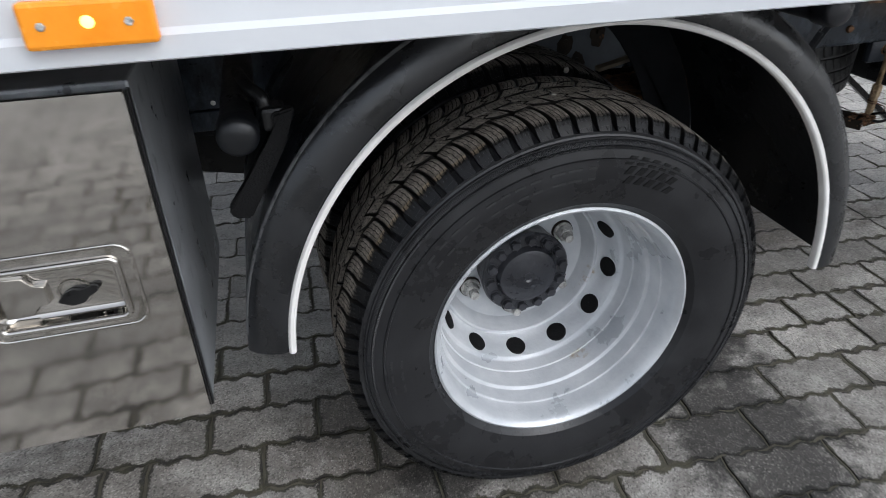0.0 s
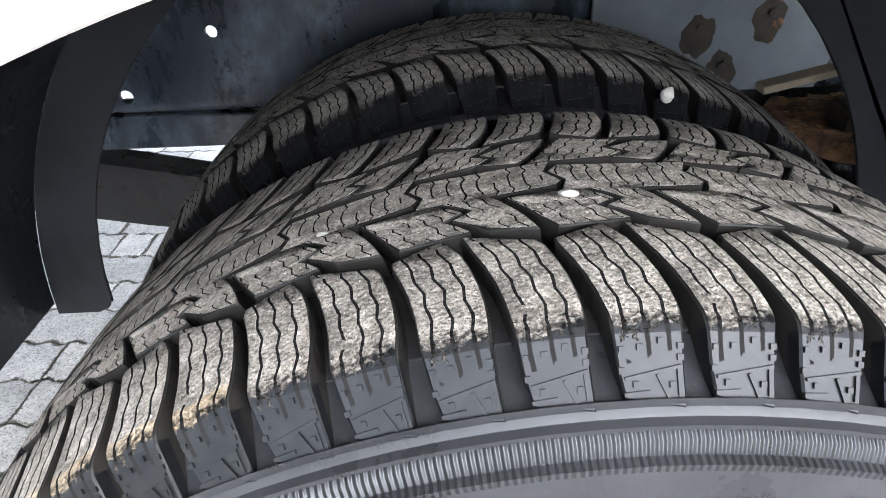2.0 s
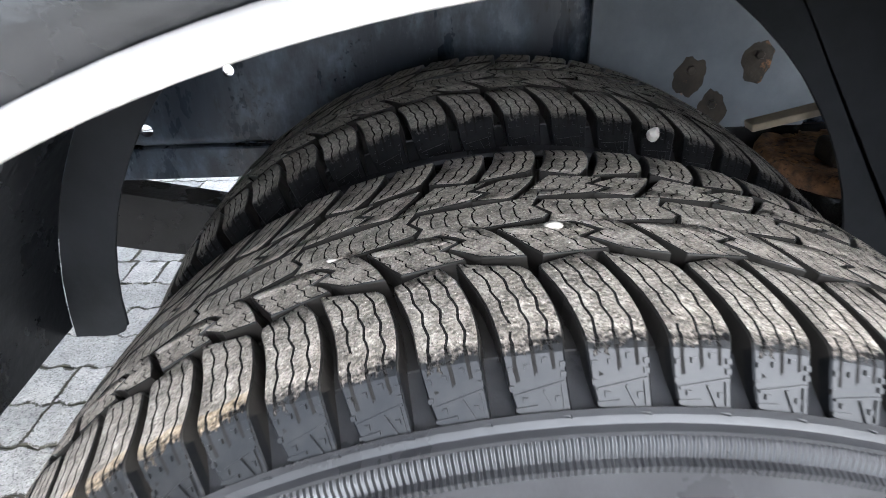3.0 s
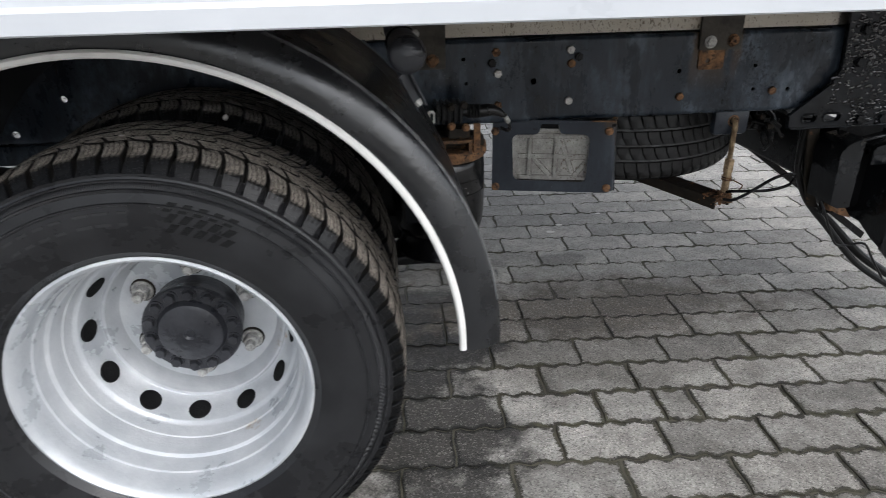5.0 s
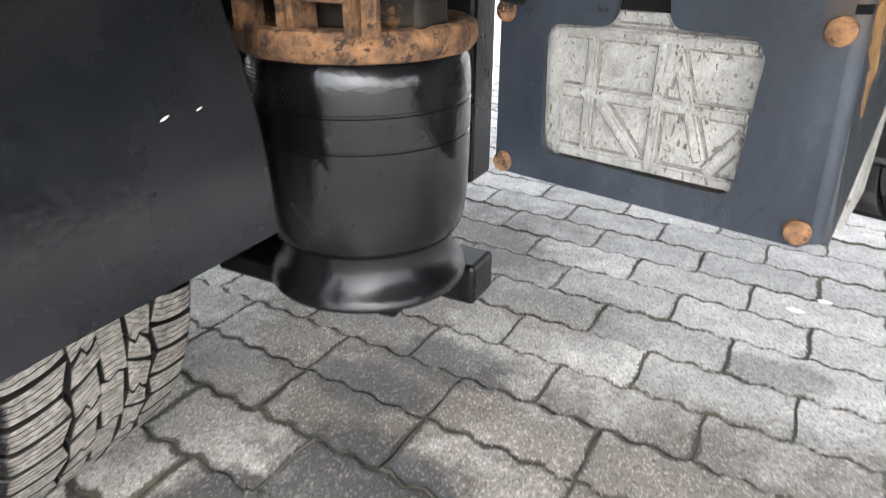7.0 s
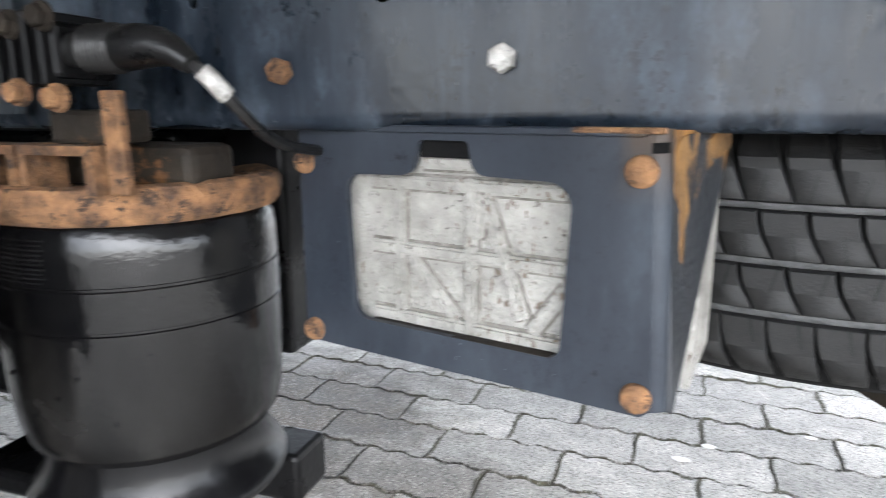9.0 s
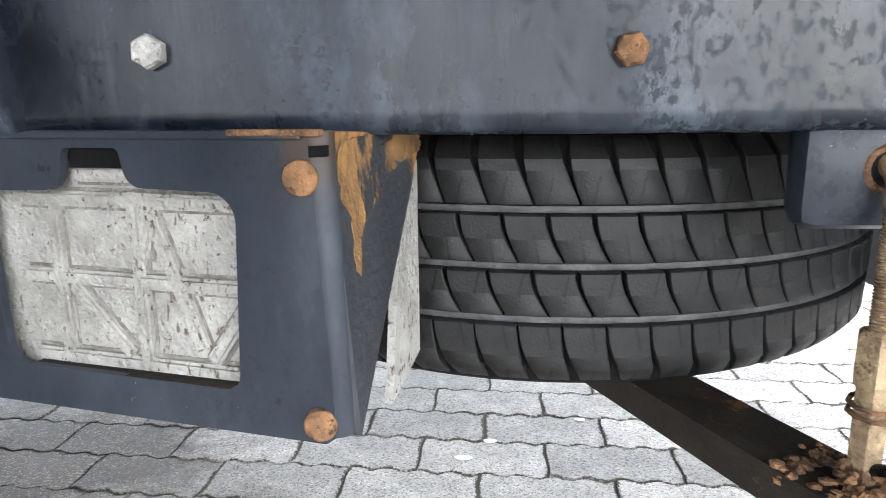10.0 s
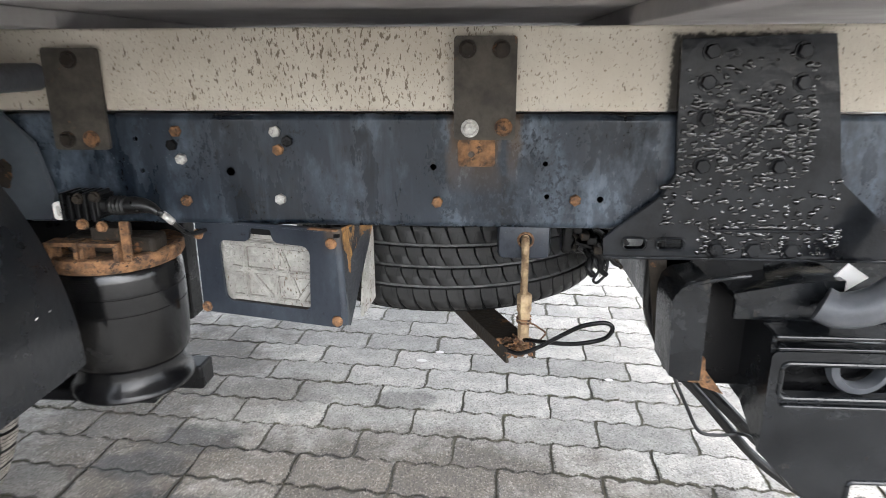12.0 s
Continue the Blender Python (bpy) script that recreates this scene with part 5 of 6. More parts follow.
# ---- air spring ----
AS = (0.529, 0.720)
AS_R = 0.118
air = thing("air_spring", (AS[0], AS[1], 0.31), "black rubber air suspension bellows with rusty bead plate", "air spring")
sleeve = [(0.080, 0.366), (0.096, 0.366), (0.106, 0.371), (0.112, 0.380), (0.1155, 0.394), (0.1185, 0.420), (0.1200, 0.455), (0.1203, 0.4885), (0.1192, 0.4895), (0.1192, 0.4912), (0.1206, 0.4920), (0.1206, 0.5235), (0.1194, 0.5245), (0.1194, 0.5265), (0.1205, 0.5275), (0.1200, 0.550), (0.1180, 0.566), (0.112, 0.576), (0.06, 0.578)]
part("bellows", add_lathe(bmesh.new(), sleeve, (*AS, 0), "z", 72), M_BELLOWS, air, smooth=True)
for a, z in ((252, 0.452), (262, 0.418), (285, 0.455), (297, 0.414), (240, 0.505), (312, 0.47), (276, 0.437), (318, 0.515)):
    d = Vector((math.cos(radians(a)), math.sin(radians(a)), 0))
    p = Vector((*AS, z)) + d * (0.1200 if z > 0.44 else 0.1185)
    part("mould_nib", add_pipe(bmesh.new(), [tuple(p - d * 0.004), tuple(p + d * 0.0024)], 0.0018, 8), M_BELLOWS, air)
# fabric-printed patch under the bead plate: rows of small raised studs
bm = bmesh.new()
for i in range(22):
    for j in range(10):
        a, z = radians(222 + 2.6 * i + (1.3 if j % 2 else 0)), 0.531 + 0.0036 * j
        d, r = Vector((math.cos(a), math.sin(a), 0)), 0.1203 - 0.0022 * max(0.0, (z - 0.55) / 0.014)
        q = Vector((*AS, z)) + d * r
        t = Vector((-d.y, d.x, 0))
        vs = [bm.verts.new(q + t * u + Vector((0, 0, v)) + d * w) for u, v, w in ((-0.0026, 0.0004, -0.001), (0, -0.0014, -0.001), (0.0026, 0.0004, -0.001), (0, 0.0018, -0.001), (0, 0.0002, 0.0016))]
        for k in range(4):
            bm.faces.new((vs[k], vs[(k + 1) % 4], vs[4]))
part("grip_patch", bm, M_GRIP, air, "studded rubber patch", kind="stuff")
part("piston", add_lathe(bmesh.new(), [(0.0001, 0.311), (0.112, 0.311), (0.1175, 0.3125), (0.1192, 0.316), (0.1185, 0.320), (0.1150, 0.3255), (0.1090, 0.333), (0.1035, 0.343), (0.1000, 0.355), (0.0985, 0.366), (0.0975, 0.385), (0.0001, 0.385)], (*AS, 0), "z", 72), M_TARLIKE, air, smooth=True)
plate_line = [(0.0001, 0.598), (0.100, 0.598), (0.110, 0.603), (0.1175, 0.6045), (0.1235, 0.602), (0.1262, 0.596), (0.1265, 0.588), (0.1245, 0.580), (0.1205, 0.5745), (0.110, 0.572), (0.06, 0.572)]
bm = add_lathe(bmesh.new(), plate_line, (*AS, 0), "z", 72)
for v in bm.verts:
    q = v.co - Vector((*AS, 0.59))
    v.co += Vector((q.x, q.y, 0)).normalized() * 0.0022 * noise.noise(v.co * 45) if q.xy.length > 0.05 else Vector((0, 0, 0))
part("bead_plate", bm, M_RUST, air, "thick rusty crimped bead plate", smooth=True)
part("axle_bracket", box(0.33, 0.60, 0.66, 0.78, 0.285, 0.3105, bevel=0.006), M_BLACK, truck)

# ---- cover with cast plate ----
cov = thing("angled_bracket_cover", (0.83, 0.72, 0.45), "grey-blue steel bracket with window over a pale cast plate", "bracket")
P0, P1 = Vector((0.668, 0.7555, 0)), Vector((0.988, 0.6755, 0))
ud = (P1 - P0).normalized()
nd = Vector((-ud.y, ud.x, 0))
PM = Matrix(((ud.x, 0, nd.x, P0.x), (ud.y, 0, nd.y, P0.y), (0, 1, 0, 0), (0, 0, 0, 1)))
W = (P1 - P0).length
bm = bmesh.new()
def corner(u, v, r, a0, a1):
    return [(u + r * math.cos(radians(a0 + (a1 - a0) * i / 5)), v + r * math.sin(radians(a0 + (a1 - a0) * i / 5))) for i in range(6)]
win = corner(0.077, 0.591, 0.015, 90, 180) + corner(0.082, 0.497, 0.016, 180, 270) + corner(0.246, 0.492, 0.011, 270, 360) + corner(0.244, 0.591, 0.018, 0, 90) + corner(0.196, 0.624, 0.014, 270, 180) + corner(0.176, 0.630, 0.005, 0, 90) + corner(0.140, 0.630, 0.005, 90, 180) + corner(0.118, 0.622, 0.015, 0, -90)
plate_with_holes(bm, [(0.010, 0.451), (W - 0.014, 0.4525), (W - 0.0068, 0.458), (W - 0.0088, 0.50), (W - 0.016, 0.646), (0.010, 0.646)], [win], 0, 0.006, PM)
part("front_plate", bm, M_PANEL, cov)
# the cast plate behind, with raised ribs and a slot at its head
bm = bmesh.new()
plate_with_holes(bm, [(0.045, 0.468), (0.280, 0.464), (0.290, 0.475), (0.290, 0.636), (0.045, 0.636)], [[(0.136, 0.626), (0.178, 0.626), (0.178, 0.633), (0.136, 0.633)]], 0.016, 0.012, PM)
# dark insert over the slot, its inner shade painted in
part("head_slot", add_prism(bmesh.new(), [(0.133, 0.6215), (0.180, 0.6215), (0.180, 0.637), (0.133, 0.637)], 0.0075, 0.003, PM), M_RECESS, cov, "dark insert standing for the slot above the cast plate")
cast = part("cast_plate", bm, M_CAST, cov, "pale ribbed cast aluminium plate")
def rib(u0, v0, u1, v1, w=0.0105):
    d = Vector((u1 - u0, v1 - v0)).normalized()
    n2 = Vector((-d.y, d.x)) * w / 2
    rb = add_prism(bmesh.new(), [(u0 + n2.x, v0 + n2.y), (u0 - n2.x, v0 - n2.y), (u1 - n2.x, v1 - n2.y), (u1 + n2.x, v1 + n2.y)], 0.0096 + random.uniform(0, 0.0008), 0.0085, PM)
    # strip beside each rib: crease shade and dirt put into its colour
    sk = Vector((-d.y, d.x)) * (w / 2 + 0.0024)
    gr = add_prism(bmesh.new(), [(u0 + sk.x, v0 + sk.y), (u0 - sk.x, v0 - sk.y), (u1 - sk.x, v1 - sk.y), (u1 + sk.x, v1 + sk.y)], 0.0152 + random.uniform(0, 0.0004), 0.003, PM)
    part("grime_line", gr, M_RIBSHADE, cast)
    bmesh.ops.bevel(rb, geom=list(rb.edges), offset=0.0022, segments=2, affect="EDGES")
    part("rib", rb, M_CAST, cast, smooth=True)
for r in ((0.078, 0.545, 0.255, 0.545), (0.078, 0.600, 0.255, 0.600), (0.078, 0.486, 0.255, 0.486), (0.108, 0.48, 0.108, 0.606), (0.176, 0.48, 0.176, 0.606), (0.118, 0.540, 0.165, 0.490), (0.185, 0.600, 0.222, 0.500), (0.180, 0.560, 0.190, 0.605), (0.228, 0.492, 0.255, 0.530), (0.130, 0.617, 0.180, 0.617)):
    rib(*r)
part("rust_line", add_prism(bmesh.new(), [(0.082, 0.4745), (0.245, 0.4745), (0.252, 0.479), (0.248, 0.4815), (0.082, 0.4805)], 0.001, 0.012, PM), M_DARKRUST, cov, "rust along the window edge")
bm = bmesh.new()
tri_pts = [(P1 - ud * 0.0145 + nd * 0.011, 0.645), (Vector((1.022, 0.795, 0)), 0.641), (Vector((1.016, 0.775, 0)), 0.60), (P1 + ud * 0.0005 + nd * 0.010, 0.456), (P1 - ud * 0.0035 + nd * 0.009, 0.460)]
lo = [bm.verts.new((p.x, p.y, z)) for p, z in tri_pts]
hi = [bm.verts.new((p.x + 0.005, p.y - 0.001, z)) for p, z in tri_pts]
bm.faces.new(lo)
bm.faces.new(hi[::-1])
for i in range(5):
    bm.faces.new((lo[i], hi[i], hi[(i + 1) % 5], lo[(i + 1) % 5]))
part("bend", add_pipe(bmesh.new(), [tuple(P1 - ud * 0.0175 + nd * 0.0112 + Vector((0, 0, 0.645))), tuple(P1 - ud * 0.0095 + nd * 0.0112 + Vector((0, 0, 0.4575)))], 0.0112, 28), M_PANEL, cov, smooth=True)
part("gusset", bm, M_GUSSET, cov, "bent side gusset with orange rust")
def gusset_spot(u, v):
    """A place on the gusset: u from its bend to its back, v the height."""
    a, b = P1 - ud * (0.0145 - 0.015 * (0.645 - v) / 0.19) + nd * 0.011, Vector((1.022, 0.795, 0))
    q = a.lerp(b, u)
    return Vector((q.x + 0.0062, q.y - 0.0012, v))


for u0, u1, v0, v1, k in ((0.02, 0.62, 0.588, 0.643, 0), (0.10, 0.42, 0.545, 0.600, 3), (0.55, 0.97, 0.622, 0.642, 6)):
    rb = bmesh.new()
    ring = [((u0 + u1) / 2 + (u1 - u0) / 2 * math.cos(a) * (1 + 0.45 * noise.noise(Vector((math.cos(a) * 2.2, math.sin(a) * 2.2, k)))), (v0 + v1) / 2 + (v1 - v0) / 2 * math.sin(a) * (1 + 0.45 * noise.noise(Vector((math.cos(a) * 2.2, math.sin(a) * 2.2, k + 9))))) for a in (2 * math.pi * i / 40 for i in range(40))]
    ring = [(min(0.98, max(0.015, u)), min(0.644, v)) for u, v in ring]
    up = [rb.verts.new(gusset_spot(u, v)) for u, v in ring]
    dn = [rb.verts.new(gusset_spot(u, v) - Vector((0.002, 0, 0))) for u, v in ring]
    rb.faces.new(up)
    for i in range(40):
        rb.faces.new((up[i], dn[i], dn[(i + 1) % 40], up[(i + 1) % 40]))
    part("rust_sheet", rb, M_ORANGE, cov, "orange rust spreading from the top corner")
part("top_lip", box(0.012, W - 0.020, -0.0035, 0.004, 0.6405, 0.6460, bevel=0.0012, m=PM @ Matrix(((1, 0, 0, 0), (0, 0, 1, 0), (0, 1, 0, 0), (0, 0, 0, 1)))), M_PANEL, cov, "folded top edge")
part("rusty_edge", box(0.262, W - 0.008, -0.0042, 0.004, 0.6425, 0.6466, bevel=0.001, m=PM @ Matrix(((1, 0, 0, 0), (0, 0, 1, 0), (0, 1, 0, 0), (0, 0, 0, 1)))), M_RUST, cov, "rust along the top edge")
part("cast_edge", add_prism(bmesh.new(), [(0.745, 0.449), (0.805, 0.468), (0.805, 0.62), (0.770, 0.60)], 1.006, 0.006, Matrix(((0.25, 0, 1, -0.19), (1, 0, 0, 0), (0, 1, 0, 0), (0, 0, 0, 1)))), M_CAST, cov, "pale dirty edge of the cast plate")
# proud dark insert, the slot's shade in its colour
part("drain_slot", add_prism(bmesh.new(), [(0.3135, 0.6305), (0.3235, 0.6310), (0.3235, 0.6375), (0.3135, 0.6370)], -0.0004, 0.006, PM), M_RECESS, cov, "small dark insert standing for a slot")
for u, v in ((0.017, 0.614), (0.020, 0.462), (0.308, 0.619), (0.313, 0.466)):
    p = PM @ Vector((u, v, 0))
    part("bolt", add_lathe(bmesh.new(), [(0.0001, -0.0052), (0.0040, -0.0056), (0.0085, -0.0050), (0.0102, -0.0036), (0.0108, -0.0015), (0.0108, 0.002)], (p.x, p.y, p.z), seg=22), M_RUST, cov, "round rusty bolt head", smooth=True)

# ---- spare wheel ----
SC, SZ = (1.15, 1.18), 0.5375
spare = thing("spare_wheel", (SC[0], SC[1], 0.44), "black spare wheel with ribbed tyre lying flat under the chassis", "wheel")
sp = [(0.22, SZ - 0.085), (0.30, SZ - 0.112), (0.345, SZ - 0.110), (0.362, SZ - 0.100), (0.369, SZ - 0.09), (0.3715, SZ), (0.369, SZ + 0.09), (0.362, SZ + 0.100), (0.345, SZ + 0.110), (0.30, SZ + 0.112), (0.22, SZ + 0.085)]
# carcass darker than the blocks: groove shade put into its colour
s_tyre = part("tyre", add_lathe(bmesh.new(), sp, (*SC, 0), "z", 120), M_RECESS, spare, "black ribbed road tyre", smooth=True)
for dz in (-0.0445, -0.0012, 0.0440):
    part("groove_line", add_lathe(bmesh.new(), [(0.3700, SZ + dz - 0.0032), (0.3745, SZ + dz - 0.0026), (0.3752, SZ + dz), (0.3745, SZ + dz + 0.0026), (0.3700, SZ + dz + 0.0032)], (*SC, 0), "z", 100), M_DUSTGROOVE, s_tyre, "dusty groove floor", smooth=True)
part("rim", add_lathe(bmesh.new(), [(0.222, SZ - 0.085), (0.20, SZ - 0.07), (0.19, SZ + 0.02), (0.09, SZ + 0.03), (0.0001, SZ + 0.03)], (*SC, 0), "z", 64), M_BLACK, spare, smooth=True)
def road_crown(t):
    q = max(0.0, abs(t) - 0.085)
    return 0.381 - 0.35 * t * t - 0.9 * q, t
PITCH = 2 * math.pi * 0.381 / 68
g = 0.0017
lean = lambda t, t0: 0.006 * (t - t0) / 0.02
rows = []
for t0, t1, flare in ((-0.100, -0.0485, 1), (-0.0405, -0.005, 0), (0.0025, 0.0400, 0), (0.0480, 0.100, 1)):
    ts = [t0 + (t1 - t0) * i / 6 for i in range(7)]
    wide_cut = lambda t: g / 2 + (0.0036 * max(0.0, (abs(t) - 0.062) / 0.036) if flare else 0.0012 * (t - t0) / (t1 - t0))
    cut = lambda t: -0.015 * math.sin((t - t0) / (t1 - t0) * 1.5)
    rows.append(block_mesh("rib_block", [(cut(t) + wide_cut(t), t) for t in ts], [(cut(t) + PITCH * 0.4 / 0.381 - wide_cut(t), t) for t in ts], road_crown, 0.008, M_SPARE))
for k, me in enumerate(rows):
    for i in range(68):
        a = 360 * (i + 0.31 * k) / 68
        a = (a + 180) % 360 - 180
        if abs(a - 6) > 86:
            continue
        m = Matrix.Translation((*SC, SZ)) @ Matrix.Rotation(radians(a), 4, "Z") @ Matrix.Rotation(radians(90), 4, "X")
        piece("rib_block", me, m, s_tyre)

# ---- spare wheel carrier ----
car = thing("spare_wheel_carrier", (1.33, 0.73, 0.37), "rusty threaded rod and beam that hold the spare wheel", "carrier")
hanger = part("hanger", box(1.272, 1.372, 0.728, 0.760, 0.578, 0.652, bevel=0.0135), M_PANEL, car, "grey-blue pressed steel hanger with a hole", smooth=True)
# no opening is cut: a dark disc carries the hole's shade
part("hole", add_lathe(bmesh.new(), [(0.0001, 0.7275), (0.0115, 0.7275), (0.0125, 0.7283)], (1.325, 0, 0.618), seg=20), M_EMBLEM, hanger, "dark disc standing for the rod hole")
part("hole_rim", add_lathe(bmesh.new(), [(0.0115, 0.7278), (0.0125, 0.7262), (0.0150, 0.7268), (0.0165, 0.7283)], (1.325, 0, 0.618), seg=20), M_RUST, hanger, "rusty hole edge")
rod_pts = smooth_line([(1.325, 0.745, 0.624), (1.3245, 0.728, 0.621), (1.3240, 0.716, 0.612), (1.3240, 0.714, 0.595)], 5)
part("hook", add_pipe(bmesh.new(), rod_pts, 0.0075, 12), M_RODRUST, car, smooth=True)
bm = bmesh.new()
zz = [0.597 - 0.0011 * i for i in range(80)]
add_pipe(bm, [(1.3240, 0.714 + 0.005 * (0.597 - z), z) for z in zz], 0.0072, 10, [0.0074 if i % 2 else 0.0062 for i in range(80)])
part("threaded_rod", bm, M_RODRUST, car, "rusty threaded rod")
bm = bmesh.new()
add_lathe(bm, [(0.0001, 0.517), (0.011, 0.517), (0.014, 0.514), (0.014, 0.482), (0.0115, 0.478), (0.0105, 0.40), (0.0001, 0.40)], (1.3255, 0.7155, 0), "z", 6)
part("long_nut", bm, M_RODRUST, car, "rusty hexagon coupling nut")
ring_pts = [(1.3255 + 0.0135 * math.cos(0.7 * i), 0.7155 + 0.0135 * math.sin(0.7 * i), 0.470 - 0.0007 * i) for i in range(22)]
part("wire", add_pipe(bmesh.new(), ring_pts + smooth_line([(1.345, 0.712, 0.455), (1.356, 0.705, 0.450), (1.366, 0.70, 0.444), (1.363, 0.70, 0.436), (1.354, 0.704, 0.424)], 4), 0.0018, 6), M_RUST, car, "twisted rusty wire", smooth=True)
BD = Vector((-0.11, 0.25, 0.004)).normalized()
BN = Vector((BD.y, -BD.x, 0))
BMX = Matrix(((BD.x, BN.x, 0, 1.322), (BD.y, BN.y, 0, 0.712), (0, 0, 1, 0.378), (0, 0, 0, 1)))
bm = bmesh.new()
add_prism(bm, [(-0.032, 0.0), (-0.032, 0.030), (0.032, 0.030), (0.032, 0.0), (0.026, 0.0), (0.026, 0.024), (-0.026, 0.024), (-0.026, 0.0)], 0.0, 0.75, BMX @ Matrix(((0, 0, 1, 0), (1, 0, 0, 0), (0, 1, 0, 0), (0, 0, 0, 1))))
part("beam", bm, M_DARKRUST, car, "dark channel beam with rust")
bm = bmesh.new()
for i in range(170):
    c = BMX @ Vector((random.uniform(-0.004, 0.05), random.uniform(-0.03, 0.02), random.uniform(0.012, 0.036)))
    s = random.uniform(0.002, 0.0055)
    vs = bmesh.ops.create_icosphere(bm, subdivisions=1, radius=s)["verts"]
    for v in vs:
        v.co = c + Vector((v.co.x * random.uniform(0.7, 1.4), v.co.y, v.co.z * 0.7))
for i in range(110):
    a, q = random.uniform(0, 6.28), random.uniform(0.008, 0.022)
    c = Vector((1.3245 + q * math.cos(a), 0.7145 + q * math.sin(a), random.uniform(0.398, 0.425) - 0.3 * (q - 0.008)))
    vs = bmesh.ops.create_icosphere(bm, subdivisions=1, radius=random.uniform(0.002, 0.005))["verts"]
    for v in vs:
        v.co = c + Vector((v.co.x * random.uniform(0.7, 1.6), v.co.y, v.co.z * random.uniform(0.6, 1.2)))
part("rust_crust", bm, M_RUST, car, "flaking rust crust round the rod foot", smooth=True)
part("handle_loop", pipe([(1.296, 0.668, 0.420), (1.316, 0.656, 0.420), (1.345, 0.652, 0.433), (1.385, 0.651, 0.457), (1.421, 0.650, 0.478), (1.450, 0.650, 0.486), (1.470, 0.650, 0.487), (1.481, 0.652, 0.478), (1.476, 0.653, 0.462), (1.458, 0.654, 0.451), (1.415, 0.656, 0.442), (1.370, 0.664, 0.440), (1.335, 0.69, 0.432), (1.326, 0.712, 0.422)], 0.0042, 10, 5), M_BLACK, car, "black bent wire handle", smooth=True)

# ---- tow plate ----
tow = thing("towing_plate", (1.72, 0.7, 0.6), "black tar-coated steel plate bolted over the frame end", "plate")
bm = bmesh.new()
plate_with_holes(bm, [(1.568, 0.975), (1.812, 0.982), (1.832, 0.89), (1.858, 0.74), (1.99, 0.625), (1.99, 0.602), (1.464, 0.600), (1.462, 0.632), (1.560, 0.71), (1.580, 0.75), (1.572, 0.87)],
                 [rounded(1.498, 1.536, 0.6145, 0.6325, 0.007, 4), rounded(1.558, 1.604, 0.6145, 0.6325, 0.007, 4)], WEB - 0.024, 0.014, XZ)
part("plate", bm, M_TAR, tow)
rr_ = random.Random(11)
bm = bmesh.new()
for i in range(840):
    z = min(0.950, max(0.640, rr_.gauss(0.835, 0.045) if i < 400 else rr_.uniform(0.66, 0.80)))
    x = rr_.uniform(1.578, 1.80) if z > 0.74 else rr_.uniform(1.56, 1.86)
    if i >= 620:
        x, z = rr_.uniform(1.625, 1.87), rr_.uniform(0.606, 0.662)
    s = rr_.uniform(0.0016, 0.0052)
    a, b = rr_.uniform(0.9, 2.0), rr_.uniform(-0.5, 0.5)
    vs = bmesh.ops.create_icosphere(bm, subdivisions=2 if s > 0.004 else 1, radius=s)["verts"]
    for v in vs:
        v.co = Vector((v.co.x * a + x, v.co.y * 0.7 + WEB - 0.0245, v.co.z * (1 + 0.4 * noise.noise(v.co * 200 + Vector((x * 90, 0, z * 90)))) + b * v.co.x + z))
part("tar_spatter", bm, M_DROP, tow, "glossy hardened tar drops", smooth=True, kind="stuff")
for x, z in ((1.618, 0.955), (1.765, 0.955), (1.616, 0.905), (1.770, 0.905), (1.620, 0.845), (1.755, 0.845), (1.622, 0.765), (1.75, 0.765)):
    part("bolt", bolt(x, WEB - 0.024, z, 0.013, 0.010, 15), M_TAR, tow)
part("ridge", box(1.655, 1.860, WEB - 0.030, WEB - 0.022, 0.648, 0.654, bevel=0.002), M_TAR, tow, "welded ridge across the plate")
for x0, x1 in ((1.496, 1.538), (1.556, 1.606)):
    out = rounded(x0, x1, 0.6125, 0.6345, 0.009, 4)
    part("slot_rim", add_pipe(bmesh.new(), [(u, WEB - 0.0255, v) for u, v in out + out[:2]], 0.0022, 8), M_TAR, tow, "raised slot rim", smooth=True)
for x in (1.66, 1.725, 1.79):
    part("bolt", bolt(x, WEB - 0.024, 0.616, 0.014, 0.011, 5), M_TAR, tow)
part("lower_flange", box(1.464, 1.99, WEB - 0.034, WEB - 0.008, 0.596, 0.602, bevel=0.002), M_TAR, tow)

# ---- tow coupling ----
cpl = thing("tow_coupling", (1.8, 0.66, 0.35), "black steel towing cross beam with coupling housing and shelves", "tow coupling")
YZ = Matrix(((0, 0, 1, 0), (1, 0, 0, 0), (0, 1, 0, 0), (0, 0, 0, 1)))  # u to y, v to z, w to x


def softened(bm, r):
    bmesh.ops.bevel(bm, geom=[e for e in bm.edges if e.calc_face_angle(0) > 0.35], offset=r, segments=2, affect="EDGES")
    return bm


# rounded end housing with a turned-over top edge
hb = add_prism(bmesh.new(), [(1.579, 0.402), (1.573, 0.540), (1.579, 0.562), (1.594, 0.576), (1.634, 0.582), (1.634, 0.394), (1.600, 0.392)], 0.620, 0.105, XZ)
part("end_housing", softened(hb, 0.011), M_GLOSS, cpl, smooth=True)
part("top_edge", add_pipe(bmesh.new(), smooth_line([(1.580, 0.618, 0.556), (1.594, 0.616, 0.574), (1.630, 0.616, 0.583), (1.668, 0.620, 0.588), (1.700, 0.630, 0.588)], 5), 0.0042, 10), M_GLOSS, cpl, "turned-over glossy edge", smooth=True)
part("recess_plate", box(1.630, 1.76, 0.722, 0.732, 0.335, 0.598, bevel=0.002), M_BLACK, cpl)
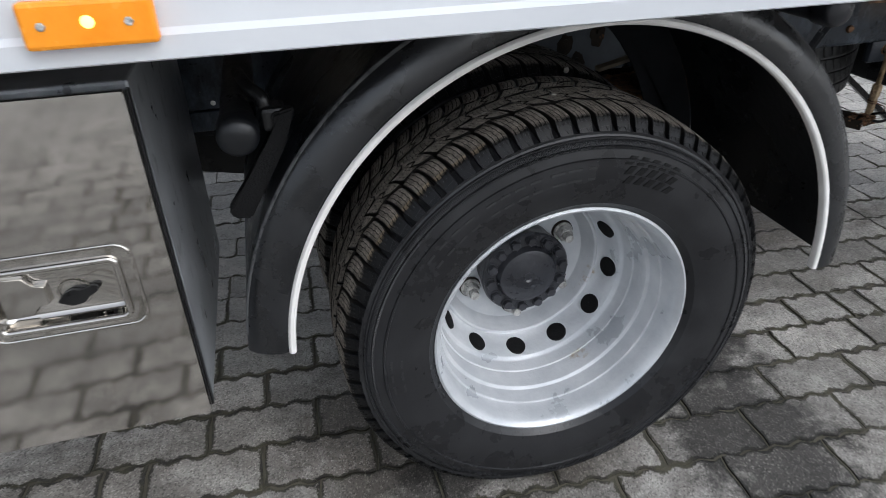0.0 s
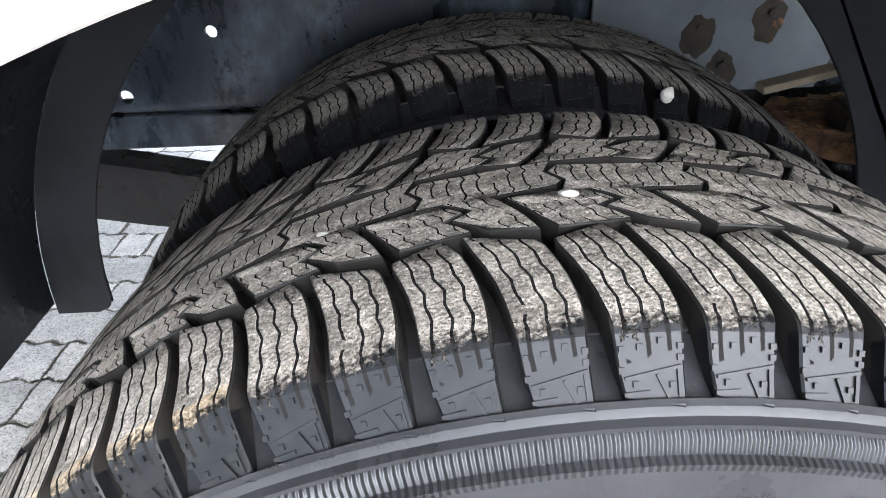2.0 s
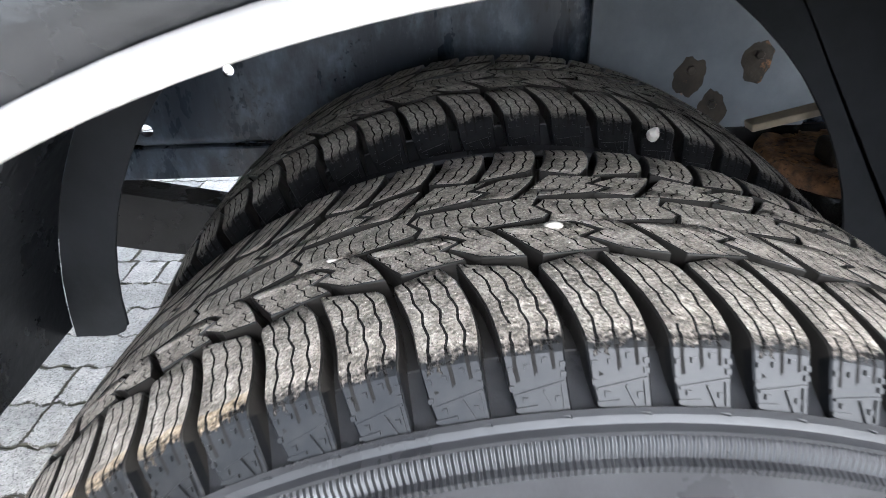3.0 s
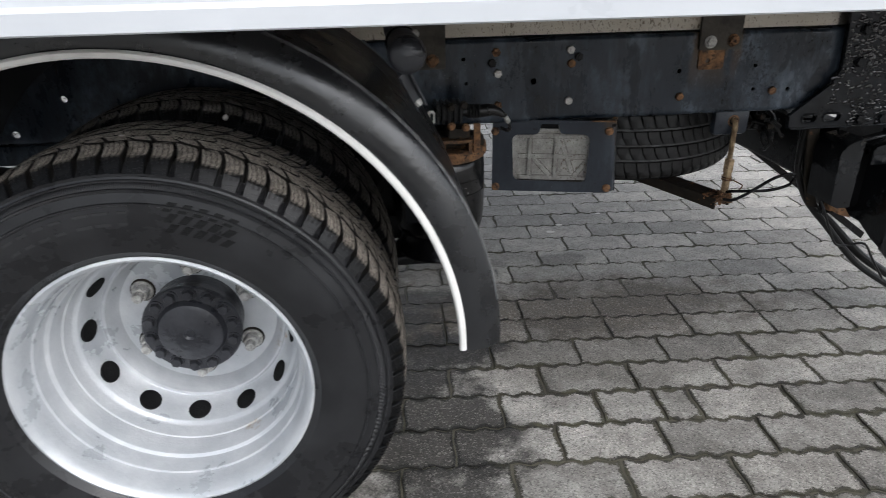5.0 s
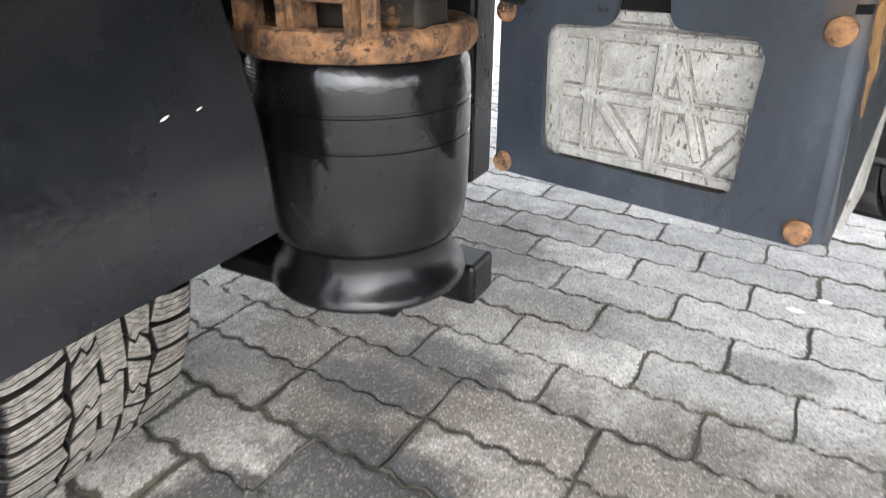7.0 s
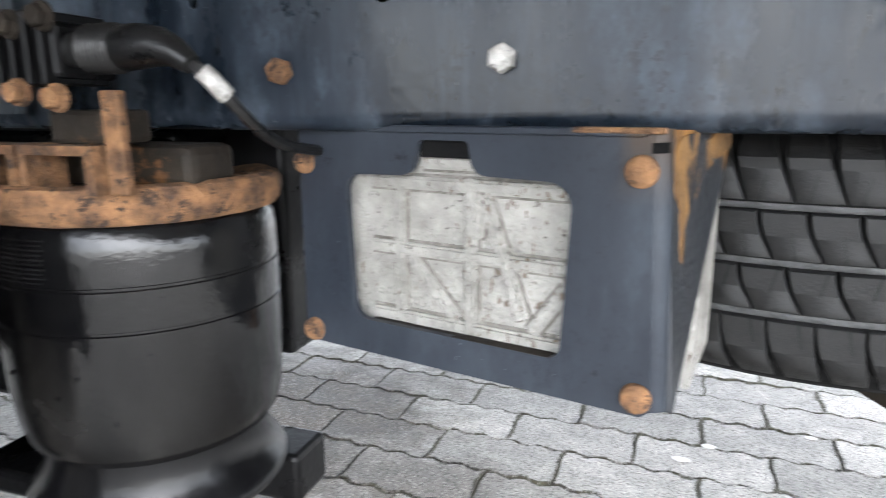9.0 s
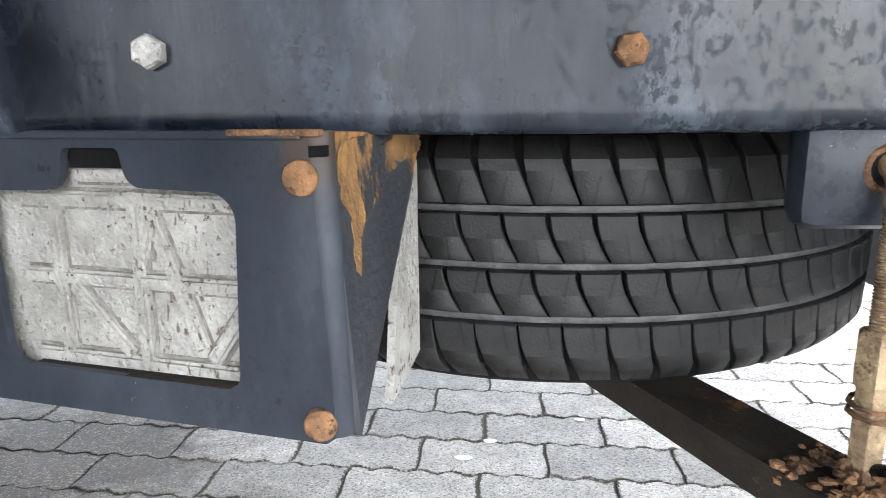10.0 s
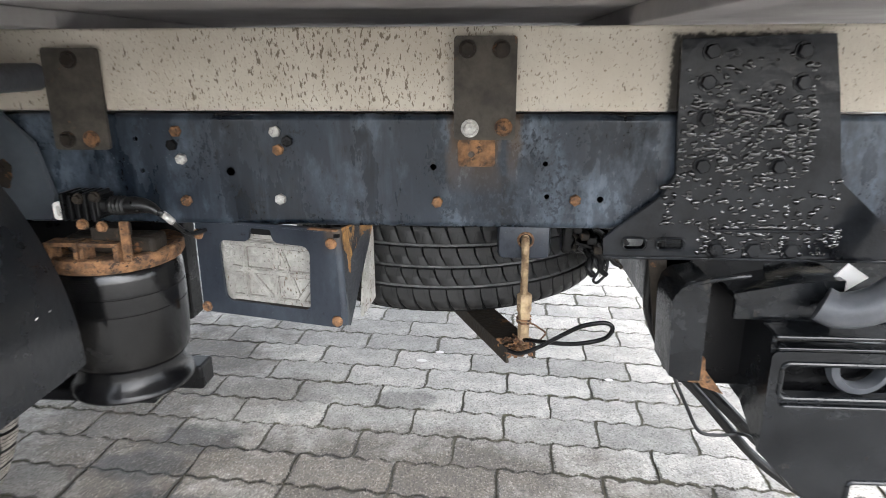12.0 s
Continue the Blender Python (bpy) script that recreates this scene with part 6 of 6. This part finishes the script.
part("upright_strip", add_prism(bmesh.new(), [(1.556, 0.592), (1.590, 0.592), (1.612, 0.40), (1.640, 0.345), (1.606, 0.352), (1.580, 0.43)], 0.745, 0.008, XZ), M_DARKRUST, cpl, "brown rusty upright strip")
part("rusty_foot", add_prism(bmesh.new(), [(1.640, 0.392), (1.660, 0.388), (1.706, 0.330), (1.664, 0.344)], 0.690, 0.02, XZ), M_RUST, cpl, "rusty lower bracket")
part("cross_beam", box(1.760, 2.30, 0.735, 0.82, 0.40, 0.594, bevel=0.01), M_GLOSS, cpl)
part("far_cross_beam", box(1.60, 1.72, 0.82, 1.48, 0.42, 0.58, bevel=0.01), M_BLACK, cpl)
# box with a cut-away side wall, a stepped top and two openings in its front
part("side_wall", softened(add_prism(bmesh.new(), [(0.604, 0.274), (0.604, 0.492), (0.640, 0.505), (0.800, 0.530), (0.800, 0.315), (0.700, 0.315), (0.640, 0.285)], 1.741, 0.008, YZ), 0.0015), M_GLOSS, cpl)
openings = [rounded(1.760, 2.09, 0.378, 0.444, 0.012, 5), rounded(1.905, 2.08, 0.165, 0.215, 0.010, 5)]
bm = bmesh.new()
plate_with_holes(bm, [(1.740, 0.270), (1.740, 0.456), (1.744, 0.463), (1.751, 0.466), (2.12, 0.466), (2.12, 0.10), (1.905, 0.10), (1.838, 0.173)], openings, 0.594, 0.010, XZ)
part("front_plate", bm, M_GLOSS, cpl)
for o in openings:
    part("opening_rim", add_pipe(bmesh.new(), [(u, 0.5945, v) for u, v in o + o[:2]], 0.0050, 10), M_GLOSS, cpl, "rolled rim of an opening", smooth=True)
part("opening_back", box(1.762, 2.116, 0.655, 0.665, 0.29, 0.478, bevel=0.003), M_BLACK, cpl)
part("top_lip", box(1.736, 2.10, 0.578, 0.640, 0.494, 0.502, bevel=0.003), M_GLOSS, cpl)
part("lower_lip", box(1.744, 2.10, 0.584, 0.612, 0.472, 0.478, bevel=0.002), M_GLOSS, cpl)
part("shelf", box(1.764, 2.11, 0.582, 0.640, 0.364, 0.371, bevel=0.003), M_GLOSS, cpl)
part("top_step", softened(add_prism(bmesh.new(), [(1.680, 0.546), (1.680, 0.555), (1.800, 0.580), (1.860, 0.582), (1.860, 0.546)], 0.632, 0.100, XZ), 0.002), M_GLOSS, cpl)
part("step_web", box(1.690, 1.858, 0.650, 0.662, 0.500, 0.548, bevel=0.002), M_GLOSS, cpl)
part("hose_elbow", pipe([(1.815, 0.612, 0.548), (1.835, 0.602, 0.541), (1.868, 0.592, 0.548), (1.905, 0.585, 0.570), (1.945, 0.585, 0.615), (1.985, 0.595, 0.675)], 0.031, 18, 5), M_ELBOW, cpl, "grey rubber hose elbow", smooth=True)
# white plate stands for daylight in a gap, put into its colour
part("white_tag", add_prism(bmesh.new(), [(1.832, 0.559), (1.872, 0.606), (1.909, 0.581), (1.862, 0.547)], 0.655, 0.003, XZ), M_TRIM, cpl, "white plate for daylight through a gap")
part("shackle", add_lathe(bmesh.new(), [(0.0001, 0.352), (0.016, 0.356), (0.022, 0.370), (0.020, 0.40), (0.0001, 0.41)], (1.648, 0.70, 0), "z", 18), M_RUST, cpl, "rusty shackle", smooth=True)
part("coupling_ring", add_lathe(bmesh.new(), [(0.040, 0.612), (0.052, 0.616), (0.057, 0.628), (0.052, 0.640), (0.040, 0.644), (0.036, 0.628)], (1.905, 0.0, 0.430), "y", 36, closed=True), M_ELBOW, cpl, smooth=True)

# ---- hoses ----
hoses = thing("hose_bundle", (1.65, 0.78, 0.4), "hanging black air hoses and cable behind the tow plate", "hoses")
part("hose", pipe([(1.566, 0.76, 0.60), (1.569, 0.77, 0.56), (1.573, 0.78, 0.474), (1.594, 0.78, 0.413), (1.627, 0.775, 0.352), (1.697, 0.77, 0.277), (1.815, 0.75, 0.150), (1.95, 0.72, 0.06)], 0.010, 10, 5), M_HOSE, hoses, smooth=True)
part("hose", pipe([(1.585, 0.80, 0.60), (1.588, 0.80, 0.52), (1.60, 0.80, 0.44), (1.645, 0.80, 0.350), (1.72, 0.79, 0.280), (1.84, 0.77, 0.165), (1.97, 0.74, 0.08)], 0.013, 10, 5), M_HOSE, hoses, smooth=True)
part("flat_strut", add_prism(bmesh.new(), [(1.622, 0.424), (1.633, 0.440), (2.20, 0.037), (2.19, 0.014)], 1.19, 0.02, XZ), M_BLACK, hoses)
part("cable", pipe([(1.590, 0.70, 0.42), (1.612, 0.68, 0.36), (1.637, 0.675, 0.307), (1.655, 0.67, 0.270), (1.672, 0.67, 0.256), (1.701, 0.67, 0.254), (1.753, 0.67, 0.255), (1.80, 0.68, 0.20), (1.86, 0.69, 0.125)], 0.0035, 8, 6), M_HOSE, hoses, "thin black cable", smooth=True)
for i in range(16):
    a = Vector((rr_.uniform(1.425, 1.49), rr_.uniform(0.79, 0.84), rr_.uniform(0.575, 0.64)))
    b = a + Vector((rr_.uniform(-0.01, 0.05), rr_.uniform(-0.02, 0.02), rr_.uniform(-0.05, -0.015)))
    c = b + Vector((rr_.uniform(0.0, 0.022), 0, rr_.uniform(-0.018, 0.0)))
    part("air_line", pipe([tuple(a), tuple((a + b) / 2 + Vector((0.006, 0, 0.003))), tuple(b), tuple(c)], rr_.uniform(0.0035, 0.007), 8, 4), (M_HOSE, M_BLACK, M_DARKRUST)[i % 3], hoses, smooth=True)
part("cable", pipe([(1.500, 0.80, 0.60), (1.492, 0.80, 0.563), (1.478, 0.80, 0.538), (1.467, 0.80, 0.518), (1.472, 0.80, 0.511), (1.480, 0.80, 0.516), (1.491, 0.80, 0.536), (1.497, 0.81, 0.60)], 0.003, 8, 5), M_HOSE, hoses, "thin looped cable", smooth=True)
# plain block added as a dark backing to the air lines
part("valve_block", box(1.405, 1.500, 0.835, 0.875, 0.560, 0.665, bevel=0.006), M_BLACK, hoses)
for i in range(5):
    cx, cz, s = 1.430 + 0.014 * i, 0.622 - 0.013 * i + rr_.uniform(-0.006, 0.006), rr_.uniform(0.007, 0.011)
    part("fitting", box(cx - s, cx + s, 0.785, 0.82, cz - s * 0.8, cz + s * 0.8, bevel=0.003), M_DARKRUST if i % 2 else M_BLACK, hoses)

# ---- air spring fittings ----
bm = bmesh.new()
for i in range(150):
    a, q = rr_.uniform(0, 6.283), AS_R * math.sqrt(rr_.uniform(0.35, 1.0))
    vs = bmesh.ops.create_icosphere(bm, subdivisions=1, radius=rr_.uniform(0.0015, 0.0042))["verts"]
    for v in vs:
        v.co = Vector((AS[0] + q * math.cos(a) + v.co.x * 1.6, AS[1] + q * math.sin(a) + v.co.y * 1.6, 0.6000 + v.co.z * 0.5))
part("rust_crust", bm, M_RUST, air, "loose rust flakes on the bead plate", kind="stuff")
valve = part("valve_body", box(0.512, 0.580, 0.606, 0.66, 0.680, 0.719, bevel=0.004), M_BLACK, air, "black finned levelling valve")
for k in range(5):
    part("fin", box(0.516 + 0.0135 * k, 0.5225 + 0.0135 * k, 0.598, 0.655, 0.676, 0.725, bevel=0.0015), M_BLACK, valve)
bx = [0.580, 0.592, 0.593] + [0.594 + 0.0035 * k for k in range(9)] + [0.628, 0.640, 0.655, 0.668, 0.678]
br = [0.012, 0.012, 0.0165] + [0.0175 if k % 2 else 0.0145 for k in range(9)] + [0.0155, 0.0150, 0.0130, 0.0100, 0.0070]
bz = [0.700] * 12 + [0.700, 0.701, 0.700, 0.695, 0.688]
part("ribbed_boot", add_pipe(bmesh.new(), [(x, 0.622, z) for x, z in zip(bx, bz)], 0.01, 16, br), M_HOSE, valve, "ribbed rubber boot on the hose", smooth=True)
part("air_hose", pipe([(0.672, 0.622, 0.692), (0.684, 0.626, 0.683), (0.692, 0.634, 0.671), (0.699, 0.645, 0.656), (0.704, 0.665, 0.640), (0.702, 0.70, 0.630), (0.700, 0.76, 0.622)], 0.0045, 8, 5), M_HOSE, air, smooth=True)
part("clip", add_pipe(bmesh.new(), [(0.683, 0.6255, 0.6845), (0.687, 0.629, 0.679), (0.691, 0.633, 0.6725), (0.694, 0.637, 0.667)], 0.0066, 12), M_ZINC, air, "crimped metal ferrule", smooth=True)
bm = bmesh.new()
plate_with_holes(bm, rounded(0.497, 0.515, 0.676, 0.708, 0.007, 4), [rounded(0.503, 0.510, 0.682, 0.702, 0.003, 3)], 0.606, 0.008, XZ)
part("white_clip", bm, M_TRIM, air, "white plastic clip")
for x, z in ((0.551, 0.716), (0.581, 0.720), (0.552, 0.671), (0.586, 0.667)):
    part("bolt", bolt(x, 0.598, z, 0.0078, 0.009, 10), M_DARKRUST if z > 0.7 else M_RUST, air, "rusty bolt head")
for x0, x1, y in ((0.532, 0.602, 0.605), (0.468, 0.528, 0.605)):
    out = [(x0, 0.599), (x0, 0.634), (x1, 0.634), (x1, 0.599), (x1 - 0.008, 0.599), (x1 - 0.008, 0.627), (x0 + 0.007, 0.627), (x0 + 0.007, 0.599)]
    bm = add_prism(bmesh.new(), out, y, 0.035, XZ)
    part("seat_bracket", bm, M_RUST, air, "rusty folded seat bracket")
part("upright_tab", box(0.607, 0.623, 0.612, 0.620, 0.599, 0.672, bevel=0.0015), M_RUST, air, "rusty upright tab")
part("seat_block", box(0.546, 0.600, 0.622, 0.668, 0.634, 0.659, bevel=0.004), M_DARKRUST, air, "dark weathered seat block")
part("head_block", box(0.47, 0.640, 0.66, 0.716, 0.598, 0.632, bevel=0.008), M_DARKRUST, air)
part("foot_tab", box(0.585, 0.650, 0.765, 0.825, 0.262, 0.316, bevel=0.006), M_BLACK, air)

# ---- mudguard stays ----
for sx, x, z in ((1, 0.426, 0.915), (-1, -0.509, 0.812)):
    y, r = (0.040, 0.0275) if sx > 0 else (0.052, 0.0295)
    cap = [(0.0001, y), (0.34 * r, y + 0.0005), (0.61 * r, y + 0.0025), (0.80 * r, y + 0.005), (0.915 * r, y + 0.008), (0.973 * r, y + 0.012), (r, y + 0.018), (r, y + 0.048), (0.88 * r, y + 0.052)]
    tube = part("stay_tube", add_lathe(bmesh.new(), [(0.87 * r, y + 0.046), (0.89 * r, y + 0.052), (0.89 * r, 0.72), (0.0001, 0.72)], (x, 0, z), "y", 28), M_ELBOW if sx > 0 else M_PLASTIC, guard, "dusty grey stay tube" if sx > 0 else "black stay tube", smooth=True)
    part("end_cap", add_lathe(bmesh.new(), cap, (x, 0, z), "y", 28), M_HUB if sx > 0 else M_PLASTIC, tube, "black domed end cap", smooth=True)
    if sx > 0:
        part("clamp_band", add_lathe(bmesh.new(), [(0.024, 0.176), (0.0275, 0.178), (0.0275, 0.200), (0.024, 0.202)], (x, 0, z), "y", 28), M_BLACK, tube, "black clamp band", smooth=True)
        part("band_bolt", add_lathe(bmesh.new(), [(0.0001, -0.008), (0.006, -0.008), (0.007, -0.004), (0.007, 0.0)], (x + 0.020, 0.178, z + 0.014), "y", 12), M_ZINC, tube)
        # folded channel that ties the tube to the guard
        u = Vector((0.026, 0.052, -0.057)).normalized()
        w = Vector((0.013, 0.006, 0.007))
        w = (w - u * w.dot(u)).normalized()
        v = w.cross(u)
        v = v if v.y > 0 else -v
        m = Matrix(((u.x, v.x, w.x, 0.433), (u.y, v.y, w.y, 0.064), (u.z, v.z, w.z, 0.886), (0, 0, 0, 1)))
        bm = bmesh.new()
        for u0, u1, v0, v1, w0, w1 in ((-0.004, 0.080, 0.0, 0.012, -0.003, 0.0), (0.0, 0.082, 0.003, 0.012, -0.018, -0.0162), (-0.004, 0.082, 0.009, 0.012, -0.0162, -0.003)):
            add_box(bm, u0, u1, v0, v1, w0, w1, bevel=0.0006, m=m)
        channel = part("stay_clamp", bm, M_ELBOW, guard, "grey folded clamp channel")
        q = m @ Vector((0.070, 0.009, -0.009))
        part("bolt", bolt(q.x, q.y, q.z, 0.0055, 0.005, 15), M_ZINC, channel)
# hose fitting beside the front stay
stay_fit = part("stay_fitting", box(-0.474, -0.442, 0.066, 0.110, 0.812, 0.846, bevel=0.006), M_HOSE, guard)
part("hose_end", pipe([(-0.468, 0.085, 0.842), (-0.470, 0.088, 0.856), (-0.486, 0.110, 0.866), (-0.50, 0.18, 0.868)], 0.009, 12, 5), M_HOSE, stay_fit, smooth=True)
part("hose_nut", bolt(-0.452, 0.064, 0.832, 0.008, 0.006, 20), M_BLACK, stay_fit)
# small white disc set on the rail web
part("plug", add_lathe(bmesh.new(), [(0.0001, WEB - 0.003), (0.005, WEB - 0.002), (0.006, WEB)], (-0.590, 0, 0.658), seg=16), M_TRIM, truck, "small white disc on the rail")

bm = add_prism(bmesh.new(), [(-0.428, 0.848), (-0.452, 0.842), (-0.470, 0.800), (-0.540, 0.706), (-0.534, 0.692), (-0.510, 0.690), (-0.450, 0.790)], 0.056, 0.022, XZ)
bmesh.ops.bevel(bm, geom=list(bm.edges), offset=0.003, segments=2, affect="EDGES")
part("stay_arm", bm, M_EMBLEM, guard, "black moulded stay arm", smooth=True)
# plate behind the wheel with rusty bolts, and the tan strip
bm = bmesh.new()
plate_with_holes(bm, [(0.13, 0.86), (0.13, 0.70), (0.20, 0.655), (0.43, 0.655), (0.445, 0.70), (0.42, 0.80), (0.36, 0.86)], [], 0.690, 0.010, XZ)
gp = part("axle_guide_plate", bm, M_GUIDE, truck, "grey-blue plate with rust spots")
for x, z in ((0.265, 0.735), (0.352, 0.752), (0.300, 0.688)):
    part("bolt", bolt(x, 0.690, z, 0.006, 0.005, 10, False), M_DARKRUST, gp)
    rb = bmesh.new()
    bmesh.ops.create_icosphere(rb, subdivisions=3, radius=1)
    for v in rb.verts:
        v.co = Vector((x + 0.021 * v.co.x * (1 + 0.5 * noise.noise(v.co * 1.6 + Vector((x * 40, 0, 0)))), 0.690 - 0.0012 * v.co.y, z - 0.010 + 0.026 * v.co.z * (1 + 0.5 * noise.noise(v.co * 2.1 + Vector((0, x * 50, 0))))))
    part("rust_blotch", rb, M_DARKRUST, gp, "rust blotch")
part("tan_strip", box(-0.045, 0.045, -0.012, 0.012, -0.005, 0.005, bevel=0.002, m=Matrix.Translation((0.36, 0.61, 0.693)) @ Matrix.Rotation(radians(-13), 4, "Y")), M_TAN, truck)
part("suspension_hanger", box(0.06, 0.500, 0.805, 0.84, 0.30, 0.638, bevel=0.008), M_BLACK, truck)
part("damper_bracket", box(0.40, 0.618, 0.82, 0.88, 0.40, 0.70, bevel=0.006), M_BLACK, truck)
# axle and suspension behind the wheels
part("axle_tube", add_lathe(bmesh.new(), [(0.06, 0.30), (0.075, 0.60), (0.075, 1.65), (0.06, 1.9)], (AX, 0, AZ), "y", 32), M_BLACK, truck, smooth=True)
part("suspension_arm", add_prism(bmesh.new(), [(-0.90, 0.62), (-0.56, 0.560), (-0.30, 0.505), (0.05, 0.46), (0.55, 0.362), (0.55, 0.33), (0.05, 0.36), (-0.30, 0.420), (-0.52, 0.455), (-0.90, 0.53)], 0.755, 0.06, XZ), M_BLACK, truck)
part("rail_doubler", box(-1.3, -0.16, WEB + 0.004, WEB + 0.075, 0.590, RZ0 - 0.003, bevel=0.004), M_RAIL, truck)

# ---- paving ----
def stone_outline(l, w, seed, fine):
    """A stone's outline with wavy, chipped sides."""
    rnd = random.Random(seed)
    j = lambda a: rnd.uniform(-a, a)
    waves = 4 if l > 0.15 else 2
    k = waves * (4 if fine else 2)
    e = 4 if fine else 2
    pts = []
    wave = lambda i: 0.0054 * math.sin(2 * math.pi * waves * i / k + 0.4)
    side = lambda i: 0.0024 * math.sin(2 * math.pi * i / e)
    for i in range(k):
        pts.append((-l / 2 + l * i / k, -w / 2 + wave(i) + j(0.0016)))
    for i in range(e):
        pts.append((l / 2 + side(i) + j(0.0014), -w / 2 + w * i / e))
    for i in range(k):
        pts.append((l / 2 - l * i / k, w / 2 + wave(k - i) + j(0.0016)))
    for i in range(e):
        pts.append((-l / 2 + side(e - i) + j(0.0014), w / 2 - w * i / e))
    return pts


def stone_mesh(l, w, seed, fine):
    o = stone_outline(l, w, seed, fine)
    n = len(o)
    me = bpy.data.meshes.new("stone")
    me.from_pydata([(x * 0.985, y * 0.971, 0.0) for x, y in o] + [(x, y, -0.012) for x, y in o], [], [tuple(range(n))] + [(i, n + i, n + (i + 1) % n, (i + 1) % n) for i in range(n)])
    place, size = me.uv_layers.new(name="place"), me.uv_layers.new(name="size")
    for lp in me.loops:
        c = me.vertices[lp.vertex_index].co
        place.data[lp.index].uv = (c.x, c.y)
        size.data[lp.index].uv = (l / 2, w / 2)
    me.materials.append(M_STONE)
    return me


stone_meshes = {}
for kind, (l, w) in {"long": (0.2430, 0.1205), "cut": (0.1490, 0.1205), "end": (0.0865, 0.1205)}.items():
    for s in range(6):
        stone_meshes[kind, s] = stone_mesh(l, w, s, True)
        stone_meshes[kind, s, "far"] = stone_mesh(l, w, s, False)
rest_u = []
rest_v, rest_f = [], []
rnd = random.Random(4)
rot = Matrix.Rotation(TURN, 4, "Z")
count = 0
for row in range(-36, 72):
    y = row * ROW + 0.305
    # running bond; one row slips out of it
    bond = 0.733 if row == 5 else 0.737 if row % 2 == (0 if row < 6 else 1) else 0.616
    x = bond - 23 * LEN
    run = []
    while x < 6.0:
        split = (row, round(x, 2)) == (1, 0.86) or (rnd.random() < 0.02 and not -0.8 < x < 1.9)
        run += [("cut", x, 0.151), ("end", x + 0.151, LEN - 0.151)] if split else [("long", x, LEN)]
        x += LEN
    for kind, x, l in run:
        cx, s = x + l / 2, rnd.randrange(6)
        m = rot @ Matrix.Translation((cx, y, rnd.uniform(-0.0018, 0.0012))) @ Euler((rnd.gauss(0, 0.006), rnd.gauss(0, 0.005), rnd.gauss(0, 0.008))).to_matrix().to_4x4()
        p = m.translation
        if count < 300 and -0.80 < p.x < 1.95 and -0.15 < p.y < 1.75:
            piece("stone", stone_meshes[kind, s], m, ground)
            count += 1
        else:
            n0 = len(rest_v)
            close = -1.6 < p.x < 2.6 and -0.9 < p.y < 3.2
            src = stone_meshes[(kind, s) if close else (kind, s, "far")]
            rest_v += [tuple(m @ v.co) for v in src.vertices]
            rest_f += [tuple(n0 + i for i in f.vertices) for f in src.polygons]
            rest_u += [(tuple(a.uv), tuple(b.uv)) for a, b in zip(src.uv_layers[0].data, src.uv_layers[1].data)]
me = bpy.data.meshes.new("paving_stones")
me.from_pydata(rest_v, [], rest_f)
for k, nm in enumerate(("place", "size")):
    me.uv_layers.new(name=nm).data.foreach_set("uv", np.array([u[k] for u in rest_u], dtype=np.float32).ravel())
me.materials.append(M_STONE)
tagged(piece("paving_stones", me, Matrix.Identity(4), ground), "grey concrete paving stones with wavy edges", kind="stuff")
